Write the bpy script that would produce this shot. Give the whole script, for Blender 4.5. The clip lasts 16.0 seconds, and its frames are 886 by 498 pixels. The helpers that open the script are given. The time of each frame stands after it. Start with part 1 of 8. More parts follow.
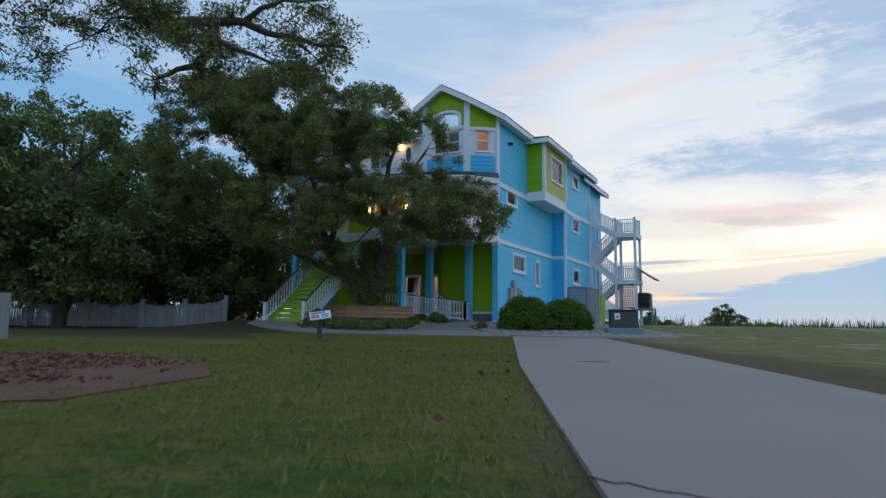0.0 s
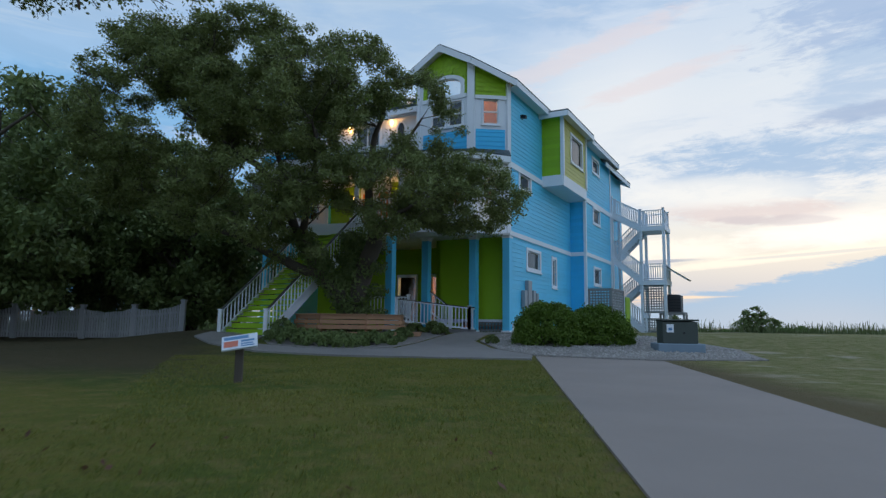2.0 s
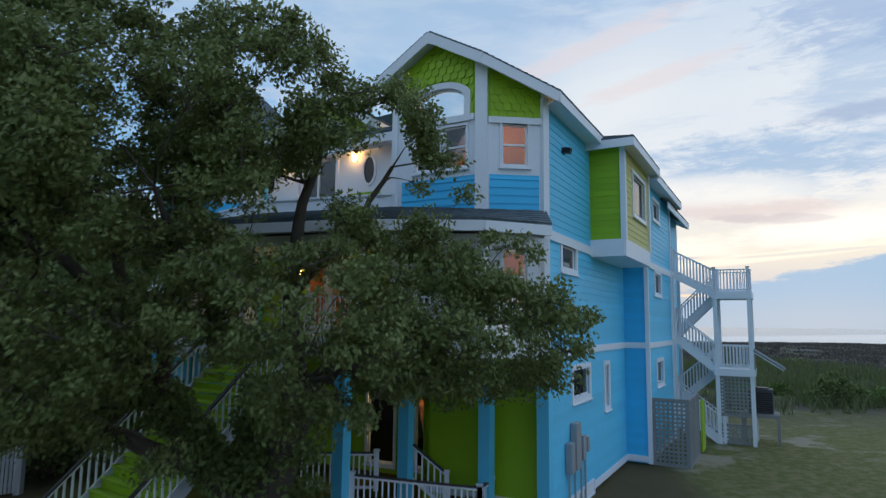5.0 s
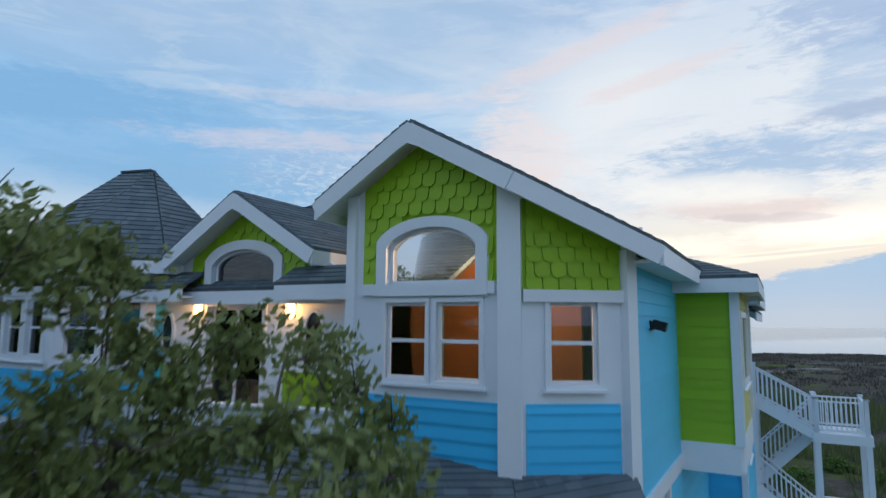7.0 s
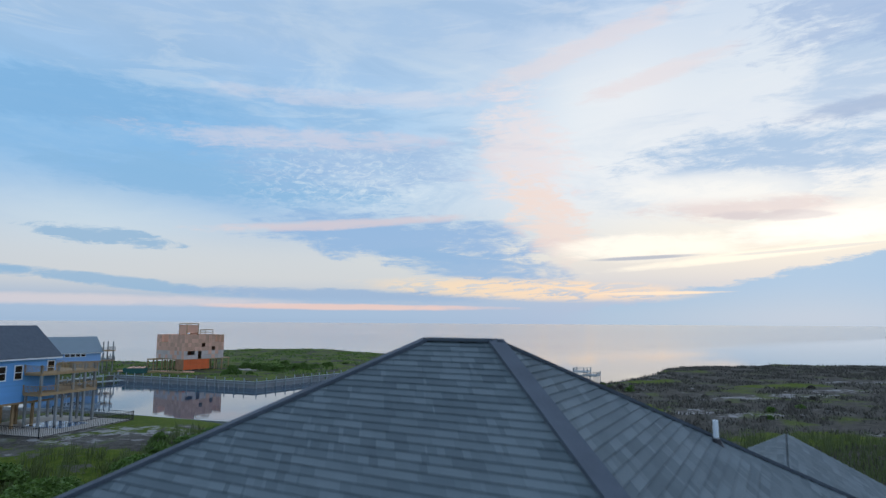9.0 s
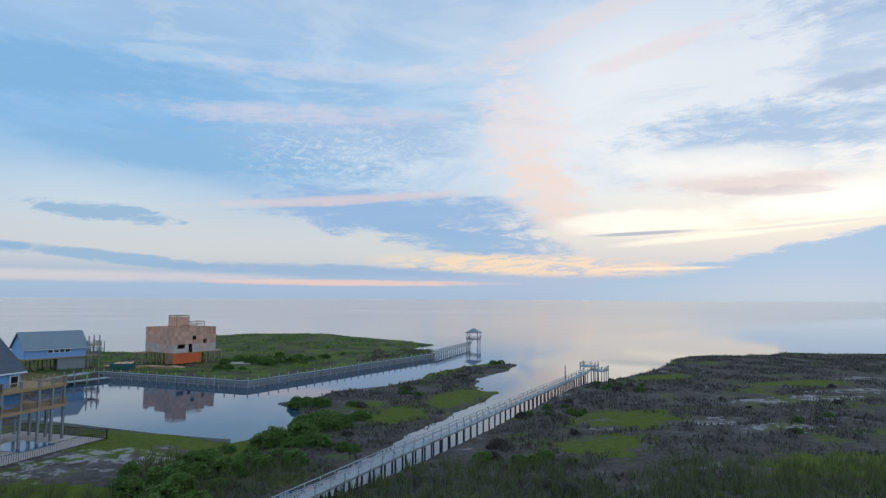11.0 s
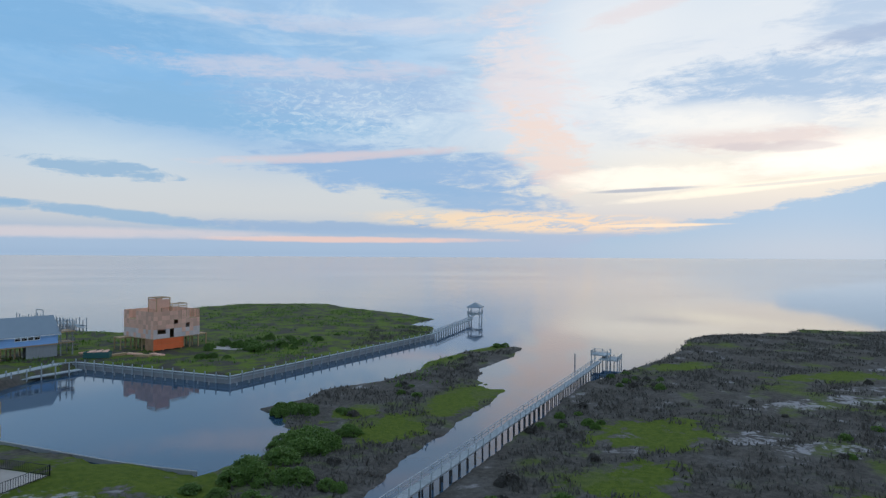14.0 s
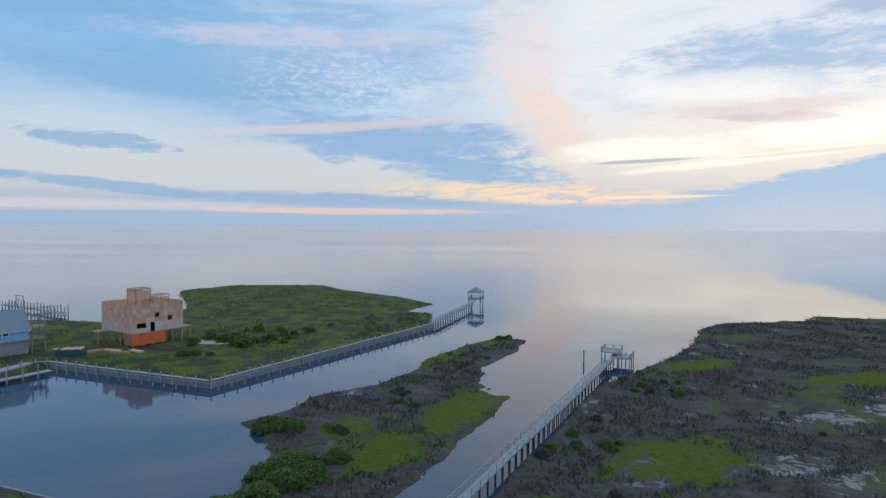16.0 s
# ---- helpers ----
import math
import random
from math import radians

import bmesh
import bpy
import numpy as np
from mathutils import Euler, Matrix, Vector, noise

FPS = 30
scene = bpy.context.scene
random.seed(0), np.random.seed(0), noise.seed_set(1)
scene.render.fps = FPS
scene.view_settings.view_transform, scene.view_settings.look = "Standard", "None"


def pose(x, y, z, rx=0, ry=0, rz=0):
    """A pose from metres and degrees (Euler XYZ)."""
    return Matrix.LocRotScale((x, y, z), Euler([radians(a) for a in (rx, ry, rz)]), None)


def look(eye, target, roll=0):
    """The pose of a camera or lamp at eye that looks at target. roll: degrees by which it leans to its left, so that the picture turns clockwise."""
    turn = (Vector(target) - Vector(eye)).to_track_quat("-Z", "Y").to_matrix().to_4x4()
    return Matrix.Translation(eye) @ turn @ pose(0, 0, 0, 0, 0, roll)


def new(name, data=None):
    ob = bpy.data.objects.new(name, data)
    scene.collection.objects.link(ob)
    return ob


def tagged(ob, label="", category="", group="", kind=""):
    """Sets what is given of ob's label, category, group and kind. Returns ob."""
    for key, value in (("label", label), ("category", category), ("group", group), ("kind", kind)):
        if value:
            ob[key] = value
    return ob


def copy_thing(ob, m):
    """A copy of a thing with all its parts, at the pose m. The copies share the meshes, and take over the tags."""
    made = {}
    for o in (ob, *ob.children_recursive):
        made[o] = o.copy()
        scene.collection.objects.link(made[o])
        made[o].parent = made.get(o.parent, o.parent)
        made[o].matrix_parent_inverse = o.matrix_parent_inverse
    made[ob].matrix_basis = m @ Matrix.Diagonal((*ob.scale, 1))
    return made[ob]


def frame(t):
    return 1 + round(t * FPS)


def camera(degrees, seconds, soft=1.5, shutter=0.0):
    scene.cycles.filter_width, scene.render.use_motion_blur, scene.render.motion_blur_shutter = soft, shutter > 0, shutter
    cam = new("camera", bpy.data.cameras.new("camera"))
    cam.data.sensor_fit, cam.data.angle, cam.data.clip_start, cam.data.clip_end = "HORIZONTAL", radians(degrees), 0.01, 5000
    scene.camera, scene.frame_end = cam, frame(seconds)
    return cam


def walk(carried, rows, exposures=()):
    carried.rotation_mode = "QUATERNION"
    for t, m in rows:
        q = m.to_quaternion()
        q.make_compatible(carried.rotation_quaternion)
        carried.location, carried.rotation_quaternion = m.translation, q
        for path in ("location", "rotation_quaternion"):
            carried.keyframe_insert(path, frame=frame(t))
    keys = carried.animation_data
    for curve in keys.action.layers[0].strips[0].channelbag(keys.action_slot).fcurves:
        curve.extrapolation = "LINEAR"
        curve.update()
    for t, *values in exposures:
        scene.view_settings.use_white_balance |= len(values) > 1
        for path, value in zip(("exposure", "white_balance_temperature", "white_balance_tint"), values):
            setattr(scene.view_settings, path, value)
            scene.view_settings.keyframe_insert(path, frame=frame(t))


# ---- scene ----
PATH = [
    (0, (0.07, -1.281, 0.792), (0.073, 0.704, 1.04), 0.8),
    (0.5, (0.079, -0.044, 0.809), (0.082, 1.941, 1.056), 0.8),
    (1, (0.089, 1.292, 0.837), (0.092, 3.277, 1.083), 0.8),
    (1.5, (0.094, 2.712, 0.93), (0.097, 4.697, 1.177), 0.7),
    (2, (0.098, 4.206, 1.255), (0.102, 6.191, 1.501), 0.7),
    (2.5, (0.119, 5.71, 1.609), (0.123, 7.695, 1.856), 0.6),
    (3, (0.108, 7.293, 2.113), (0.113, 9.278, 2.357), 0.7),
    (5.5, (0.304, 15.939, 6.905), (0.312, 17.924, 7.145), 0.7),
    (6, (0.312, 17.6, 8.075), (0.32, 19.586, 8.315), 0.6),
    (6.5, (0.331, 19.32, 9.254), (0.34, 21.306, 9.493), 0.7),
    (7, (0.345, 21.009, 10.435), (0.353, 22.994, 10.676), 0.5),
    (7.5, (0.367, 22.775, 11.646), (0.376, 24.761, 11.887), 0.4),
    (8, (0.313, 24.647, 12.866), (0.323, 26.633, 13.104), 0.5),
    (8.5, (0.376, 26.961, 14.273), (0.386, 28.947, 14.513), 0.4),
    (9, (0.425, 29.547, 15.607), (0.435, 31.533, 15.842), 0.4),
    (11.5, (0.11, 39.987, 21.479), (0.121, 41.982, 21.611), 0.3),
    (12, (0.082, 42.15, 22.588), (0.093, 44.147, 22.697), 0.3),
    (12.5, (0.015, 44.371, 23.698), (0.027, 46.369, 23.783), 0.3),
    (13, (0.066, 46.648, 24.834), (0.079, 48.647, 24.896), 0.3),
    (13.5, (0.142, 49.288, 26.015), (0.154, 51.288, 26.053), 0.3),
    (14, (0.127, 52.042, 27.09), (0.139, 54.041, 27.105), 0.3),
    (14.5, (-0.055, 54.794, 28.179), (-0.041, 56.794, 28.17), 0.3),
    (15, (0.032, 57.678, 29.379), (0.045, 59.678, 29.346), 0.3),
    (15.5, (0.118, 60.683, 30.46), (0.131, 62.682, 30.404), 0.3),
    (16, (0.118, 63.873, 31.396), (0.133, 65.872, 31.318), 0.3),
]
cam = camera(71.9, 16.0, soft=1.35, shutter=0.3)
walk(cam, [(t, look(eye, target, roll)) for t, eye, target, roll in PATH])


# ---- world, sun ----
W = -1.3          # water level


class G:
    """A short way to write node arithmetic."""

    def __init__(self, tree):
        self.t = tree

    def put(self, sock, v):
        if isinstance(v, bpy.types.NodeSocket):
            self.t.links.new(v, sock)
        else:
            sock.default_value = v

    def m(self, op, a, b=0.0, c=0.0, clamp=False):
        n = self.t.nodes.new("ShaderNodeMath")
        n.operation, n.use_clamp = op, clamp
        for s, v in zip(n.inputs, (a, b, c)):
            self.put(s, v)
        return n.outputs[0]

    def mix(self, f, a, b):
        n = self.t.nodes.new("ShaderNodeMix")
        n.data_type = "RGBA"
        for s, v in zip((n.inputs[0], n.inputs[6], n.inputs[7]), (f, a, b)):
            self.put(s, (*v, 1) if isinstance(v, tuple) and len(v) == 3 else v)
        return n.outputs[2]

    def step(self, x, lo, hi):
        n = self.t.nodes.new("ShaderNodeMapRange")
        n.interpolation_type = "SMOOTHSTEP"
        for s, v in zip(n.inputs, (x, lo, hi, 0.0, 1.0)):
            self.put(s, v)
        return n.outputs[0]

    def xyz(self, x, y, z):
        n = self.t.nodes.new("ShaderNodeCombineXYZ")
        for s, v in zip(n.inputs, (x, y, z)):
            self.put(s, v)
        return n.outputs[0]

    def noise(self, vec, scale, detail=4.0, rough=0.55, dist=0.0):
        n = self.t.nodes.new("ShaderNodeTexNoise")
        self.put(n.inputs["Vector"], vec)
        for k, v in (("Scale", scale), ("Detail", detail), ("Roughness", rough), ("Distortion", dist)):
            n.inputs[k].default_value = v
        return n.outputs[0]

    def ramp(self, f, stops):
        n = self.t.nodes.new("ShaderNodeValToRGB")
        el = n.color_ramp.elements
        while len(el) < len(stops):
            el.new(0.5)
        for e, (p, c) in zip(el, stops):
            e.position, e.color = p, (*c, 1)
        self.put(n.inputs[0], f)
        return n.outputs[0]


def build_world():
    world = bpy.data.worlds.new("dusk_sky")
    scene.world = world
    world.use_nodes = True
    t = world.node_tree
    t.nodes.clear()
    g = G(t)
    tc = t.nodes.new("ShaderNodeTexCoord")
    sep = t.nodes.new("ShaderNodeSeparateXYZ")
    t.links.new(tc.outputs["Generated"], sep.inputs[0])
    x, y, z = sep.outputs
    el = g.m("MULTIPLY", g.m("ARCSINE", g.m("ABSOLUTE", z)), 57.2958)      # degrees over the horizon
    az = g.m("MULTIPLY", g.m("ARCTAN2", x, y), 57.2958)                    # degrees right of north
    # clear sky from the horizon up
    e01 = g.m("DIVIDE", el, 60.0, clamp=True)
    cool = g.ramp(e01, [(0.0, (0.40, 0.52, 0.72)), (0.05, (0.52, 0.58, 0.72)), (0.13, (0.50, 0.64, 0.85)), (0.30, (0.40, 0.62, 0.92)), (0.55, (0.36, 0.55, 0.88)), (1.0, (0.40, 0.58, 0.92))])
    warm = g.ramp(e01, [(0.0, (0.42, 0.55, 0.75)), (0.06, (0.55, 0.62, 0.75)), (0.10, (0.96, 0.93, 0.84)), (0.2, (0.97, 0.98, 0.99)), (0.35, (0.80, 0.88, 0.97)), (0.6, (0.45, 0.63, 0.90)), (1.0, (0.34, 0.50, 0.80))])
    daz = g.m("ABSOLUTE", g.m("SUBTRACT", az, 30.0))
    near = g.step(daz, 46.0, 4.0)
    sky = g.mix(near, cool, warm)
    # low warm glow all along the western horizon
    west = g.step(g.m("ABSOLUTE", g.m("SUBTRACT", az, 5.0)), 95.0, 25.0)
    glow = g.m("MULTIPLY", g.m("MULTIPLY", g.step(el, 1.5, 4.0), g.step(el, 10.5, 5.0)), g.m("MULTIPLY", west, 0.46))
    sky = g.mix(glow, sky, (0.96, 0.86, 0.76))

    # wind-drawn wobble that makes every cloud edge ragged
    drift = g.xyz(g.m("MULTIPLY", az, 0.22), g.m("MULTIPLY", g.m("ADD", el, g.m("MULTIPLY", az, 0.05)), 0.62), 2.0)
    wob = g.m("SUBTRACT", g.noise(drift, 1.0, 9.0, 0.66, 0.5), 0.5)
    wisp = g.m("SUBTRACT", g.noise(g.xyz(g.m("MULTIPLY", az, 0.35), g.m("MULTIPLY", g.m("ADD", el, g.m("MULTIPLY", az, -0.06)), 1.9), 7.0), 1.0, 8.0, 0.68, 0.8), 0.5)

    def streak(sky, seed, sx, sy, lo, hi, colour, amount, mask=None, slant=0.0, detail=7.0, rough=0.62, dist=0.6):
        v = g.xyz(g.m("MULTIPLY", az, sx), g.m("MULTIPLY", g.m("ADD", el, g.m("MULTIPLY", az, slant)), sy), seed)
        f = g.m("MULTIPLY", g.step(g.noise(v, 1.0, detail, rough, dist), lo, hi), amount)
        if mask is not None:
            f = g.m("MULTIPLY", f, mask)
        return g.mix(f, sky, colour)

    def window(a0, a1, e0, e1, sa=6.0, se=2.5):
        """A soft-edged range of directions."""
        m1 = g.m("MULTIPLY", g.step(az, a0 - sa, a0 + sa), g.step(az, a1 + sa, a1 - sa))
        return g.m("MULTIPLY", m1, g.m("MULTIPLY", g.step(el, e0 - se, e0 + se), g.step(el, e1 + se, e1 - se)))

    def blob(a0, e0, ra, re, slant=0.0, rag=0.5, soft=1.0, bow=0.0):
        """A patch of cloud round a direction, with a ragged edge."""
        da = g.m("SUBTRACT", az, a0)
        de = g.m("SUBTRACT", g.m("SUBTRACT", el, e0), g.m("MULTIPLY", da, slant))
        if bow:
            de = g.m("SUBTRACT", de, g.m("MULTIPLY", g.m("MULTIPLY", da, da), bow))
        p1, p2 = g.m("DIVIDE", da, ra), g.m("DIVIDE", de, re)
        d = g.m("ADD", g.m("MULTIPLY", p1, p1), g.m("MULTIPLY", p2, p2))
        d = g.m("ADD", d, g.m("ADD", g.m("MULTIPLY", wob, 7.0 * rag), g.m("MULTIPLY", wisp, 4.5 * rag)))
        return g.step(d, 0.75 + 0.75 * soft, 0.75 - 0.75 * soft)

    # thin high veils and blue gaps
    sky = streak(sky, 3.1, 0.045, 0.13, 0.44, 0.62, (0.78, 0.86, 0.97), 0.55, g.step(el, 7.0, 16.0), 0.10)
    sky = streak(sky, 8.4, 0.05, 0.21, 0.47, 0.64, (0.32, 0.52, 0.80), 0.55, g.step(el, 6.0, 12.0), 0.08)
    sky = streak(sky, 31.0, 0.10, 0.60, 0.50, 0.66, (0.90, 0.93, 0.98), 0.28, g.step(el, 9.0, 17.0), -0.05)
    sky = g.mix(g.m("MULTIPLY", window(-46, -16, 11.0, 19.0, 9.0, 3.0), 0.70), sky, (0.23, 0.50, 0.85))
    sky = g.mix(g.m("MULTIPLY", window(-36, -24, 6.5, 10.5, 8.0, 2.0), 0.55), sky, (0.74, 0.82, 0.90))
    sky = g.mix(g.m("MULTIPLY", window(10, 21, 11.0, 24.0, 4.0, 4.0), 0.7), sky, (0.92, 0.96, 1.0))
    sky = g.mix(g.m("MULTIPLY", g.step(el, 18.0, 26.0), g.m("MULTIPLY", g.step(az, 22.0, -4.0), 0.55)), sky, (0.47, 0.60, 0.82))
    # blue-grey banks
    grey = (0.33, 0.51, 0.74)
    for a0, e0, ra, re, sl, rag, soft, bow, col, amt in (
            (-33, 17.5, 13, 2.2, 0.05, 0.5, 0.9, 0.0, (0.25, 0.49, 0.81), 0.85),
            (-20, 12.2, 15, 1.9, -0.04, 0.5, 0.8, 0.0, (0.29, 0.52, 0.81), 0.85),
            (-3, 7.6, 14, 2.3, -0.06, 0.42, 0.7, 0.0, (0.33, 0.51, 0.80), 0.92),
            (3, 5.2, 9, 1.5, -0.10, 0.40, 0.7, 0.0, (0.34, 0.52, 0.79), 0.92),
            (-8, 14.6, 12, 2.6, 0.05, 0.6, 1.0, 0.0, (0.40, 0.55, 0.82), 0.65),
            (-29, 6.8, 5.5, 0.8, -0.03, 0.65, 0.6, 0.0, grey, 0.85),
            (-27, 3.0, 10, 0.55, -0.10, 0.35, 0.6, 0.0, grey, 0.85),
            (-40, 3.9, 8, 0.6, -0.05, 0.35, 0.6, 0.0, grey, 0.8),
            (-9, 2.3, 15, 0.62, -0.02, 0.35, 0.6, 0.0, (0.36, 0.50, 0.74), 0.85),
            (30, 13.7, 11, 2.4, -0.03, 0.55, 1.1, 0.0, (0.33, 0.53, 0.80), 0.80),
            (38, 16.8, 8, 0.8, 0.06, 0.4, 0.8, 0.0, (0.40, 0.52, 0.74), 0.75),
            (38, 25, 9, 4.0, 0.1, 0.6, 1.0, 0.0, (0.38, 0.53, 0.79), 0.75),
            (0, 1.0, 60, 1.1, 0.0, 0.2, 1.0, 0.0, (0.43, 0.56, 0.77), 0.65)):
        sky = g.mix(g.m("MULTIPLY", blob(a0, e0, ra, re, sl, rag, soft, bow), amt), sky, col)
    # rippled fine cloud
    rip = g.m("MULTIPLY", g.step(g.noise(g.xyz(g.m("MULTIPLY", g.m("ADD", az, g.m("MULTIPLY", el, 0.5)), 0.75), g.m("MULTIPLY", g.m("SUBTRACT", el, g.m("MULTIPLY", az, 0.12)), 1.9), 4.0), 1.0, 7.0, 0.68, 1.2), 0.45, 0.68), window(-17, 0, 10.5, 15.5, 5.0, 1.6))
    sky = g.mix(g.m("MULTIPLY", rip, 0.50), sky, (0.84, 0.90, 0.98))
    # the low bank that hides the sun
    rim = g.m("ADD", g.m("ADD", 0.9, g.m("MULTIPLY", g.m("SUBTRACT", az, 12.0), 0.19)), g.m("ADD", g.m("MULTIPLY", wob, 2.6), g.m("MULTIPLY", wisp, 1.3)))
    bankf = g.m("MULTIPLY", g.step(g.m("SUBTRACT", el, rim), 0.20, -0.30), g.m("MULTIPLY", g.step(az, 9.0, 17.0), g.step(az, 95.0, 60.0)))
    # pink and peach lit edges
    for a0, e0, ra, re, sl, rag, soft, bow, col, amt in (
            (-13, 16.4, 14, 0.9, 0.03, 0.7, 1.3, 0.0, (0.84, 0.75, 0.84), 0.50),
            (-6, 20.3, 16, 0.8, 0.02, 0.5, 1.0, 0.0, (0.84, 0.77, 0.86), 0.40),
            (13, 24.2, 11, 1.0, 0.30, 0.5, 1.0, 0.0, (0.90, 0.76, 0.77), 0.45),
            (20, 21.5, 7, 0.8, 0.22, 0.4, 1.0, 0.0, (0.90, 0.76, 0.77), 0.45),
            (8.2, 15.0, 4.6, 5.2, -0.3, 0.75, 1.2, 0.0, (0.95, 0.83, 0.84), 0.70),
            (10.0, 9.6, 3.8, 3.4, -0.55, 0.70, 1.0, 0.0, (0.98, 0.79, 0.72), 0.80),
            (-9, 8.9, 12, 0.45, 0.075, 0.45, 1.0, 0.0, (0.90, 0.70, 0.70), 0.65),
            (27, 9.6, 8.0, 1.1, -0.06, 0.5, 0.9, 0.0, (0.84, 0.72, 0.72), 0.75),
            (-8, 1.25, 14, 0.30, 0.0, 0.2, 0.8, 0.0, (0.97, 0.66, 0.60), 0.85),
            (-30, 1.6, 16, 0.5, 0.0, 0.2, 1.0, 0.0, (0.90, 0.74, 0.74), 0.6)):
        sky = g.mix(g.m("MULTIPLY", blob(a0, e0, ra, re, sl, rag, soft, bow), amt), sky, col)
    sky = g.mix(g.m("MULTIPLY", bankf, 0.96), sky, g.mix(g.step(el, 0.0, 4.0), (0.42, 0.59, 0.78), (0.34, 0.56, 0.82)))
    # the bright gap where the sun has just gone behind the bank
    for a0, e0, ra, re, sl, rag, soft, col, amt in (
            (19, 6.7, 8.0, 1.25, 0.02, 0.30, 0.9, (1.16, 1.10, 0.99), 0.95),
            (34, 7.9, 8.0, 1.5, 0.06, 0.28, 0.9, (1.20, 1.14, 1.07), 0.95),
            (28, 5.75, 13, 0.42, 0.09, 0.22, 0.8, (1.15, 1.07, 0.92), 0.90),
            (24, 11.6, 8.0, 1.4, 0.0, 0.45, 1.0, (1.02, 1.02, 1.0), 0.70)):
        sky = g.mix(g.m("MULTIPLY", blob(a0, e0, ra, re, sl, rag, soft), amt), sky, col)
    # torn peach strips under the bank and thin dark bars before the gap
    strips = g.m("MULTIPLY", g.step(wisp, -0.10, 0.04), blob(8, 3.0, 15, 1.05, -0.03, 0.12, 0.8))
    sky = g.mix(g.m("MULTIPLY", strips, 0.95), sky, (1.05, 0.79, 0.58))
    for a0, e0, ra, re, sl, rag, col, amt in ((18.5, 5.75, 5.0, 0.20, 0.03, 0.16, (0.45, 0.50, 0.62), 0.85), (31, 6.0, 6.0, 0.16, 0.05, 0.16, (0.52, 0.57, 0.68), 0.40),
                                              (29, 8.9, 5.0, 0.5, -0.05, 0.35, (0.66, 0.62, 0.68), 0.55), (20, 2.6, 6.0, 0.16, 0.01, 0.14, (1.08, 0.86, 0.66), 0.9)):
        sky = g.mix(g.m("MULTIPLY", blob(a0, e0, ra, re, sl, rag, 0.7), amt), sky, col)
    tone = t.nodes.new("ShaderNodeMix")
    tone.data_type, tone.blend_type = "RGBA", "MULTIPLY"
    tone.inputs[7].default_value = (0.955, 1.01, 1.0, 1)
    g.put(tone.inputs[0], g.step(az, 18.0, -6.0))
    t.links.new(sky, tone.inputs[6])
    sky = tone.outputs[2]
    nis = t.nodes.new("ShaderNodeTexSky")
    nis.sky_type, nis.sun_disc = "NISHITA", False
    nis.sun_elevation, nis.sun_rotation = radians(9.0), radians(32.0)
    b1, b2 = t.nodes.new("ShaderNodeBackground"), t.nodes.new("ShaderNodeBackground")
    t.links.new(nis.outputs[0], b1.inputs[0])
    b1.inputs[1].default_value = 0.002
    t.links.new(sky, b2.inputs[0])
    b2.inputs[1].default_value = SKY
    add, out = t.nodes.new("ShaderNodeAddShader"), t.nodes.new("ShaderNodeOutputWorld")
    t.links.new(b1.outputs[0], add.inputs[0])
    t.links.new(b2.outputs[0], add.inputs[1])
    t.links.new(add.outputs[0], out.inputs[0])


SKY = 0.90
build_world()
lamp = bpy.data.lights.new("sun", "SUN")
lamp.energy, lamp.angle, lamp.color = 0.3, radians(170), (1.0, 0.86, 0.68)
sun = new("sun", lamp)
SA, SE = radians(32), radians(9)
sun.matrix_world = look((0, 0, 50), (-math.sin(SA) * math.cos(SE), -math.cos(SA) * math.cos(SE), 50 - math.sin(SE)))


# ---- materials ----
def material(name, colour, rough=0.6, metal=0.0, var=0.12, scale=3.0, fine=40.0, bump=0.15, spread=0.0, tint=None, tint_amt=0.0, stretch=(1, 1, 1), coord="Object"):
    """A surface with colour variation at two scales, relief and, for repeats, a shade of its own for every piece."""
    mt = bpy.data.materials.new(name)
    mt.use_nodes = True
    t = mt.node_tree
    g = G(t)
    b = t.nodes["Principled BSDF"]
    tc = t.nodes.new("ShaderNodeTexCoord")
    mp = t.nodes.new("ShaderNodeMapping")
    t.links.new(tc.outputs[coord], mp.inputs[0])
    mp.inputs["Scale"].default_value = stretch
    big = g.noise(mp.outputs[0], scale, 5.0, 0.6)
    small = g.noise(mp.outputs[0], fine, 3.0, 0.6)
    v = g.m("ADD", g.m("MULTIPLY", g.m("SUBTRACT", big, 0.5), 2 * var), g.m("MULTIPLY", g.m("SUBTRACT", small, 0.5), var * 1.2))
    if spread:
        oi = t.nodes.new("ShaderNodeObjectInfo")
        v = g.m("ADD", v, g.m("MULTIPLY", g.m("SUBTRACT", oi.outputs["Random"], 0.5), 2 * spread))
    v = g.m("ADD", v, 1.0)
    col = (*colour, 1)
    if tint:
        col = g.mix(g.m("MULTIPLY", g.step(g.noise(mp.outputs[0], scale * 0.37, 4.0, 0.6), 0.42, 0.66), tint_amt), colour, tint)
    hsv = t.nodes.new("ShaderNodeHueSaturation")
    g.put(hsv.inputs["Color"], col)
    g.put(hsv.inputs["Value"], v)
    t.links.new(hsv.outputs[0], b.inputs["Base Color"])
    b.inputs["Metallic"].default_value = metal
    g.put(b.inputs["Roughness"], g.m("ADD", g.m("MULTIPLY", g.m("SUBTRACT", small, 0.5), 0.25), rough, clamp=True))
    if bump:
        bp = t.nodes.new("ShaderNodeBump")
        bp.inputs["Strength"].default_value, bp.inputs["Distance"].default_value = bump, 0.02
        g.put(bp.inputs["Height"], g.m("ADD", small, g.m("MULTIPLY", big, 0.5)))
        t.links.new(bp.outputs[0], b.inputs["Normal"])
    return mt


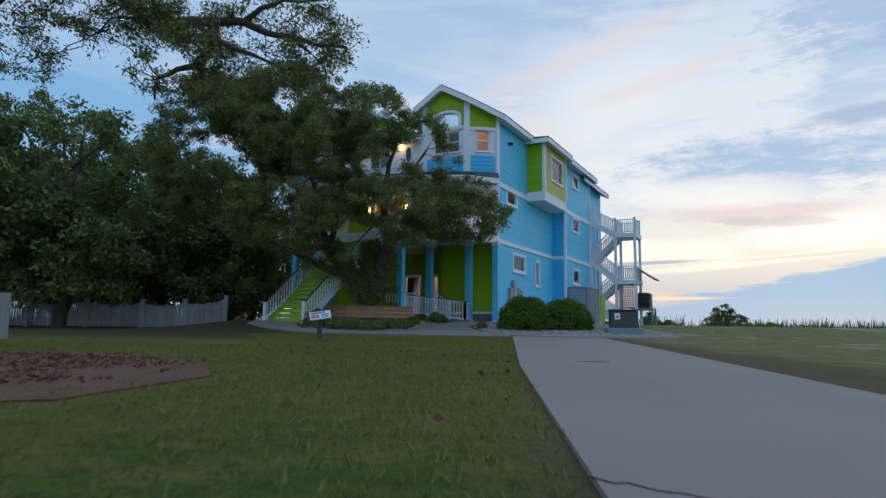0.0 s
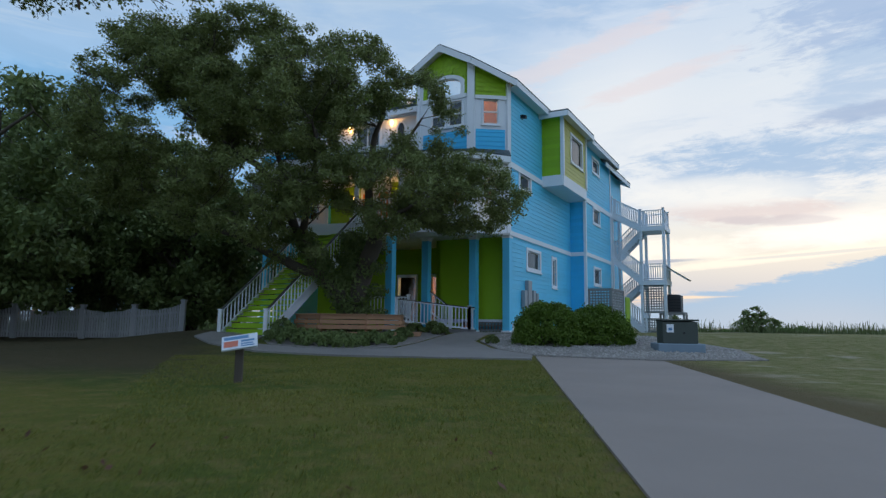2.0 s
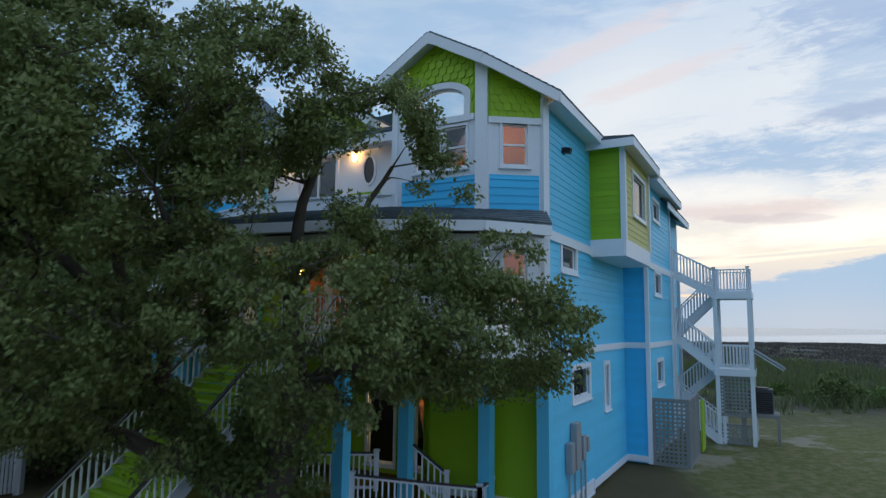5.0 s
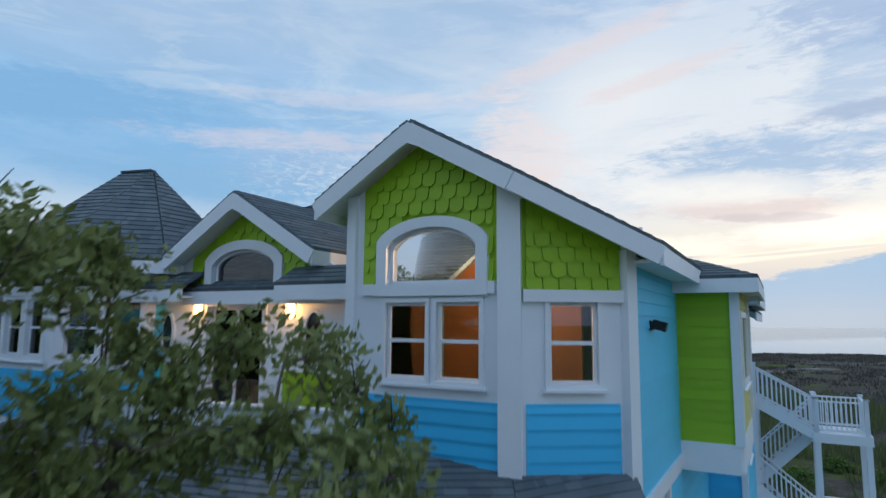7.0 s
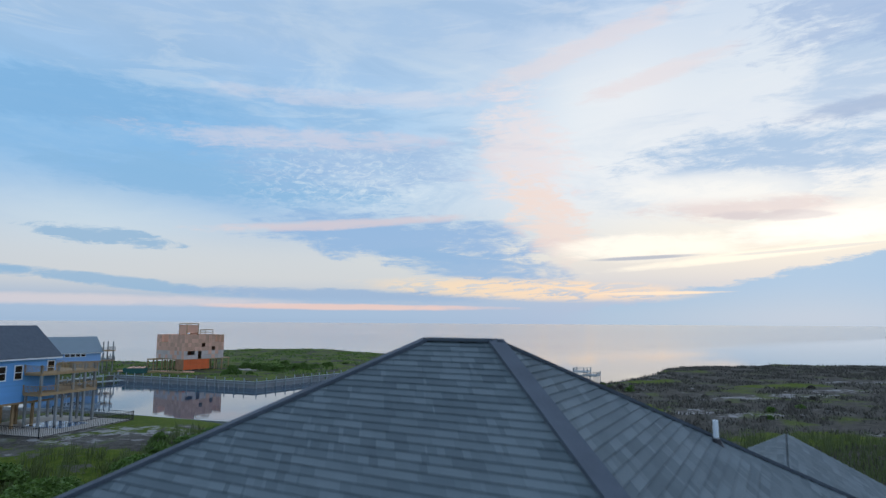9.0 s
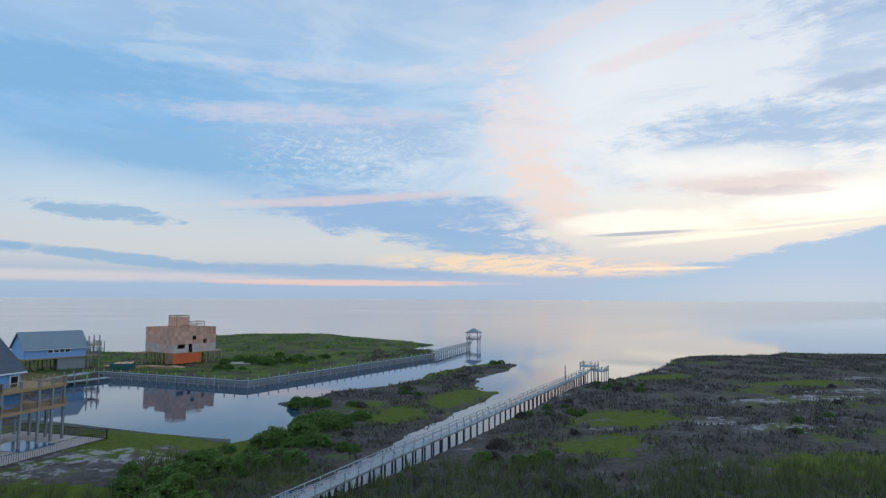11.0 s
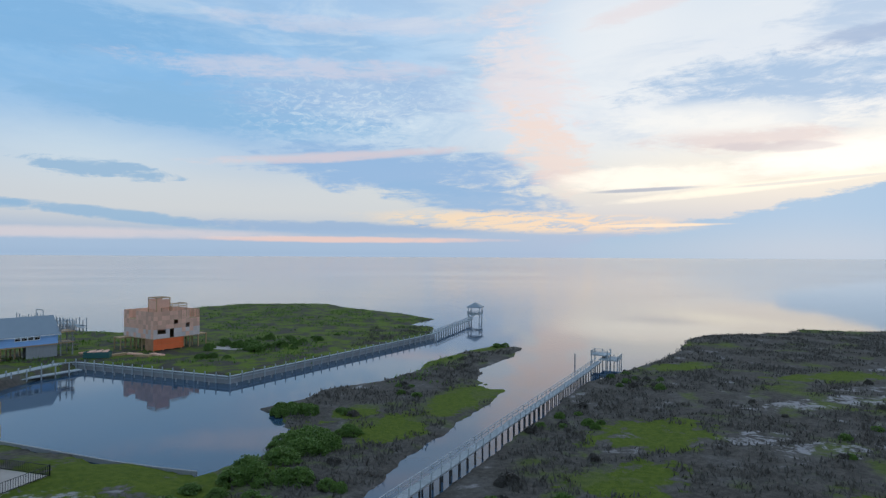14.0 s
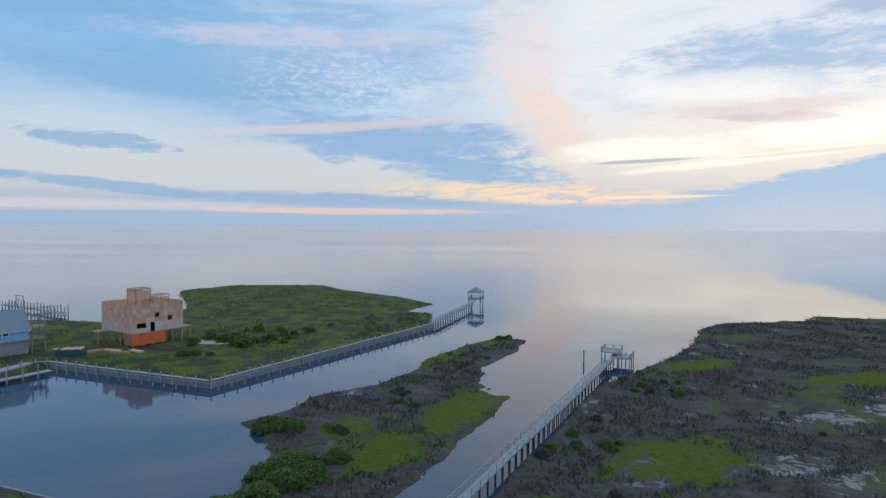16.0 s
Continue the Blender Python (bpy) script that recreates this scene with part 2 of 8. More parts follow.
def glow_material(name, colour, power):
    mt = bpy.data.materials.new(name)
    mt.use_nodes = True
    b = mt.node_tree.nodes["Principled BSDF"]
    b.inputs["Base Color"].default_value = (*colour, 1)
    b.inputs["Emission Color"].default_value = (*colour, 1)
    b.inputs["Emission Strength"].default_value = power
    return mt


BLUE = material("blue_paint", (0.11, 0.60, 0.88), 0.5, var=0.07, scale=1.2, fine=60, bump=0.08, spread=0.05)
# house blue made deeper for front faces, their shade put into the colour
DEEP = material("front_blue_shaded", (0.045, 0.53, 0.90), 0.5, var=0.07, scale=1.2, fine=60, bump=0.08, spread=0.05)
WHITE = material("white_paint", (0.80, 0.845, 0.90), 0.5, var=0.06, scale=1.5, fine=50, bump=0.06)
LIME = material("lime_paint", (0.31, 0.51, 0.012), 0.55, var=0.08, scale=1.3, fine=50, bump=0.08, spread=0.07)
# paler, yellower lime for the bay's outer side only
LIMEY = material("pale_lime_bay_side", (0.56, 0.54, 0.16), 0.55, var=0.08, scale=1.3, fine=50, bump=0.08, spread=0.05)
ROOFM = material("asphalt_shingle", (0.085, 0.105, 0.135), 0.92, var=0.30, scale=2.0, fine=55, bump=0.5, spread=0.10)
GREYWOOD = material("weathered_wood", (0.26, 0.27, 0.27), 0.85, var=0.22, scale=2.5, fine=30, bump=0.35, spread=0.12, stretch=(1, 1, 0.25))
PALEWOOD = material("bleached_wood", (0.33, 0.37, 0.385), 0.85, var=0.18, scale=2.0, fine=25, bump=0.3, spread=0.12)
FENCEW = material("fence_wood", (0.40, 0.41, 0.42), 0.85, var=0.22, scale=2.5, fine=30, bump=0.35, spread=0.15, stretch=(1, 1, 0.3))
DARKWOOD = material("dark_handrail", (0.045, 0.045, 0.045), 0.7, var=0.2, scale=2.5, fine=30, bump=0.2)
DECK = material("deck_wood", (0.36, 0.20, 0.11), 0.75, var=0.2, scale=2.5, fine=30, bump=0.25, spread=0.12)
NEWWOOD = material("treated_lumber", (0.42, 0.28, 0.15), 0.75, var=0.2, scale=2.0, fine=30, bump=0.2, spread=0.12)
PLY = material("plywood_sheathing", (0.72, 0.42, 0.30), 0.8, var=0.14, scale=0.6, fine=12, bump=0.1, spread=0.16)
REDSHEET = material("orange_sheathing", (0.78, 0.15, 0.04), 0.7, var=0.12, scale=0.6, fine=12, bump=0.1, spread=0.06)
PALESHEET = material("pale_sheathing", (0.62, 0.52, 0.48), 0.8, var=0.1, scale=0.6, fine=12, bump=0.1, spread=0.08)
CONCRETE = material("concrete", (0.238, 0.208, 0.188), 0.85, var=0.16, scale=0.7, fine=70, bump=0.25, tint=(0.205, 0.185, 0.172), tint_amt=0.6)
PATHM = material("path_concrete", (0.22, 0.21, 0.20), 0.85, var=0.18, scale=0.9, fine=70, bump=0.3, tint=(0.16, 0.155, 0.15), tint_amt=0.6)
STONE = material("gravel_stone", (0.38, 0.36, 0.34), 0.8, var=0.25, scale=4, fine=30, bump=0.3, spread=0.3)
GRIT = material("gravel_bed", (0.24, 0.225, 0.21), 0.9, var=0.6, scale=9, fine=28, bump=0.9)
BARK = material("bark", (0.085, 0.07, 0.055), 0.95, var=0.35, scale=3, fine=18, bump=0.8, stretch=(1, 1, 0.3))
DARK = material("dark_metal", (0.03, 0.03, 0.035), 0.5, 0.6, var=0.1, bump=0.05)
GREYBOX = material("grey_enamel", (0.35, 0.37, 0.39), 0.5, 0.2, var=0.08, bump=0.05)
CONDENSER = material("dark_condenser_enamel", (0.075, 0.08, 0.09), 0.6, 0.2, var=0.12, bump=0.05)
GREENBOX = material("dark_green_enamel", (0.06, 0.075, 0.065), 0.55, 0.1, var=0.12, bump=0.05)
PADM = material("painted_plinth", (0.20, 0.27, 0.33), 0.8, var=0.12, bump=0.15)
LBLUE = material("light_blue_siding", (0.16, 0.42, 0.80), 0.55, var=0.06, scale=0.8, fine=20, bump=0.1, spread=0.04)
PBLUE = material("pale_blue_siding", (0.27, 0.48, 0.80), 0.55, var=0.06, scale=0.8, fine=20, bump=0.1, spread=0.04)
GROOF = material("grey_metal_roof", (0.20, 0.26, 0.30), 0.5, 0.3, var=0.1, scale=0.5, bump=0.05)
ROOM = material("warm_room_paint", (0.60, 0.20, 0.06), 0.7, var=0.1, bump=0.02)
ROOMD = material("dark_furniture", (0.10, 0.05, 0.03), 0.6, var=0.2, bump=0.05)
CURTAIN = material("orange_curtain", (0.70, 0.20, 0.05), 0.9, var=0.15, bump=0.1)
SAND = material("sand", (0.42, 0.39, 0.35), 0.95, var=0.14, scale=0.5, fine=20, bump=0.3)
MULCH = material("mulch", (0.125, 0.055, 0.034), 0.95, var=0.5, scale=6, fine=45, bump=0.8)
VINYL = material("canvas_cover", (0.30, 0.33, 0.35), 0.7, var=0.1, bump=0.1)
POOLM = material("pool_liner", (0.04, 0.12, 0.25), 0.2, var=0.05, bump=0.0)
DUMP = material("dumpster_green", (0.02, 0.10, 0.09), 0.6, var=0.15, bump=0.05)
SIGNW = material("sign_face", (0.62, 0.68, 0.74), 0.5, var=0.05, bump=0.0)
SIGNI = material("sign_ink", (0.10, 0.24, 0.42), 0.5, var=0.05, bump=0.0)
SIGNR = material("sign_red_ink", (0.55, 0.16, 0.10), 0.5, var=0.05, bump=0.0)
LAMPON = glow_material("lit_lamp_glass", (1.0, 0.50, 0.16), 9.0)
SPOTON = glow_material("lit_bulb", (1.0, 0.85, 0.6), 30.0)


def leaf_material(name, a, b):
    mt = bpy.data.materials.new(name)
    mt.use_nodes = True
    t = mt.node_tree
    g = G(t)
    geo = t.nodes.new("ShaderNodeNewGeometry")
    tc = t.nodes.new("ShaderNodeTexCoord")
    big = g.noise(tc.outputs["Object"], 0.6, 3.0)
    f = g.m("ADD", g.m("MULTIPLY", geo.outputs["Random Per Island"], 0.6), g.m("MULTIPLY", g.m("SUBTRACT", big, 0.3), 1.0), clamp=True)
    col = g.mix(f, a, b)
    p = t.nodes["Principled BSDF"]
    t.links.new(col, p.inputs["Base Color"])
    p.inputs["Roughness"].default_value = 0.55
    p.inputs["Specular IOR Level"].default_value = 0.35
    tr = t.nodes.new("ShaderNodeBsdfTranslucent")
    t.links.new(col, tr.inputs[0])
    mx = t.nodes.new("ShaderNodeMixShader")
    mx.inputs[0].default_value = 0.22
    t.links.new(p.outputs[0], mx.inputs[1])
    t.links.new(tr.outputs[0], mx.inputs[2])
    t.links.new(mx.outputs[0], t.nodes["Material Output"].inputs[0])
    return mt


OAKLEAF = leaf_material("live_oak_leaf", (0.115, 0.158, 0.048), (0.245, 0.285, 0.095))
DARKLEAF = leaf_material("dark_tree_leaf", (0.096, 0.142, 0.048), (0.205, 0.265, 0.084))
SHRUBLEAF = leaf_material("shrub_leaf", (0.060, 0.120, 0.012), (0.14, 0.22, 0.026))
MARSHLEAF = leaf_material("marsh_shrub_leaf", (0.066, 0.135, 0.026), (0.150, 0.24, 0.048))
DRYLEAF = leaf_material("dry_rush_blade", (0.060, 0.055, 0.045), (0.140, 0.130, 0.112))
REED = leaf_material("reed_blade", (0.075, 0.105, 0.035), (0.16, 0.19, 0.075))
CHIPS = leaf_material("bark_chip", (0.090, 0.034, 0.020), (0.190, 0.100, 0.064))
BLADE = leaf_material("lawn_blade", (0.072, 0.118, 0.014), (0.26, 0.235, 0.052))


def glass_material(name, tint=(0.55, 0.62, 0.68), mixf=0.25):
    mt = bpy.data.materials.new(name)
    mt.use_nodes = True
    t = mt.node_tree
    t.nodes.clear()
    out = t.nodes.new("ShaderNodeOutputMaterial")
    tr, gl, mx, fr = (t.nodes.new(k) for k in ("ShaderNodeBsdfTransparent", "ShaderNodeBsdfGlossy", "ShaderNodeMixShader", "ShaderNodeFresnel"))
    tr.inputs[0].default_value = (*tint, 1)
    gl.inputs["Roughness"].default_value = 0.02
    fr.inputs["IOR"].default_value = 1.9
    t.links.new(fr.outputs[0], mx.inputs[0])
    t.links.new(tr.outputs[0], mx.inputs[1])
    t.links.new(gl.outputs[0], mx.inputs[2])
    t.links.new(mx.outputs[0], out.inputs[0])
    return mt


PEBBLE = leaf_material("pebble", (0.20, 0.19, 0.18), (0.52, 0.50, 0.47))
GLASS = glass_material("window_glass")


def water_material():
    mt = bpy.data.materials.new("sound_water")
    mt.use_nodes = True
    t = mt.node_tree
    g = G(t)
    b = t.nodes["Principled BSDF"]
    b.inputs["Base Color"].default_value = (0.030, 0.068, 0.115, 1)
    b.inputs["IOR"].default_value = 1.33
    b.inputs["Specular IOR Level"].default_value = 0.75
    geo = t.nodes.new("ShaderNodeNewGeometry")
    mp = t.nodes.new("ShaderNodeMapping")
    t.links.new(geo.outputs["Position"], mp.inputs[0])
    mp.inputs["Scale"].default_value = (0.35, 1.0, 1.0)
    calm = g.noise(mp.outputs[0], 0.006, 3.0, 0.5, 0.6)
    sp_ = t.nodes.new("ShaderNodeSeparateXYZ")
    t.links.new(geo.outputs["Position"], sp_.inputs[0])
    open_w = g.step(g.m("SUBTRACT", sp_.outputs[1], g.m("MULTIPLY", sp_.outputs[0], 0.9)), 205.0, 330.0)
    g.put(b.inputs["Roughness"], g.m("ADD", g.m("MULTIPLY", g.m("MULTIPLY", g.step(calm, 0.30, 0.70), 0.022), open_w), g.m("ADD", 0.03, g.m("MULTIPLY", open_w, 0.085))))
    bp = t.nodes.new("ShaderNodeBump")
    bp.inputs["Distance"].default_value = 0.05
    g.put(bp.inputs["Strength"], g.m("ADD", 0.06, g.m("MULTIPLY", open_w, 0.14)))
    g.put(bp.inputs["Height"], g.noise(mp.outputs[0], 1.1, 3.0))
    t.links.new(bp.outputs[0], b.inputs["Normal"])
    return mt


WATER = water_material()


GREENS = [(33, 146, 10, 7, 0.3), (24, 128, 8, 5, 0.6), (4, 170, 5, 12, -0.45), (12, 179, 4, 3.5, 0.3), (-7, 150, 4, 8, -0.4), (-14, 160, 3, 6, -0.5), (1, 213, 2.6, 14, -0.5), (14, 233, 7, 3, 0.9), (60, 205, 12, 4, 0.4), (90, 190, 14, 5, 0.2), (150, 281, 16, 3, 0.0), (75, 248, 5, 9, -0.4), (52, 116, 12, 5, 0.2), (-30, 150, 6, 7, 0), (-42, 125, 17, 9, 0.2), (-50, 94, 30, 10, 0.0), (-14, 96, 9, 8, 0.3)]
SANDS = [(-44, 114, 8, 6, 0.2), (66, 163, 9, 3, 0.2), (80, 168, 10, 3, 0.1), (48, 144, 6, 3, 0.4), (54, 138, 7, 3, 0.2), (96, 178, 12, 3, 0.1), (120, 200, 16, 3, 0.1)]


def ground_material():
    """Lawn, sand, marsh: told apart by plan position."""
    mt = bpy.data.materials.new("ground_cover")
    mt.use_nodes = True
    t = mt.node_tree
    g = G(t)
    b = t.nodes["Principled BSDF"]
    geo = t.nodes.new("ShaderNodeNewGeometry")
    sep = t.nodes.new("ShaderNodeSeparateXYZ")
    P = geo.outputs["Position"]
    t.links.new(P, sep.inputs[0])
    x, y, z = sep.outputs
    n1, n2, n3 = g.noise(P, 0.35, 6.0, 0.6), g.noise(P, 3.0, 5.0, 0.65), g.noise(P, 30.0, 3.0, 0.7)
    n4 = g.noise(P, 11.0, 4.0, 0.7)
    lawn = g.mix(g.step(n1, 0.40, 0.58), (0.060, 0.097, 0.013), (0.150, 0.138, 0.028))
    lawn = g.mix(g.m("MULTIPLY", g.step(n2, 0.48, 0.62), 0.75), lawn, (0.190, 0.155, 0.050))
    lawn = g.mix(g.m("MULTIPLY", g.step(n4, 0.45, 0.62), 0.65), lawn, (0.105, 0.135, 0.020))
    lawn = g.mix(g.m("MULTIPLY", g.step(n3, 0.48, 0.66), 0.5), lawn, (0.030, 0.042, 0.010))
    verge = g.m("SUBTRACT", g.m("ADD", 0.30, g.m("MULTIPLY", y, 0.1126)), x)
    lawn = g.mix(g.m("MULTIPLY", g.step(g.m("ADD", verge, g.m("MULTIPLY", n2, 0.9)), 0.60, 0.28), 0.75), lawn, (0.130, 0.100, 0.062))
    # brown soil under the left trees, with the trees' shade darkened into its colour
    soil = g.m("MULTIPLY", g.step(g.m("ADD", g.m("ADD", x, g.m("MULTIPLY", y, 0.35)), g.m("MULTIPLY", n1, 3.0)), 4.5, 1.5), g.step(g.m("ADD", y, g.m("MULTIPLY", n1, 4.0)), 13.0, 18.0))
    lawn = g.mix(g.m("MULTIPLY", soil, 0.85), lawn, g.mix(n2, (0.045, 0.038, 0.024), (0.085, 0.066, 0.040)))
    field = g.mix(g.step(n2, 0.40, 0.62), (0.150, 0.165, 0.052), (0.245, 0.222, 0.105))
    field = g.mix(g.m("MULTIPLY", g.step(n1, 0.56, 0.66), 0.8), field, (0.40, 0.36, 0.28))
    base = g.mix(g.step(g.m("SUBTRACT", x, g.m("MULTIPLY", y, 0.13)), 3.0, 4.5), lawn, field)
    m1, m2, m3 = g.noise(P, 0.045, 5.0, 0.62, 0.5), g.noise(P, 0.16, 6.0, 0.65, 0.3), g.noise(P, 1.1, 5.0, 0.7)
    rush = g.mix(g.step(m3, 0.35, 0.68), (0.056, 0.051, 0.043), (0.108, 0.099, 0.086))
    rush = g.mix(g.m("MULTIPLY", g.step(m2, 0.48, 0.62), 0.6), rush, g.mix(m3, (0.080, 0.076, 0.068), (0.165, 0.158, 0.148)))
    green = g.mix(g.step(m3, 0.3, 0.7), (0.060, 0.094, 0.010), (0.112, 0.146, 0.017))
    wob = g.m("ADD", g.m("MULTIPLY", g.m("SUBTRACT", m2, 0.5), 9.0), g.m("MULTIPLY", g.m("SUBTRACT", m3, 0.5), 2.0))
    patch = g.m("MULTIPLY", g.step(g.m("ADD", g.m("MULTIPLY", m1, 0.6), g.m("MULTIPLY", m2, 0.4)), 0.52, 0.60), 0.8)
    for cx, cy, pa, pc, r in GREENS:
        dx, dy = g.m("SUBTRACT", x, cx), g.m("SUBTRACT", y, cy)
        p1 = g.m("DIVIDE", g.m("ADD", g.m("MULTIPLY", dx, math.cos(r)), g.m("MULTIPLY", dy, math.sin(r))), pa)
        p2 = g.m("DIVIDE", g.m("SUBTRACT", g.m("MULTIPLY", dy, math.cos(r)), g.m("MULTIPLY", dx, math.sin(r))), pc)
        q = g.m("ADD", g.m("ADD", g.m("MULTIPLY", p1, p1), g.m("MULTIPLY", p2, p2)), wob)
        patch = g.m("MAXIMUM", patch, g.step(q, 1.3, 0.85))
    marsh = g.mix(patch, rush, green)
    bare = 0.0
    for cx, cy, pa, pc, r in SANDS:
        dx, dy = g.m("SUBTRACT", x, cx), g.m("SUBTRACT", y, cy)
        p1 = g.m("DIVIDE", g.m("ADD", g.m("MULTIPLY", dx, math.cos(r)), g.m("MULTIPLY", dy, math.sin(r))), pa)
        p2 = g.m("DIVIDE", g.m("SUBTRACT", g.m("MULTIPLY", dy, math.cos(r)), g.m("MULTIPLY", dx, math.sin(r))), pc)
        q = g.m("ADD", g.m("ADD", g.m("MULTIPLY", p1, p1), g.m("MULTIPLY", p2, p2)), g.m("MULTIPLY", wob, 1.3))
        bare = g.m("MAXIMUM", bare, g.step(q, 1.3, 0.4))
    bare = g.m("MULTIPLY", bare, g.step(g.noise(P, 0.45, 6.0, 0.7, 0.6), 0.46, 0.54))
    marsh = g.mix(g.m("MULTIPLY", bare, 0.85), marsh, (0.34, 0.33, 0.33))
    marsh = g.mix(g.m("MULTIPLY", g.step(m2, 0.60, 0.67), g.m("MULTIPLY", g.step(m1, 0.52, 0.44), 0.85)), marsh, (0.30, 0.29, 0.29))
    penin = g.mix(g.step(m2, 0.45, 0.56), (0.100, 0.142, 0.018), (0.064, 0.059, 0.050))
    pm = g.m("MULTIPLY", g.step(x, 8.0, -2.0), g.step(g.m("ADD", y, g.m("MULTIPLY", x, 0.2)), 172.0, 178.0))
    north = g.step(g.m("ADD", y, g.m("MULTIPLY", n1, 8.0)), 44.0, 60.0)
    marsh = g.mix(g.m("MULTIPLY", pm, g.step(g.m("ADD", g.m("MULTIPLY", x, 1.48), g.m("MULTIPLY", y, -1.0)), -246.0, -252.0)), marsh, penin)
    col = g.mix(north, base, marsh)
    g.put(b.inputs["Base Color"], col)
    b.inputs["Roughness"].default_value = 0.95
    b.inputs["Specular IOR Level"].default_value = 0.15
    bp = t.nodes.new("ShaderNodeBump")
    bp.inputs["Strength"].default_value, bp.inputs["Distance"].default_value = 0.9, 0.06
    g.put(bp.inputs["Height"], g.m("ADD", n3, g.m("MULTIPLY", m3, 2.0)))
    t.links.new(bp.outputs[0], b.inputs["Normal"])
    return mt


GROUND = ground_material()


# ---- mesh helpers ----
def box(bm, x0, x1, y0, y1, z0, z1, m=None):
    vs = [Vector((x, y, z)) for z in (z0, z1) for y in (y0, y1) for x in (x0, x1)]
    vs = [bm.verts.new(m @ v if m else v) for v in vs]
    for f in ((0, 2, 3, 1), (4, 5, 7, 6), (0, 1, 5, 4), (2, 6, 7, 3), (0, 4, 6, 2), (1, 3, 7, 5)):
        bm.faces.new([vs[i] for i in f])
    return vs


def prism(bm, pts, z0, z1, m=None):
    """An upright prism over a plan outline."""
    lo = [bm.verts.new(m @ Vector((x, y, z0)) if m else (x, y, z0)) for x, y in pts]
    hi = [bm.verts.new(m @ Vector((x, y, z1)) if m else (x, y, z1)) for x, y in pts]
    bm.faces.new(hi)
    bm.faces.new(lo[::-1])
    for i in range(len(pts)):
        j = (i + 1) % len(pts)
        bm.faces.new((lo[i], lo[j], hi[j], hi[i]))


def bar(bm, a, b, w, h, up=(0, 0, 1)):
    """A beam of width w and height h from a to b."""
    a, b = Vector(a), Vector(b)
    d = (b - a).normalized()
    s = d.cross(Vector(up))
    s = s.normalized() if s.length > 1e-4 else Vector((1, 0, 0))
    u = s.cross(d).normalized()
    vs = [bm.verts.new(p + s * i * w / 2 + u * j * h / 2) for p in (a, b) for i, j in ((-1, -1), (1, -1), (1, 1), (-1, 1))]
    for f in ((0, 1, 2, 3), (7, 6, 5, 4), (0, 4, 5, 1), (1, 5, 6, 2), (2, 6, 7, 3), (3, 7, 4, 0)):
        bm.faces.new([vs[i] for i in f])


def rod(bm, a, b, r0, r1=None, n=8):
    a, b = Vector(a), Vector(b)
    r1 = r0 if r1 is None else r1
    d = (b - a).normalized()
    s = d.orthogonal().normalized()
    u = d.cross(s)
    ra = [bm.verts.new(a + (s * math.cos(k * math.tau / n) + u * math.sin(k * math.tau / n)) * r0) for k in range(n)]
    rb = [bm.verts.new(b + (s * math.cos(k * math.tau / n) + u * math.sin(k * math.tau / n)) * r1) for k in range(n)]
    for k in range(n):
        bm.faces.new((ra[k], ra[(k + 1) % n], rb[(k + 1) % n], rb[k]))
    bm.faces.new(ra[::-1])
    bm.faces.new(rb)


def mesh_of(bm, name, mt, bevel=0.0):
    if bevel:
        bmesh.ops.bevel(bm, geom=bm.edges[:], offset=bevel, segments=1, affect="EDGES")
    bmesh.ops.recalc_face_normals(bm, faces=bm.faces[:])
    me = bpy.data.meshes.new(name)
    bm.to_mesh(me)
    bm.free()
    me.materials.append(mt)
    return me


def part(name, bm, mt, parent=None, label="", bevel=0.0):
    ob = new(name, mesh_of(bm, name, mt, bevel))
    ob.parent = parent
    if label:
        ob["label"] = label
    return ob


def thing(name, label, category, m=None, group="", kind=""):
    ob = new(name)
    ob.matrix_world = m or Matrix()
    return tagged(ob, label, category, group, kind)


def solo(name, bm, mt, label, category, group="", kind="", bevel=0.0):
    return tagged(part(name, bm, mt, None, "", bevel), label, category, group, kind)


def pydata(name, verts, faces, mt):
    me = bpy.data.meshes.new(name)
    me.from_pydata(verts, [], faces)
    me.materials.append(mt)
    return me


def inside(px, py, poly):
    """Which of the points lie in the outline, and how far all are from its edge."""
    q = np.array(poly, float)
    r = np.roll(q, -1, 0)
    hit = np.zeros(px.shape, bool)
    dist = np.full(px.shape, 1e9)
    for (x0, y0), (x1, y1) in zip(q, r):
        with np.errstate(divide="ignore", invalid="ignore"):
            hit ^= ((y0 > py) != (y1 > py)) & (px < (x1 - x0) * (py - y0) / (y1 - y0 + 1e-12) + x0)
        t = np.clip(((px - x0) * (x1 - x0) + (py - y0) * (y1 - y0)) / ((x1 - x0) ** 2 + (y1 - y0) ** 2), 0, 1)
        dist = np.minimum(dist, np.hypot(px - x0 - t * (x1 - x0), py - y0 - t * (y1 - y0)))
    return hit, dist


# ---- ground and water ----
MAIN = [(-420, 143), (-110, 147), (-90, 147), (-67, 143), (-43, 133.2), (-30, 129.5), (-24.3, 138), (-22.6, 146), (-24.5, 154), (-32, 163.7), (-26, 170), (-23.5, 179), (-13, 187),
        (-4.4, 200), (-2, 212), (8.5, 230), (18, 241), (25, 236), (20.6, 221), (11.4, 206), (7.7, 184), (13.8, 179), (10.5, 169), (1.4, 150.5), (-5.6, 132), (-13, 113), (-24, 96),
        (-21.5, 94), (-9, 109), (-1, 122), (5, 133), (11, 145), (22, 166), (33, 187), (43.5, 198), (62, 219), (73, 235), (83, 256), (96, 268), (127, 274), (137, 285), (159, 279), (420, 290),
        (420, -320), (-420, -320)]
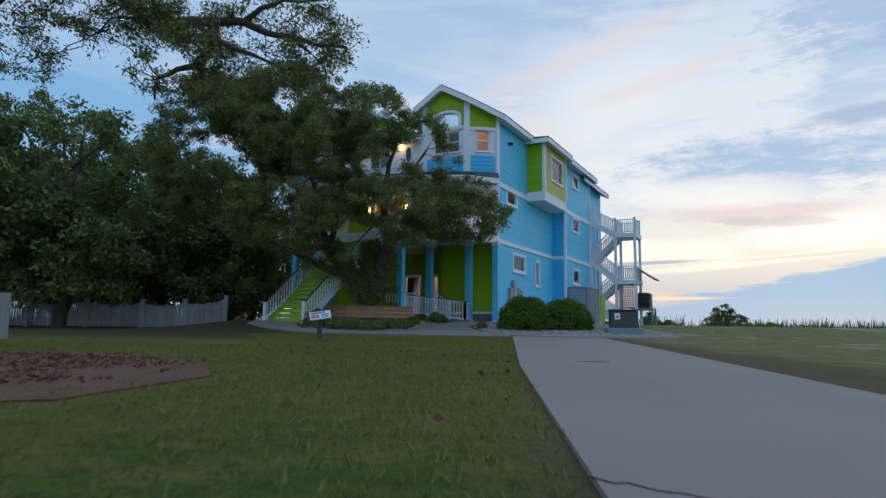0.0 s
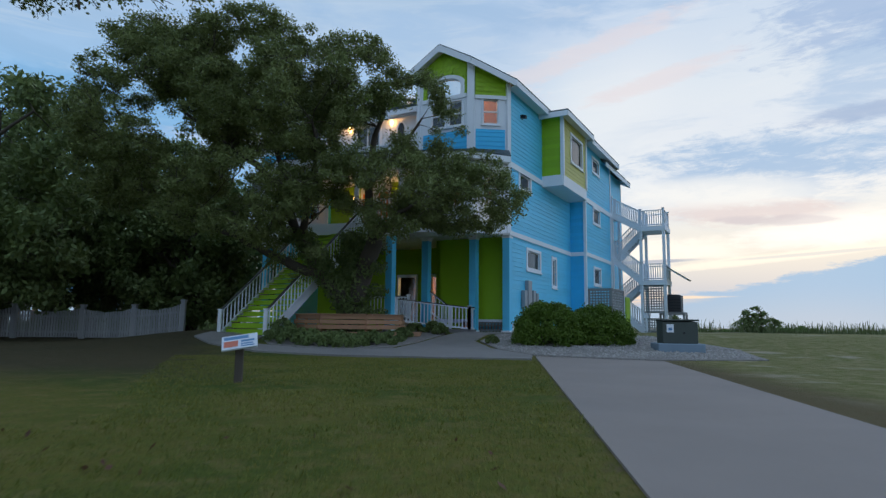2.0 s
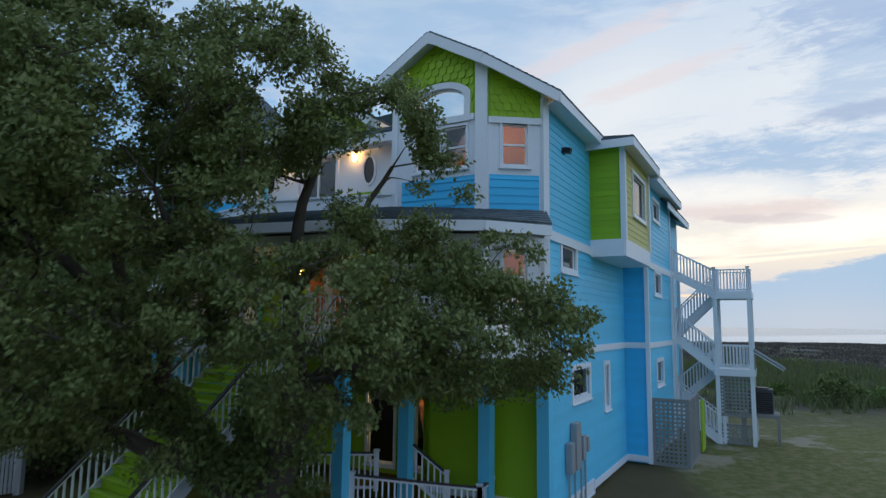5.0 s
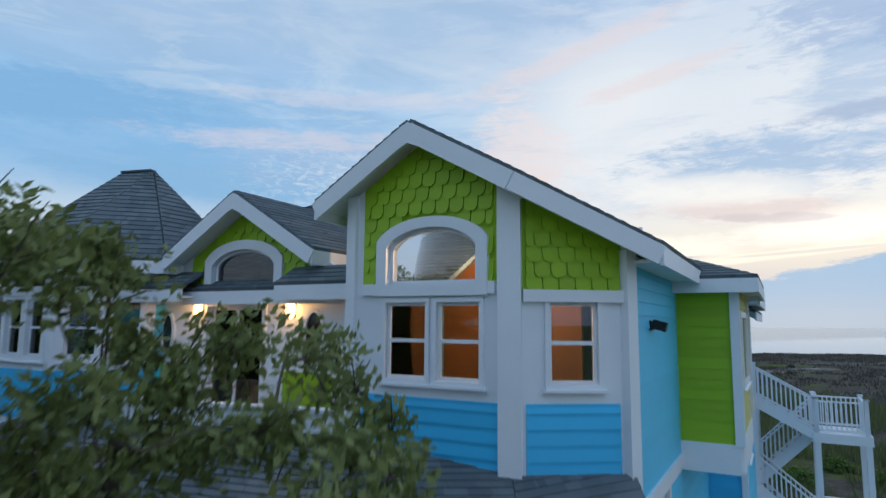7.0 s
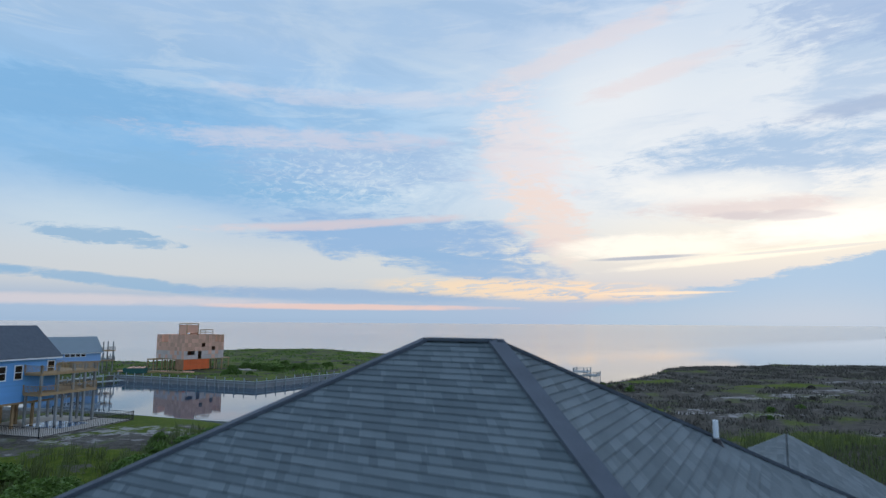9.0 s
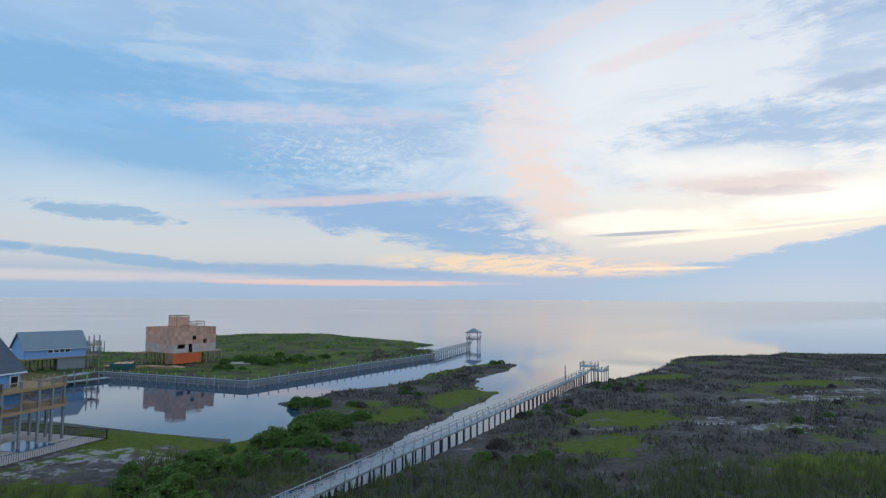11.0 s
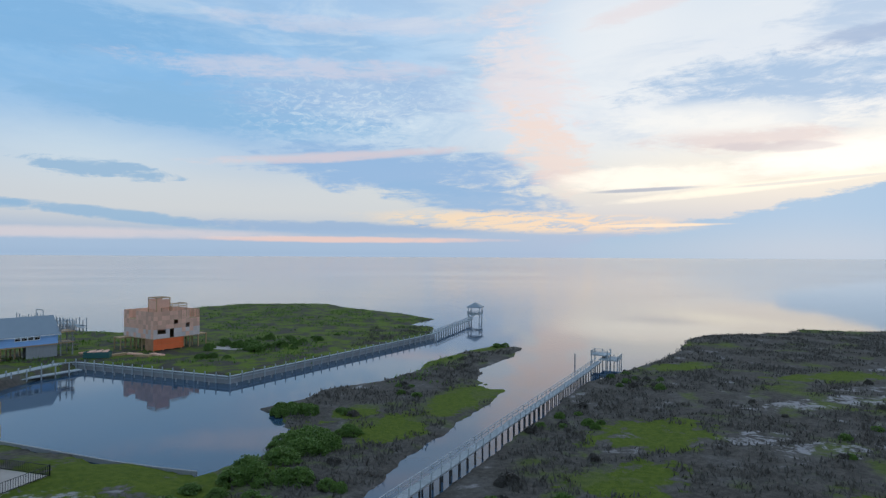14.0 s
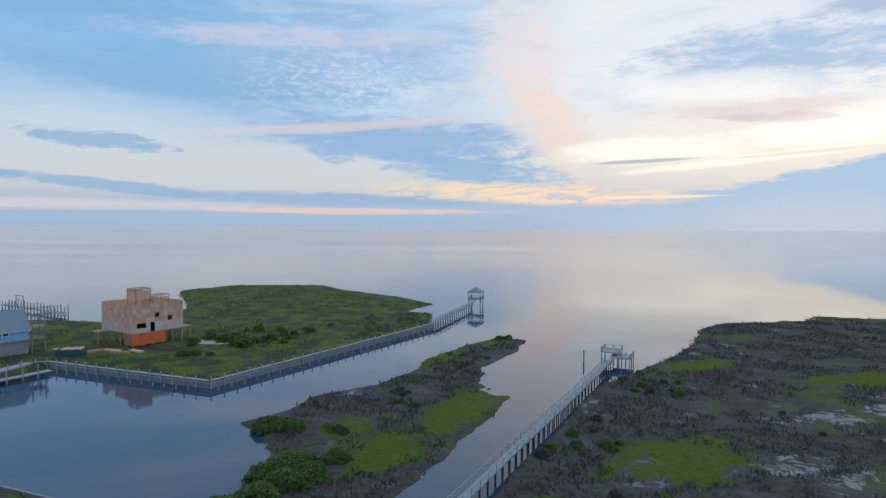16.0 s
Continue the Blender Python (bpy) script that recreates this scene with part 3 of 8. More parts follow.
NORTH = [(-420, 130), (-110, 140), (-92, 142), (-87.6, 202.3), (-45.6, 186.3), (-36.1, 201.6), (-2.1, 257.6), (-2.5, 262), (-2, 287), (-12, 295), (-1.5, 316), (-19, 342), (-50, 372), (-61, 392), (-107, 391), (-126, 362), (-97, 300),
         (-106, 258), (-145, 266), (-420, 272)]


def land(px, py):
    wob = np.array([noise.noise((a * 0.11, b * 0.11, 4.0)) + 0.6 * noise.noise((a * 0.33, b * 0.33, 8.0)) for a, b in zip(px.ravel(), py.ravel())]).reshape(px.shape)
    h1, d1 = inside(px + wob * 2.0, py + wob * 2.0, MAIN)
    h2, d2 = inside(px, py, NORTH)
    near = np.where(h1, d1, -d1)
    other = np.where(h2, d2, -d2)
    s = np.maximum(near, other)
    z = W + np.where(s > 0, 0.22 + 0.75 * np.clip(s / 45, 0, 1), np.maximum(-1.4, s * 0.5))
    z = np.where((other > 0.2) & (py < 262), 0.15, z)
    up = np.clip((92 - py) / 46, 0, 1)
    z = np.where(h1, z + (0.42 - z) * up * up * (3 - 2 * up), z)
    rise = np.clip((py - 19.5) / 9.5, 0, 1) * np.clip((62 - py) / 14, 0, 1) * np.clip((px + 15) / 6, 0, 1)
    z = z + 0.52 * rise * rise * (3 - 2 * rise) * (h1 & (py < 90))
    z = z + wob * 0.10 * (py > 50) * (s > 1)
    lot = np.clip(1 - np.hypot((px + 55) / 28, (py - 115) / 24), 0, 1)
    return z + np.clip(lot * 3, 0, 1) * (0.30 - z) * h1, s


def lines(*spans):
    out = []
    for a, b, step in spans:
        out += list(np.arange(a, b, step))
    return np.array(out + [spans[-1][1]])


GX = lines((-4900, -420, 560), (-420, -135, 7), (-135, -40, 1.6), (-40, 60, 0.8), (60, 130, 1.6), (130, 420, 7), (420, 4900, 560))
GY = lines((-4900, -320, 572), (-320, -12, 14), (-12, 46, 0.6), (46, 92, 1.5), (92, 250, 0.9), (250, 300, 1.4), (300, 420, 3), (420, 4900, 560))
gx, gy = np.meshgrid(GX, GY)
gz, gs = land(gx, gy)
nx, ny = len(GX), len(GY)
idx = np.arange(nx * ny).reshape(ny, nx)
quads = np.stack([idx[:-1, :-1], idx[:-1, 1:], idx[1:, 1:], idx[1:, :-1]], -1).reshape(-1, 4)
ground = new("ground", pydata("ground", np.stack([gx, gy, gz], -1).reshape(-1, 3).tolist(), quads.tolist(), GROUND))
for p in ground.data.polygons:
    p.use_smooth = True
tagged(ground, "mown lawn, dry field and low salt marsh", "ground", kind="structure")


def ground_z(x, y):
    j = min(max(int(np.searchsorted(GX, x)) - 1, 0), nx - 2)
    i = min(max(int(np.searchsorted(GY, y)) - 1, 0), ny - 2)
    a, b = (x - GX[j]) / (GX[j + 1] - GX[j]), (y - GY[i]) / (GY[i + 1] - GY[i])
    return float((gz[i, j] * (1 - a) + gz[i, j + 1] * a) * (1 - b) + (gz[i + 1, j] * (1 - a) + gz[i + 1, j + 1] * a) * b)


bm = bmesh.new()
vs = [bm.verts.new(p) for p in ((-4900, 60, W), (4900, 60, W), (4900, 4900, W), (-4900, 4900, W))]
bm.faces.new(vs)
solo("water", bm, WATER, "calm sound water reflecting the evening sky", "water", kind="structure")


def sheet(name, outline, mt, label, category, lift=0.03, kind="structure", skirt=0.25, cell=0.6):
    """A thin paving or bed that follows the ground inside an outline."""
    q = np.array(outline)
    xs, ys = np.arange(q[:, 0].min(), q[:, 0].max() + cell, cell), np.arange(q[:, 1].min(), q[:, 1].max() + cell, cell)
    b = bmesh.new()
    prism(b, outline, 0, 1)
    for k in xs[1:]:
        bmesh.ops.bisect_plane(b, geom=b.verts[:] + b.edges[:] + b.faces[:], plane_co=(k, 0, 0), plane_no=(1, 0, 0))
    for k in ys[1:]:
        bmesh.ops.bisect_plane(b, geom=b.verts[:] + b.edges[:] + b.faces[:], plane_co=(0, k, 0), plane_no=(0, 1, 0))
    for v in b.verts:
        v.co.z = ground_z(v.co.x, v.co.y) + (lift if v.co.z > 0.5 else -skirt)
    return solo(name, b, mt, label, category, kind=kind)


# ---- paving ----
def drive_edge(y, side):
    return (0.42 + 0.086 * y if y < 4.5 else 0.30 + 0.1126 * y) if side < 0 else 2.17 + 0.175 * y


DRIVE = [(drive_edge(4.5, -1), 4.5), (drive_edge(-14, -1), -14), (drive_edge(-14, 1), -14), (drive_edge(5, 1), 5), (drive_edge(19.3, 1), 19.3), (2.62, 20.6)]
sheet("driveway", DRIVE, CONCRETE, "grey concrete driveway with a fine crack and stains", "driveway", 0.02)
WALKWAY = [(2.3, 19.2), (2.55, 20.7), (1.6, 22.4), (1.2, 24.5), (1.9, 27.5), (3.2, 29.0), (1.2, 29.2), (0.5, 27.0), (-0.4, 24.2), (-1.2, 22.2), (-2.5, 21.7), (-3.8, 21.9), (-5.4, 22.9), (-6.0, 24.4), (-5.7, 25.6), (-8.3, 26.8),
           (-8.2, 25.0), (-7.0, 23.1), (-4.9, 21.0), (-2.5, 19.9), (0.2, 19.4)]
sheet("walkway", WALKWAY, PATHM, "curved grey concrete walkway to the stairs and porch", "walkway", 0.05)
sheet("mulch_bed", [(-5.6, 1.2), (-3.6, 0.7), (-1.7, 1.6), (-1.5, 3.0), (-2.2, 4.6), (-4.2, 5.9), (-6.6, 5.2), (-7.6, 3.2)], MULCH, "patch of reddish brown mulch and bare soil in the lawn", "mulch", 0.012)
sheet("gravel_bed", [(2.75, 20.85), (5.4, 19.7), (8.6, 20.2), (9.2, 23.0), (8.0, 27.2), (3.6, 28.6), (2.2, 27.3), (1.4, 24.6), (1.8, 22.4)], GRIT, "bed of pale loose gravel beside the house", "gravel", 0.03, kind="stuff")
sheet("planting_bed", [(-5.8, 24.6), (-5.2, 23.2), (-3.8, 22.2), (-2.5, 22.0), (-1.4, 22.5), (-0.6, 24.3), (0.3, 27.2), (-0.6, 29.2), (-5.2, 29.2), (-5.5, 26.0)], GRIT, "planting bed with gravel round the oak", "bed", 0.03, kind="stuff")

# ---- the blue house ----
HM = pose(0, 29.5, 0, 0, 0, -29)
house = thing("house", "three-storey blue beach house with white trim and lime green gables", "house", HM)
GZ, B1, F2, B2, TOP = 1.0, 4.95, 5.4, 8.1, 11.2


def frame_of(p0, p1):
    """The pose of a wall from p0 to p1 in plan: x along it, y into the house."""
    d = Vector((p1[0] - p0[0], p1[1] - p0[1], 0))
    return Matrix.Translation((p0[0], p0[1], 0)) @ Matrix.Rotation(math.atan2(d.y, d.x), 4, "Z"), d.length


def wall_bm(length, z0, z1, holes, thick=0.2, top=None):
    """A wall with openings; top(s): its upper edge where that slopes."""
    b = bmesh.new()
    ss = sorted({0.0, length, *[round(v, 4) for h in holes for v in h[:2]]})
    if top:
        ss = sorted({*ss, *[length * k / 10 for k in range(1, 10)]})
    zs = sorted({z0, z1, *[round(v, 4) for h in holes for v in h[2:4]]})
    for a, c in zip(ss, ss[1:]):
        run = None
        for lo, hi in list(zip(zs, zs[1:])) + [(None, None)]:
            solid = lo is not None and not any(h[0] - 1e-3 < (a + c) / 2 < h[1] + 1e-3 and h[2] - 1e-3 < (lo + hi) / 2 < h[3] + 1e-3 for h in holes)
            if solid:
                run = (run[0], hi) if run else (lo, hi)
            elif run:
                vs = box(b, a, c, 0, thick, run[0], run[1])
                if top and run[1] == z1:
                    for v in vs[4:]:
                        v.co.z = top(v.co.x)
                run = None
    return b


def boards(parent, length, z0, z1, holes, mt, step=0.19, top=None, proud=0.022):
    """Lap siding: one tapered board a course, cut round the openings."""
    z = z0
    while z < z1 - 0.02:
        h = min(step, z1 - z)
        cuts = sorted((max(0, q[0]), min(length, q[1])) for q in holes if q[2] < z + h * 0.7 and q[3] > z + h * 0.3)
        at, spans = 0.0, []
        for a, c in cuts:
            if a > at + 0.02:
                spans.append((at, a))
            at = max(at, c)
        if at < length - 0.02:
            spans.append((at, length))
        for a, c in spans:
            if top:
                while c > a + 0.05 and top(c) < z + h * 0.6:
                    c -= 0.03
                while c > a + 0.05 and top(a) < z + h * 0.6:
                    a += 0.03
                if c - a < 0.1:
                    continue
            b = bmesh.new()
            vs = [b.verts.new(v) for v in ((a, -proud, z), (c, -proud, z), (c, 0, z), (a, 0, z), (a, -0.006, z + h), (c, -0.006, z + h), (c, 0, z + h), (a, 0, z + h))]
            for f in ((0, 1, 5, 4), (3, 7, 6, 2), (0, 3, 2, 1), (4, 5, 6, 7), (0, 4, 7, 3), (1, 2, 6, 5)):
                b.faces.new([vs[i] for i in f])
            part("siding_board", b, mt, parent)
        z += step


def framed(parent, s0, s1, z0, z1, kind="hung", trim=0.10, dark=False):
    """A window in a wall's opening: casing, sash, meeting rail and panes, in the wall's own pose."""
    win = new("window")
    win.parent = parent
    b = bmesh.new()
    t = trim
    box(b, s0 - t, s1 + t, -0.05, 0.02, z1, z1 + t)
    box(b, s0 - t, s1 + t, -0.05, 0.02, z0 - t, z0)
    box(b, s0 - t, s0, -0.05, 0.02, z0, z1)
    box(b, s1, s1 + t, -0.05, 0.02, z0, z1)
    part("window_frame", b, WHITE, win, "white painted casing")
    b = bmesh.new()
    box(b, s0 - t - 0.03, s1 + t + 0.03, -0.09, 0.0, z0 - t - 0.04, z0 - t)
    part("window_sill", b, WHITE, win)
    b = bmesh.new()
    w = 0.045
    box(b, s0, s1, 0.03, 0.09, z1 - w, z1)
    box(b, s0, s1, 0.03, 0.09, z0, z0 + w)
    box(b, s0, s0 + w, 0.03, 0.09, z0 + w, z1 - w)
    box(b, s1 - w, s1, 0.03, 0.09, z0 + w, z1 - w)
    if kind == "hung":
        box(b, s0 + w, s1 - w, 0.02, 0.08, (z0 + z1) / 2 - 0.025, (z0 + z1) / 2 + 0.025)
    part("sash", b, GREYBOX if dark else WHITE, win)
    b = bmesh.new()
    box(b, s0 + w, s1 - w, 0.055, 0.063, z0 + w, z1 - w)
    ob = part("pane", b, GLASS, win, "clear reflecting glass")
    ob.visible_shadow = False
    return win


def wall(name, p0, p1, z0, z1, mt, holes=(), top=None, cover=None, cover_z=None, wins=(), trim=0.10):
    """A wall part of the house with its siding, windows and corner boards."""
    m, length = frame_of(p0, p1)
    ob = part(name, wall_bm(length, z0, z1, list(holes) + [w[:4] for w in wins], 0.2, top), mt, house)
    ob.matrix_local = m
    if cover:
        for c0, c1, cm in cover:
            boards(ob, length, c0, c1, [(h[0] - trim, h[1] + trim, h[2] - trim, h[3] + trim) for h in wins] + list(holes), cm, top=top)
    for w in wins:
        framed(ob, *w[:4], kind=w[4] if len(w) > 4 else "hung", trim=trim)
    return ob


def trim_board(p, z0, z1, w=0.14, d=0.14, name="corner_board", rot=0.0, mt=None):
    b = bmesh.new()
    box(b, -w / 2, w / 2, -d / 2, d / 2, z0, z1)
    ob = part(name, b, mt or WHITE, house)
    ob.matrix_local = pose(p[0], p[1], 0, 0, 0, rot)
    return ob


def band(p0, p1, z0, z1, out=0.05, name="band_board", mt=None):
    m, length = frame_of(p0, p1)
    b = bmesh.new()
    box(b, 0, length, -out, 0, z0, z1)
    ob = part(name, b, mt or WHITE, house)
    ob.matrix_local = m
    return ob


C0, C1, C2, CL = (-1.2, 0.13), (1.36, 0.13), (2.68, 1.05), (-1.95, 1.15)
R1, R2, R3, R4 = (2.68, 9.5), (3.5, 9.5), (3.5, 15.0), (-12.0, 15.0)
RIDGE, SLOPE, SLOPER = 13.22, 0.62, 0.565


def soffit(u):
    return RIDGE - 0.14 - (SLOPER if u > 0 else SLOPE) * abs(u)


# right-hand pavilion, front wall and chamfer, two upper storeys
fs = lambda u: u - C0[0]
front = wall("wall", C0, C1, F2 - 0.45, soffit(0) - 0.05, WHITE, holes=[(fs(-0.53), fs(0.90), 10.98, 11.9)],
             top=lambda s: soffit(s + C0[0]) - 0.05, wins=[(fs(-0.55), fs(0.11), 9.66, 10.72), (fs(0.28), fs(0.94), 9.66, 10.72), (fs(-0.50), fs(0.10), 6.2, 7.6), (fs(0.30), fs(0.90), 6.2, 7.6)], trim=0.06)
m_front, _ = frame_of(C0, C1)
for a, c in ((fs(-0.95), fs(1.2)),):
    b = bmesh.new()
    box(b, a, c, -0.012, 0, 8.45, 9.42)
    panel = part("blue_panel", b, DEEP, front)
    boards(panel, c, 8.5, 9.4, [(0, a, 0, 20)], DEEP, 0.2, proud=0.03)


def arch_z(s, s0, s1, zs, rise):
    k = (2 * s - s0 - s1) / (s1 - s0)
    return zs + rise * math.sqrt(max(0.0, 1 - k * k * 0.92)) - rise * math.sqrt(0.08)


def arched(parent, s0, s1, z0, zs, rise, trim):
    """An arched window: casing, sash and pane; the wall's square opening is closed above the arch."""
    win = new("window")
    win.parent = parent
    n = 20
    ss = [s0 + (s1 - s0) * k / n for k in range(n + 1)]
    b = bmesh.new()
    so = [s0 - trim + (s1 - s0 + 2 * trim) * k / n for k in range(n + 1)]
    for k in range(n):
        pts = [(ss[k], arch_z(ss[k], s0, s1, zs, rise)), (ss[k + 1], arch_z(ss[k + 1], s0, s1, zs, rise)),
               (so[k + 1], arch_z(so[k + 1], s0 - trim, s1 + trim, zs + trim * 0.6, rise + trim * 0.4)), (so[k], arch_z(so[k], s0 - trim, s1 + trim, zs + trim * 0.6, rise + trim * 0.4))]
        f = [b.verts.new((p, -0.088, q)) for p, q in pts]
        r = [b.verts.new((p, 0.02, q)) for p, q in pts]
        b.faces.new(f)
        b.faces.new(r[::-1])
        for i in range(4):
            b.faces.new((f[i], f[(i + 1) % 4], r[(i + 1) % 4], r[i]))
    box(b, s0 - trim, s0, -0.091, 0.02, z0 - trim, zs + trim * 0.6)
    box(b, s1, s1 + trim, -0.091, 0.02, z0 - trim, zs + trim * 0.6)
    box(b, s0, s1, -0.088, 0.02, z0 - trim, z0)
    part("window_frame", b, WHITE, win, "white arched casing")
    b = bmesh.new()
    w = 0.05
    for k in range(n):
        z1, z2 = (arch_z(v, s0, s1, zs, rise) for v in (ss[k], ss[k + 1]))
        bar(b, (ss[k], 0.06, z1 - w / 2), (ss[k + 1], 0.06, z2 - w / 2), 0.06, w)
    box(b, s0, s0 + w, 0.03, 0.09, z0, arch_z(s0, s0, s1, zs, rise))
    box(b, s1 - w, s1, 0.03, 0.09, z0, arch_z(s1, s0, s1, zs, rise))
    box(b, s0, s1, 0.03, 0.09, z0, z0 + w)
    part("sash", b, WHITE, win)
    b = bmesh.new()
    vs = [b.verts.new((s0, 0.06, z0)), b.verts.new((s1, 0.06, z0))] + [b.verts.new((s, 0.06, arch_z(s, s0, s1, zs, rise))) for s in ss[::-1]]
    b.faces.new(vs)
    pane = part("pane", b, GLASS, win, "clear arched glass")
    pane.visible_shadow = False
    b = bmesh.new()
    for k in range(n):
        z1, z2 = (arch_z(v, s0, s1, zs, rise) for v in (ss[k], ss[k + 1]))
        top = zs + rise + 0.02
        f = [b.verts.new(p) for p in ((ss[k], 0.01, z1), (ss[k + 1], 0.01, z2), (ss[k + 1], 0.01, top), (ss[k], 0.01, top))]
        r = [b.verts.new((v.co.x, 0.19, v.co.z)) for v in f]
        b.faces.new(f)
        b.faces.new(r[::-1])
        for i in range(4):
            b.faces.new((f[i], f[(i + 1) % 4], r[(i + 1) % 4], r[i]))
    part("arch_infill", b, WHITE, win)
    return win


arched(front, fs(-0.53), fs(0.90), 10.98, 11.5, 0.38, 0.17)


def scale_mesh(w=0.22, h=0.34, lime=None):
    """One shingle with a rounded lower end that stands off the course below."""
    b = bmesh.new()
    g = 0.007
    pts = [(g, h), (w - g, h), (w - g, 0.085), (w * 0.90, 0.040), (w * 0.74, 0.008), (w * 0.5, 0.0), (w * 0.26, 0.008), (w * 0.10, 0.040), (g, 0.085)]
    f = [b.verts.new((x, -0.062 + 0.052 * z / h, z)) for x, z in pts]
    r = [b.verts.new((w / 2 + (v.co.x - w / 2) * 0.93, 0.0, v.co.z + (0.02 if v.co.z < 0.1 else 0.0))) for v in f]
    b.faces.new(f)
    for i in range(len(f)):
        j = (i + 1) % len(f)
        b.faces.new((f[i], r[i], r[j], f[j]))
    return mesh_of(b, "shingle", lime or LIME)


SCALE = scale_mesh()


def lime_back(parent, s0, s1, z0, top, hole=None):
    """The green board behind the shingles and the white rail below them."""
    b = bmesh.new()
    n = 24
    for k in range(n):
        a, c = s0 + (s1 - s0) * k / n, s0 + (s1 - s0) * (k + 1) / n
        lo = arch_z((a + c) / 2, hole[0], hole[1], hole[2], hole[3]) if hole and hole[0] < (a + c) / 2 < hole[1] else z0
        if min(top(a), top(c)) <= lo + 0.01:
            continue
        vs = box(b, a, c, -0.006, 0.0, lo, lo + 1)
        for v in vs[4:]:
            v.co.z = top(v.co.x)
    part("shingle_backing", b, LIME, parent)
    for a, c in ((s0, s1),) if not hole else ((s0, hole[0] - 0.1), (hole[1] + 0.1, s1)):
        b = bmesh.new()
        box(b, a, c, -0.074, 0.0, z0 - 0.12, z0 + 0.04)
        part("shingle_rail", b, WHITE, parent)




def scales(parent, s0, s1, z0, top, keep, w=0.22, row=0.20):
    """Rows of overlapping shingles where keep(s, z) holds at all of a piece's corners."""
    k, z = 0, z0
    while z < z0 + 2.4:
        s = s0 - (w / 2 if k % 2 else 0)
        while s < s1:
            a, c = max(s, s0), min(s + w, s1)
            if c - a > 0.10 and min(top(a), top(c)) > z + 0.10 and keep((a + c) / 2, z + 0.03) and keep(a, z + 0.06) and keep(c, z + 0.06):
                ob = new("shingle", SCALE)
                ob.parent = parent
                ob.matrix_local = Matrix.Translation((a, -0.004 - 0.004 * (k % 2), z)) @ Matrix.Diagonal(((c - a) / w, 1, min(1.0, (min(top(a), top(c)) - z) / 0.34), 1))
            s += w
        z += row
        k += 1


scales(front, fs(-0.95), fs(1.14), 10.95, lambda s: soffit(s + C0[0]) - 0.06,
       lambda s, z: not (fs(-0.60) < s < fs(0.97) and z < arch_z(s, fs(-0.60), fs(0.97), 11.5, 0.40) + 0.06))
lime_back(front, fs(-0.98), fs(1.17), 10.95, lambda s: soffit(s + C0[0]) - 0.06, (fs(-0.56), fs(0.93), 11.55, 0.42))
# chamfer
mc, lc = frame_of(C1, C2)
cu = lambda s: C1[0] + (C2[0] - C1[0]) * s / lc
cham = wall("wall", C1, C2, F2 - 0.45, soffit(C1[0]) - 0.05, WHITE, top=lambda s: soffit(cu(s)) - 0.05, wins=[(0.51, 1.16, 9.66, 10.72), (0.53, 1.13, 6.2, 7.6)], trim=0.06)
b = bmesh.new()
box(b, 0.2, lc - 0.16, -0.012, 0, 8.45, 9.42)
panel = part("blue_panel", b, DEEP, cham)
boards(panel, lc - 0.16, 8.5, 9.4, [(0, 0.2, 0, 20)], DEEP, 0.2, proud=0.03)
scales(cham, 0.2, lc - 0.14, 10.84, lambda s: soffit(cu(s)) - 0.06, lambda s, z: True)
lime_back(cham, 0.16, lc - 0.1, 10.84, lambda s: soffit(cu(s)) - 0.06)
trim_board((1.36, 0.11), B1, soffit(1.36) - 0.05, 0.30, 0.12, rot=17)
trim_board((2.66, 1.03), GZ, 11.42, 0.18, 0.18, rot=60)
trim_board((-1.17, 0.12), B1, soffit(-1.2) - 0.02, 0.16, 0.14)
ll = math.dist(CL, C0)
ltop = lambda s: soffit(CL[0] + (C0[0] - CL[0]) * max(s / ll, 0.3)) + 0.02
left = wall("wall", CL, C0, F2 - 0.45, 12.2, WHITE, top=ltop, wins=[(0.5, 0.9, 9.0, 10.6, "fixed")])
scales(left, 0.05, ll - 0.12, 11.1, lambda s: ltop(s) - 0.04, lambda s, z: True)
lime_back(left, 0.03, ll - 0.1, 11.0, lambda s: ltop(s) - 0.03)
# right wall with its three storeys, the step and the rear part
rs = lambda v: v - C2[1]
right = wall("wall", C2, R1, GZ, TOP, BLUE, cover=[(GZ + 0.25, B1, BLUE), (B1 + 0.2, B2 - 0.25, BLUE), (B2, TOP, BLUE)],
             wins=[(rs(2.25), rs(3.5), 7.25, 7.85, "fixed"), (rs(3.1), rs(4.7), 3.78, 4.55, "fixed"), (rs(6.5), rs(7.0), 3.2, 4.5, "fixed")], trim=0.13)
# recessed step: same blue as its neighbours, with its shade painted in as DEEP
wall("wall", R1, R2, GZ, TOP, DEEP, cover=[(GZ + 0.25, TOP, DEEP)])
rear = wall("wall", R2, R3, GZ, TOP, BLUE, cover=[(GZ + 0.25, B1, BLUE), (B1 + 0.2, B2 - 0.25, BLUE), (B2, TOP, BLUE)],
            wins=[(1.6, 2.9, 9.9, 10.6, "fixed"), (1.6, 2.9, 7.0, 7.75, "fixed"), (1.6, 2.9, 3.6, 4.4, "fixed")], trim=0.13)
trim_board((3.5, 9.48), GZ, TOP, 0.14, 0.14)
trim_board((3.5, 14.98), GZ, TOP, 0.14, 0.14)
for p0, p1 in ((C2, R1), (R1, R2), (R2, R3)):
    band(p0, p1, B1, B1 + 0.2, 0.06)
    band(p0, p1, B2 - 0.25, B2, 0.06)
    band(p0, p1, GZ + 0.05, GZ + 0.25, 0.05)
wall("wall", R3, R4, GZ, TOP, BLUE)
wall("wall", R4, (-12.0, 3.0), GZ, TOP, BLUE)

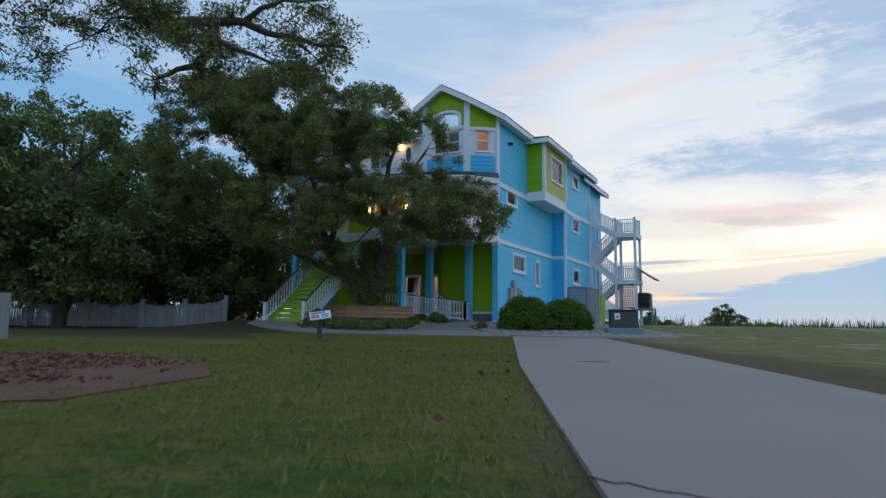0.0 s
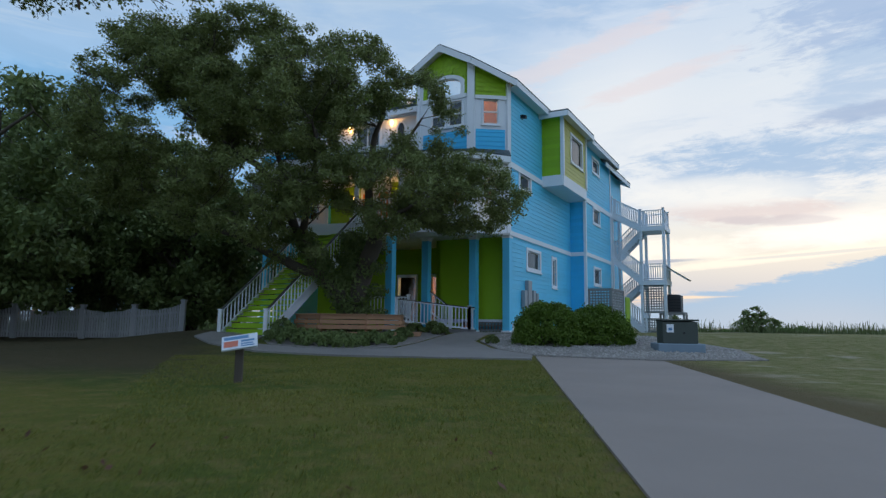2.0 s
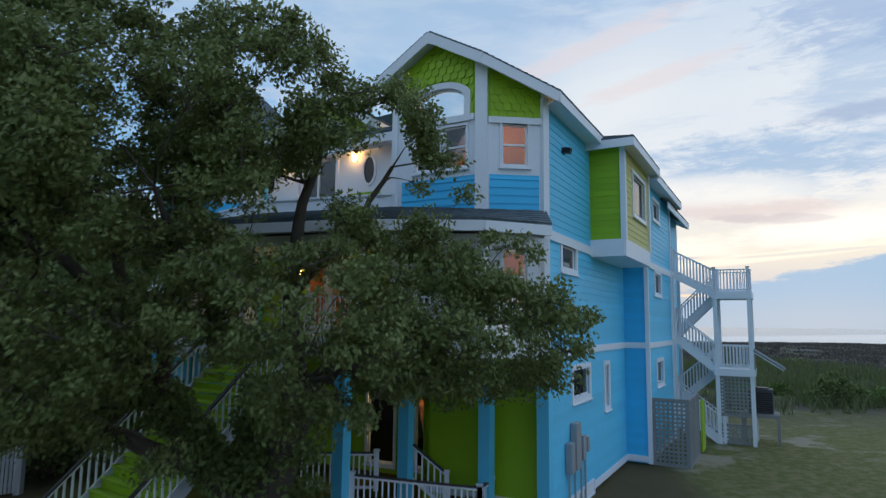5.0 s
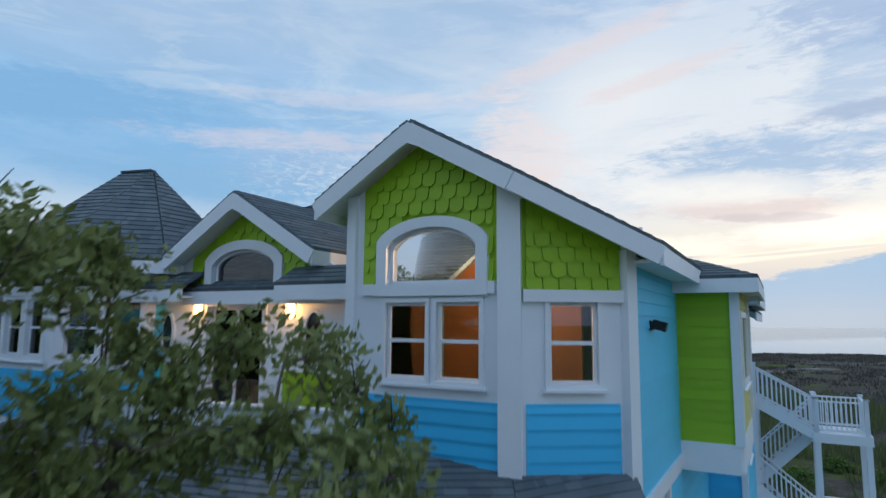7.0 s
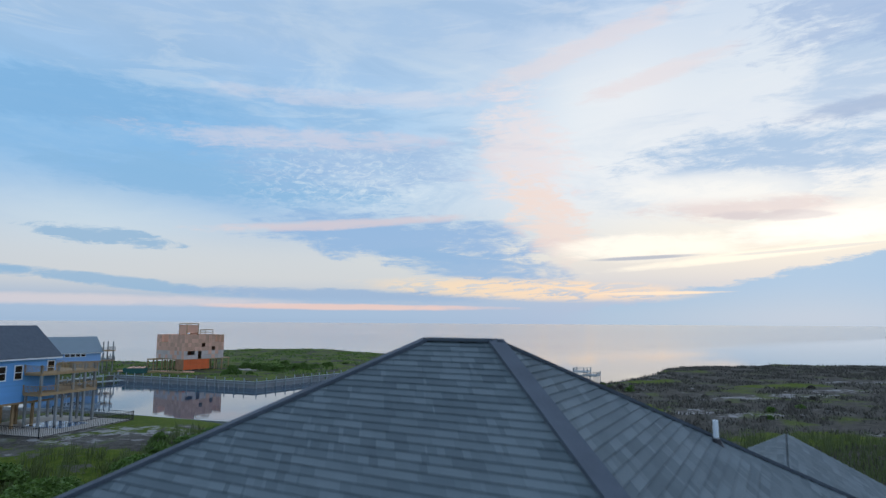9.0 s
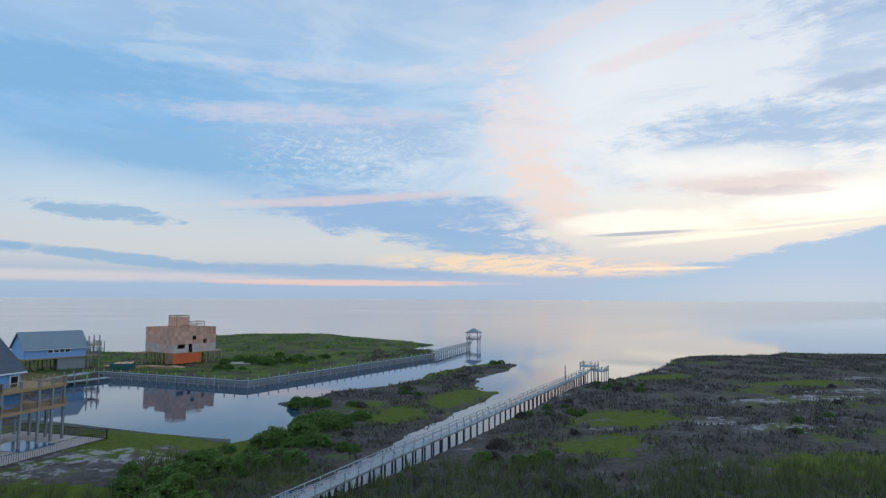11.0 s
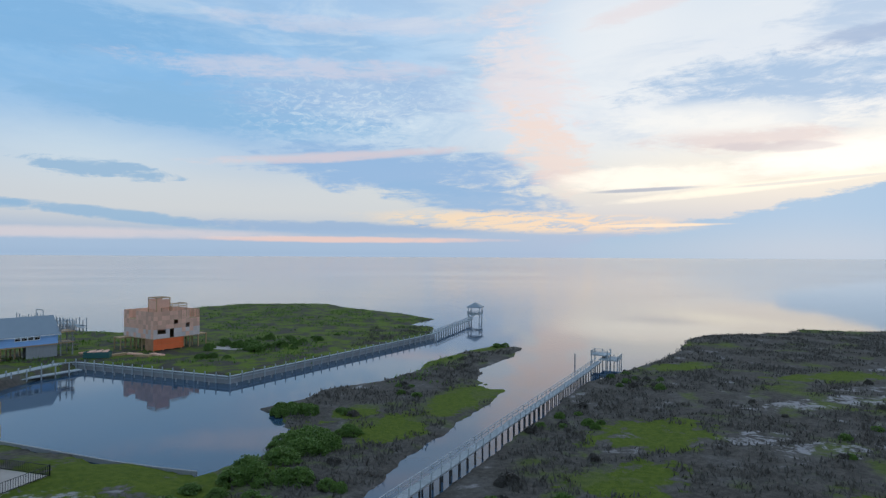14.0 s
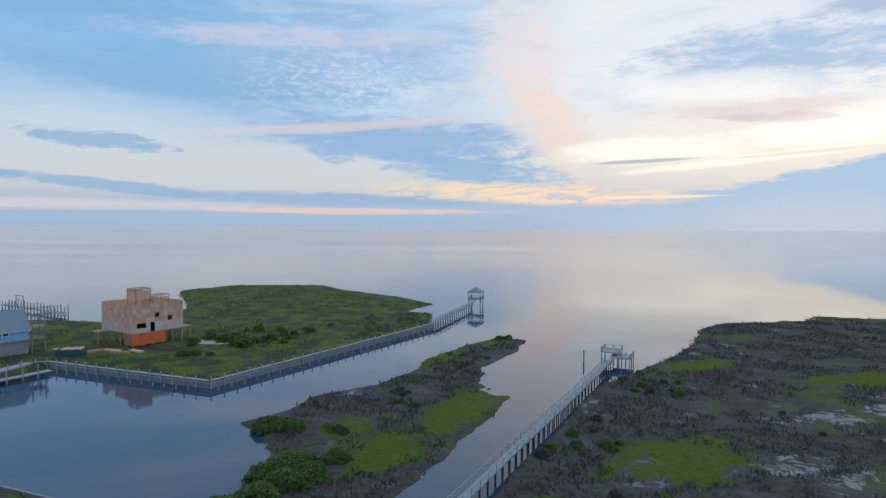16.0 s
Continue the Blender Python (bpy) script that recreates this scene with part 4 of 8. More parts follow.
wall("wall", (2.68, 1.05), (2.68, 4.95), TOP, 11.40, BLUE, cover=[(TOP, 11.38, BLUE)])
# the green bay box
BV0, BV1, BU = 5.15, 9.0, 3.7
# outer side takes the paler lime, both returns the full lime
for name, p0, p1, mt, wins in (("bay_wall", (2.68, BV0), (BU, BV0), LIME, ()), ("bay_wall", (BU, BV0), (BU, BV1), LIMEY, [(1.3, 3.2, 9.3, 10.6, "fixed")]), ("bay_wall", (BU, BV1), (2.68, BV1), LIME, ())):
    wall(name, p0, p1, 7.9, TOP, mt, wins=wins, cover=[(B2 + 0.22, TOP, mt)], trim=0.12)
    band(p0, p1, 7.88, B2 + 0.22, 0.05)
trim_board((BU, BV0), B2 + 0.2, TOP, 0.16, 0.16)
trim_board((BU, BV1), B2 + 0.2, TOP, 0.16, 0.16)
b = bmesh.new()
box(b, 2.68, BU + 0.05, BV0 - 0.05, BV1 + 0.05, 7.80, 7.88)
part("bay_floor", b, WHITE, house)


# ---- roofs ----
def roof_plane(corners, name="roof_plane", step=0.16, thick=0.05, mt=None):
    """A sloping face (eave first: two or three lower corners, then the upper ones) laid with shingle courses."""
    pts = [Vector(c) for c in corners]
    n = (pts[1] - pts[0]).cross(pts[-1] - pts[0]).normalized()
    if n.z < 0:
        n = -n
    e = (pts[1] - pts[0]).normalized()
    up = n.cross(e).normalized()
    if up.z < 0:
        up = -up
    b = bmesh.new()
    face = b.faces.new([b.verts.new(p) for p in pts])
    tall = max((p - pts[0]).dot(up) for p in pts)
    for k in range(1, int(tall / step) + 1):
        bmesh.ops.bisect_plane(b, geom=b.verts[:] + b.edges[:] + b.faces[:], plane_co=pts[0] + up * (k * step), plane_no=up)
    out = bmesh.new()
    for f in b.faces:
        ls = [v.co.copy() for v in f.verts]
        hs = [(p - pts[0]).dot(up) for p in ls]
        lo, hi = min(hs), max(hs)
        if hi - lo < 1e-4:
            continue
        tv = [out.verts.new(p + n * (thick + 0.016 * (1 - (h - lo) / max(hi - lo, step)))) for p, h in zip(ls, hs)]
        bv = [out.verts.new(p) for p in ls]
        out.faces.new(tv)
        for i in range(len(tv)):
            j = (i + 1) % len(tv)
            out.faces.new((tv[i], bv[i], bv[j], tv[j]))
    base = [out.verts.new(p - n * 0.03) for p in pts]
    out.faces.new(base)
    b.free()
    ob = part(name, out, mt or SHINGLE, house)
    ob["kind"] = "stuff"
    return ob


def shingle_material():
    mt = bpy.data.materials.new("roof_shingle_tabs")
    mt.use_nodes = True
    t = mt.node_tree
    g = G(t)
    b = t.nodes["Principled BSDF"]
    tc = t.nodes.new("ShaderNodeTexCoord")
    P = tc.outputs["Object"]
    sep = t.nodes.new("ShaderNodeSeparateXYZ")
    t.links.new(P, sep.inputs[0])
    geo = t.nodes.new("ShaderNodeNewGeometry")
    course = geo.outputs["Random Per Island"]
    # tabs of uneven width along each course
    v = g.xyz(g.m("ADD", g.m("MULTIPLY", g.m("ADD", sep.outputs[0], g.m("MULTIPLY", sep.outputs[1], 0.71)), 3.2), g.m("MULTIPLY", course, 37.0)), g.m("MULTIPLY", course, 91.0), 0.0)
    vor = t.nodes.new("ShaderNodeTexVoronoi")
    t.links.new(v, vor.inputs["Vector"])
    vor.inputs["Scale"].default_value = 1.0
    s2 = t.nodes.new("ShaderNodeSeparateColor")
    t.links.new(vor.outputs["Color"], s2.inputs[0])
    big, fine = g.noise(P, 0.6, 4.0), g.noise(P, 60.0, 3.0, 0.7)
    f = g.m("ADD", g.m("MULTIPLY", s2.outputs[0], 0.42), g.m("ADD", g.m("MULTIPLY", big, 0.50), g.m("MULTIPLY", fine, 0.3)), clamp=True)
    col = g.ramp(f, [(0.15, (0.058, 0.082, 0.098)), (0.55, (0.102, 0.136, 0.156)), (0.95, (0.162, 0.204, 0.226))])
    g.put(b.inputs["Base Color"], col)
    b.inputs["Roughness"].default_value = 0.9
    bp = t.nodes.new("ShaderNodeBump")
    bp.inputs["Strength"].default_value, bp.inputs["Distance"].default_value = 0.6, 0.012
    g.put(bp.inputs["Height"], g.m("ADD", s2.outputs[1], fine))
    t.links.new(bp.outputs[0], b.inputs["Normal"])
    return mt


SHINGLE = shingle_material()


def fascia(a, c, h=0.25, t=0.05, name="fascia"):
    b = bmesh.new()
    bar(b, (a[0], a[1], a[2] - h / 2 - 0.005), (c[0], c[1], c[2] - h / 2 - 0.005), t, h)
    return part(name, b, WHITE, house)


def under(pts, name="soffit"):
    b = bmesh.new()
    up = [b.verts.new((x, y, z - 0.10)) for x, y, z in pts]
    lo = [b.verts.new((x, y, z - 0.14)) for x, y, z in pts]
    b.faces.new(up)
    b.faces.new(lo[::-1])
    for i in range(len(pts)):
        j = (i + 1) % len(pts)
        b.faces.new((up[i], up[j], lo[j], lo[i]))
    return part(name, b, WHITE, house)


rz = lambda u: RIDGE - (SLOPER if u > 0 else SLOPE) * abs(u)
UE, UL, RT = 3.15, -1.62, 15.254
PVV = (RIDGE - RT) / 0.512 + 9.2
Pk, Pv = (0, -0.25, RIDGE), (0, PVV, RIDGE)
K1, K2 = (1.52, -0.25, rz(1.52)), (UE, 0.80, rz(UE))
K3 = (UE, 4.9, rz(UE))
roof_plane([K2, (UE, PVV, rz(UE)), Pv, Pk, K1])
LV = (rz(UL) - RT) / 0.512 + 9.2
roof_plane([(UL, LV, rz(UL)), (UL, -0.25, rz(UL)), Pk, Pv])
for a, c in ((Pk, K1), (K1, K2), (K2, (UE, 5.0, rz(UE))), (Pk, (UL, -0.25, rz(UL))), ((UL, -0.25, rz(UL)), (UL, LV, rz(UL)))):
    fascia(a, c)
under([Pk, K1, (1.36, 0.2, rz(1.36)), (0, 0.2, RIDGE)])
under([K1, K2, (2.6, 1.1, rz(2.6)), (1.36, 0.2, rz(1.36))])
under([(UE, 0.82, 11.38), (UE, 5.0, 11.38), (2.6, 5.0, 11.38), (2.6, 1.1, 11.38)])
under([(UL, -0.25, rz(UL)), Pk, (0, 0.2, RIDGE), (UL, 0.2, rz(UL))])
under([(UL, 0.2, rz(UL)), (-1.0, 0.2, rz(-1.0)), (-1.0, 2.6, rz(-1.0)), (UL, 2.6, rz(UL))])
for pu, pv, pz, sl, sr in ((0, -0.25, RIDGE, SLOPE, SLOPER), (-4.43, 0.7, 12.82, 0.6, 0.6)):
    b = bmesh.new()
    pts = [(pu, pz), (pu + 0.2, pz - 0.2 * sr), (pu + 0.2, pz - 0.27 - 0.2 * sr), (pu, pz - 0.30), (pu - 0.2, pz - 0.27 - 0.2 * sl), (pu - 0.2, pz - 0.2 * sl)]
    f = [b.verts.new((x, pv - 0.029, z)) for x, z in pts]
    r = [b.verts.new((x, pv + 0.02, z)) for x, z in pts]
    b.faces.new(f)
    for k in range(6):
        b.faces.new((f[k], r[k], r[(k + 1) % 6], f[(k + 1) % 6]))
    part("apex_board", b, WHITE, house)
# main hip roof
RL, RR, RV = -4.85, -3.6, 9.2
EV, EZ = 0.9, RT - 0.512 * 8.3
EUL, EB = -11.5, 15.4
EC = (UE, EB, rz(UE))
roof_plane([(EUL, EV, EZ), (0, EV, EZ), Pv, (RR, RV, RT), (RL, RV, RT)], "main_roof")
roof_plane([(UE, PVV, rz(UE)), EC, (RR, RV, RT), Pv], "main_roof")
roof_plane([EC, (EUL, EB, rz(UE)), (RL, RV, RT), (RR, RV, RT)], "main_roof")
roof_plane([(EUL, EB, EZ), (EUL, EV, EZ), (RL, RV, RT)], "main_roof")
fascia((EUL, EV, EZ), (-1.6, EV, EZ)), fascia((EUL, EB, EZ), (EUL, EV, EZ))
# ridge and hip caps
for a, c in (((RL, RV, RT), (RR, RV, RT)), ((RR, RV, RT), Pv), ((RL, RV, RT), (EUL, EV, EZ)), ((RR, RV, RT), EC)):
    b = bmesh.new()
    bar(b, (a[0], a[1], a[2] + 0.06), (c[0], c[1], c[2] + 0.06), 0.26, 0.05)
    part("ridge_cap", b, ROOFM, house)
# roof over the bay and the rear part
BZ = 11.28
ba, bb, bc, bd = (2.4, 4.75, BZ), (4.1, 4.75, BZ), (4.1, 9.3, BZ), (2.4, 9.3, BZ)
t1, t2 = (2.1, 6.6, 11.99), (2.1, 8.0, 11.99)
roof_plane([ba, bb, t1], "bay_roof")
roof_plane([bb, bc, t2, t1], "bay_roof")
roof_plane([bc, bd, t2], "bay_roof")
fascia(ba, bb), fascia(bb, bc), fascia(bc, bd)
under([ba, bb, bc, bd])
ra, rb, rc2, rd = (2.4, 9.3, BZ - 0.1), (4.0, 9.3, BZ - 0.1), (4.0, 15.5, BZ - 0.1), (2.4, 15.5, BZ - 0.1)
roof_plane([rb, rc2, (2.3, 14.5, 11.88), (2.3, 9.0, 11.88)], "rear_roof")
fascia(rb, rc2), fascia(rc2, rd)
under([ra, rb, rc2, rd])
wall("wall", (3.3, 15.2), (3.3, 19.0), GZ, 10.9, BLUE)
wall("wall", (3.3, 19.0), (-2.6, 19.0), GZ, 10.9, BLUE)
wall("wall", (-2.6, 19.0), (-2.6, 15.2), GZ, 10.9, BLUE)
roof_plane([(3.8, 13.0, 10.85), (3.8, 19.5, 10.85), (0.36, 19.5, 12.62), (0.36, 12.0, 12.62)], "rear_roof")
roof_plane([(-3.1, 19.5, 10.85), (-3.1, 13.0, 10.85), (0.36, 12.0, 12.62), (0.36, 19.5, 12.62)], "rear_roof")
fascia((3.8, 13.0, 10.85), (3.8, 19.5, 10.85)), fascia((3.8, 19.5, 10.85), (0.36, 19.5, 12.62)), fascia((0.36, 19.5, 12.62), (-3.1, 19.5, 10.85))
for px_, py_ in ((-0.66, 11.5), (1.67, 7.33)):
    z_ = RIDGE - SLOPER * px_
    b = bmesh.new()
    rod(b, (px_, py_, z_), (px_, py_, z_ + 0.42), 0.045)
    part("vent_pipe", b, WHITE, house, "white plastic vent pipe")
    b = bmesh.new()
    rod(b, (px_, py_, z_ - 0.02), (px_, py_, z_ + 0.14), 0.13, 0.055, 10)
    part("pipe_boot", b, DARK, house)

# low white vents on the front slope
for px_, py_ in ((-1.04, 4.40), (-1.87, 3.72)):
    b = bmesh.new()
    vs = box(b, -0.16, 0.16, -0.14, 0.14, 0.02, 0.09)
    for v in vs[4:]:
        v.co.x *= 0.86
        v.co.y = v.co.y * 0.8 + 0.02
    bmesh.ops.transform(b, matrix=pose(px_, py_, RT - 0.512 * (9.2 - py_) + 0.03, math.degrees(math.atan(0.512)), 0, 0), verts=b.verts)
    part("roof_vent", b, WHITE, house, "low white roof vent")

# ---- door wall of the top floor with the small gable ----
D0, D1 = (-7.0, 1.15), CL
ds = lambda u: u - D0[0]
G2, GU = 12.82, -4.43
gsof = lambda s: max(11.0, G2 - 0.16 - 0.6 * abs(s + D0[0] - GU))
dwall = wall("wall", D0, D1, F2 - 0.45, G2 - 0.2, WHITE, holes=[(ds(-5.34), ds(-3.70), 11.04, 11.93), (ds(-5.45), ds(-3.98), 8.55, 10.72)], top=gsof)
arched(dwall, ds(-5.34), ds(-3.70), 11.04, 11.50, 0.43, 0.20)
scales(dwall, ds(-5.95), ds(-2.9), 11.1, lambda s: gsof(s) - 0.03, lambda s, z: not (ds(-5.44) < s < ds(-3.60)) or z > arch_z(s, ds(-5.44), ds(-3.60), 11.55, 0.46) + 0.06)
lime_back(dwall, ds(-5.95), ds(-2.9), 11.0, lambda s: gsof(s) - 0.03, (ds(-5.46), ds(-3.58), 11.53, 0.44))


def sliding_door(parent, s0, s1, z0, z1):
    door = new("sliding_door")
    door.parent = parent
    mid = (s0 + s1) / 2
    for k, (a, c, y) in enumerate(((s0, mid + 0.03, 0.08), (mid - 0.03, s1, 0.03))):
        b = bmesh.new()
        w = 0.07
        box(b, a, c, y, y + 0.045, z1 - w, z1)
        box(b, a, c, y, y + 0.045, z0, z0 + w)
        box(b, a, a + w, y, y + 0.045, z0 + w, z1 - w)
        box(b, c - w, c, y, y + 0.045, z0 + w, z1 - w)
        leaf = part("door_leaf", b, WHITE, door)
        b = bmesh.new()
        box(b, a + w, c - w, y + 0.02, y + 0.028, z0 + w, z1 - w)
        pane = part("pane", b, GLASS, leaf)
        pane.visible_shadow = False
    b = bmesh.new()
    t = 0.09
    box(b, s0 - t, s1 + t, -0.05, 0.02, z1, z1 + t)
    box(b, s0 - t, s0, -0.05, 0.02, z0, z1)
    box(b, s1, s1 + t, -0.05, 0.02, z0, z1)
    part("door_frame", b, WHITE, door)
    return door


sliding_door(dwall, ds(-5.45), ds(-3.98), 8.55, 10.72)


def oval_window(parent, s, z, rs_, rz_):
    win = new("oval_window")
    win.parent = parent
    n = 28
    b = bmesh.new()
    ring = []
    for k in range(n):
        a = k * math.tau / n
        ring.append([b.verts.new((s + (rs_ + e) * math.cos(a), y, z + (rz_ + e) * math.sin(a))) for e, y in ((0, -0.05), (0.07, -0.05), (0.07, 0), (0, 0))])
    for k in range(n):
        p, q = ring[k], ring[(k + 1) % n]
        for i in range(4):
            b.faces.new((p[i], p[(i + 1) % 4], q[(i + 1) % 4], q[i]))
    part("window_frame", b, WHITE, win)
    b = bmesh.new()
    b.faces.new([b.verts.new((s + rs_ * math.cos(k * math.tau / n), -0.012, z + rz_ * math.sin(k * math.tau / n))) for k in range(n)])
    part("pane", b, DARKGLASS, win, "dark oval glass")


dg = bpy.data.materials.new("dark_glass")
dg.use_nodes = True
dgb = dg.node_tree.nodes["Principled BSDF"]
dgb.inputs["Base Color"].default_value, dgb.inputs["Roughness"].default_value = (0.03, 0.018, 0.012, 1), 0.04
DARKGLASS = dg
oval_window(dwall, ds(-6.62), 10.2, 0.16, 0.36)
oval_window(dwall, ds(-2.75), 10.2, 0.19, 0.40)
for a, c in ((-6.95, -6.0), (-3.45, -2.35)):
    b = bmesh.new()
    box(b, ds(a), ds(c), -0.014, 0, 8.5, 9.55)
    part("green_panel", b, LIME, dwall)


def sconce(parent, s, z, power=14):
    lampo = new("wall_lamp")
    lampo.parent = parent
    b = bmesh.new()
    box(b, s - 0.05, s + 0.05, -0.03, 0, z - 0.14, z + 0.14)
    part("back_plate", b, DARK, lampo)
    b = bmesh.new()
    bmesh.ops.create_icosphere(b, subdivisions=2, radius=1, matrix=Matrix.Translation((s, -0.09, z)) @ Matrix.Diagonal((0.10, 0.08, 0.17, 1)))
    sh = part("shade", b, LAMPON, lampo, "lit warm glass shade")
    sh.visible_shadow = False
    li = bpy.data.lights.new("wall_lamp_bulb", "POINT")
    li.energy, li.color, li.shadow_soft_size = power, (1.0, 0.55, 0.22), 0.1
    lo = new("wall_lamp_bulb", li)
    lo.parent = lampo
    lo.location = (s, -0.16, z)
    return lampo


sconce(dwall, ds(-5.66), 10.65, 2.5)
sconce(dwall, ds(-3.25), 10.65, 2.5)
# small gable's roof
GL, GR, GF = GU - 1.93, GU + 1.93, G2 - 0.6 * 1.93
gb, gbe = (G2 - RT) / 0.512 + 9.2, (GF - RT) / 0.512 + 9.2
gp, gq = (GU, 0.7, G2), (GU, gb, G2)
roof_plane([(GL, gbe, GF), (GL, 0.7, GF), gp, gq])
roof_plane([(GR, 0.7, GF), (GR, gbe, GF), gq, gp])
fascia(gp, (GL, 0.7, GF)), fascia(gp, (GR, 0.7, GF)), fascia((GL, 0.7, GF), (GL, gbe, GF)), fascia((GR, 0.7, GF), (GR, gbe, GF))
under([(GL, 0.7, GF), gp, (GU, 1.3, G2), (GL, 1.3, GF)])
under([gp, (GR, 0.7, GF), (GR, 1.3, GF), (GU, 1.3, G2)])
# little shed roofs beside the gable
for a, c in ((-3.2, -1.5), (-7.25, -5.6)):
    roof_plane([(a, 0.6, 11.06), (c, 0.6, 11.06), (c, 1.14, 11.38), (a, 1.14, 11.38)], "eave_roof")
    fascia((a, 0.6, 11.06), (c, 0.6, 11.06))
    under([(a, 0.6, 11.02), (c, 0.6, 11.02), (c, 1.14, 11.02), (a, 1.14, 11.02)])

# ---- left tower ----
TC, TR = (-9.0, 1.85), 2.42
tw = [(TC[0] + TR * math.cos(radians(a)), TC[1] + TR * math.sin(radians(a))) for a in (-157.5, -112.5, -67.5, -22.5, 22.5)]
for k in range(4):
    ln = math.dist(tw[k], tw[k + 1])
    wall("wall", tw[k], tw[k + 1], F2 - 0.45, 11.5, WHITE if k < 3 else BLUE, wins=[(0.25, 0.82, 9.72, 10.84), (ln - 0.82, ln - 0.25, 9.72, 10.84), (0.25, ln - 0.25, 11.06, 11.34, "fixed"), (0.4, ln - 0.4, 6.2, 7.6)] if k < 3 else [(0.5, 1.2, 6.2, 7.6)])
    band(tw[k], tw[k + 1], 8.5, 9.45, 0.025, "blue_panel", DEEP)
te = [(TC[0] + (TR + 0.5) * math.cos(radians(a)), TC[1] + (TR + 0.5) * math.sin(radians(a)), 11.62) for a in (-202.5, -157.5, -112.5, -67.5, -22.5, 22.5, 67.5)]
ta, tb = (TC[0] - 0.42, TC[1] - 0.1, 13.95), (TC[0] + 0.42, TC[1] + 0.1, 13.95)
for k in range(6):
    top = [ta] if te[k + 1][0] < TC[0] - 0.4 and te[k][0] < TC[0] - 0.4 else [tb] if te[k][0] > TC[0] + 0.4 and te[k + 1][0] > TC[0] + 0.4 else [tb, ta]
    roof_plane([te[k], te[k + 1], *top], "tower_roof")
    fascia(te[k], te[k + 1])
under(te)
b = bmesh.new()
bar(b, (ta[0], ta[1], 14.0), (tb[0], tb[1], 14.0), 0.2, 0.05)
part("ridge_cap", b, ROOFM, house)
# spotlight on the right wall
sp = new("spot_fixture")
sp.parent = right
b = bmesh.new()
box(b, rs(2.35), rs(2.6), -0.04, 0.0, 10.35, 10.5)
bar(b, (rs(2.47), -0.05, 10.45), (rs(2.47), -0.24, 10.40), 0.16, 0.14)
part("lamp_head", b, DARK, sp, "black wall spotlight")

# ---- porch of the second storey ----
def to_local(x, y):
    q = HM.inverted() @ Vector((x, y, 0))
    return q.x, q.y


EDGE = [C2, to_local(1.25, 28.45), to_local(-1.6, 28.6), to_local(-6.3, 30.2), to_local(-8.0, 32.6), to_local(-8.9, 35.5)]
EAVE = [to_local(2.85, 28.3), to_local(1.25, 27.65), to_local(-1.75, 27.75), to_local(-6.9, 29.5), to_local(-8.8, 32.2), to_local(-9.7, 35.3)]
INNER = [C2, C1, C0, to_local(-4.6, 31.4), to_local(-7.0, 33.6), to_local(-8.0, 36.2)]
b = bmesh.new()
prism(b, EDGE + [(-8.0, 4.5), (0, 4.5), (2.6, 2.5)], B1 + 0.02, F2)
part("porch_floor", b, WHITE, house)
b = bmesh.new()
prism(b, EDGE + [(-8.0, 4.5), (0, 4.5), (2.6, 2.5)], 7.80, 7.86)
part("porch_ceiling", b, WHITE, house)
for k in range(5):
    p, q, i0, i1 = EAVE[k], EAVE[k + 1], INNER[k], INNER[k + 1]
    roof_plane([(*p, 8.05), (*q, 8.05), (*i1, 8.75 if k else 8.5), (*i0, 8.5 if k < 2 else 8.75)], "porch_roof")
    fascia((*p, 8.05), (*q, 8.05), 0.24)
    under([(*p, 8.05), (*q, 8.05), (*EDGE[k + 1], 8.05), (*EDGE[k], 8.05)])
    b = bmesh.new()
    bar(b, (*EDGE[k], 7.72), (*EDGE[k + 1], 7.72), 0.2, 0.24)
    part("porch_beam", b, WHITE, house)
    b = bmesh.new()
    bar(b, (*EDGE[k], 5.18), (*EDGE[k + 1], 5.18), 0.08, 0.46)
    part("rim_board", b, WHITE, house)
# parapet of the roof deck in front of the door wall
par = [C0, to_local(-4.6, 31.4), to_local(-7.0, 33.6)]
for p, q in zip(par, par[1:]):
    b = bmesh.new()
    bar(b, (*p, 8.8), (*q, 8.8), 0.12, 0.62)
    part("parapet", b, WHITE, house)
    b = bmesh.new()
    bar(b, (*p, 9.13), (*q, 9.13), 0.24, 0.05)
    part("parapet_cap", b, WHITE, house)
b = bmesh.new()
prism(b, [C0, par[1], par[2], (-7.0, 1.2), (-2.0, 1.2)], 8.42, 8.5)
part("roof_deck", b, GREYWOOD, house)


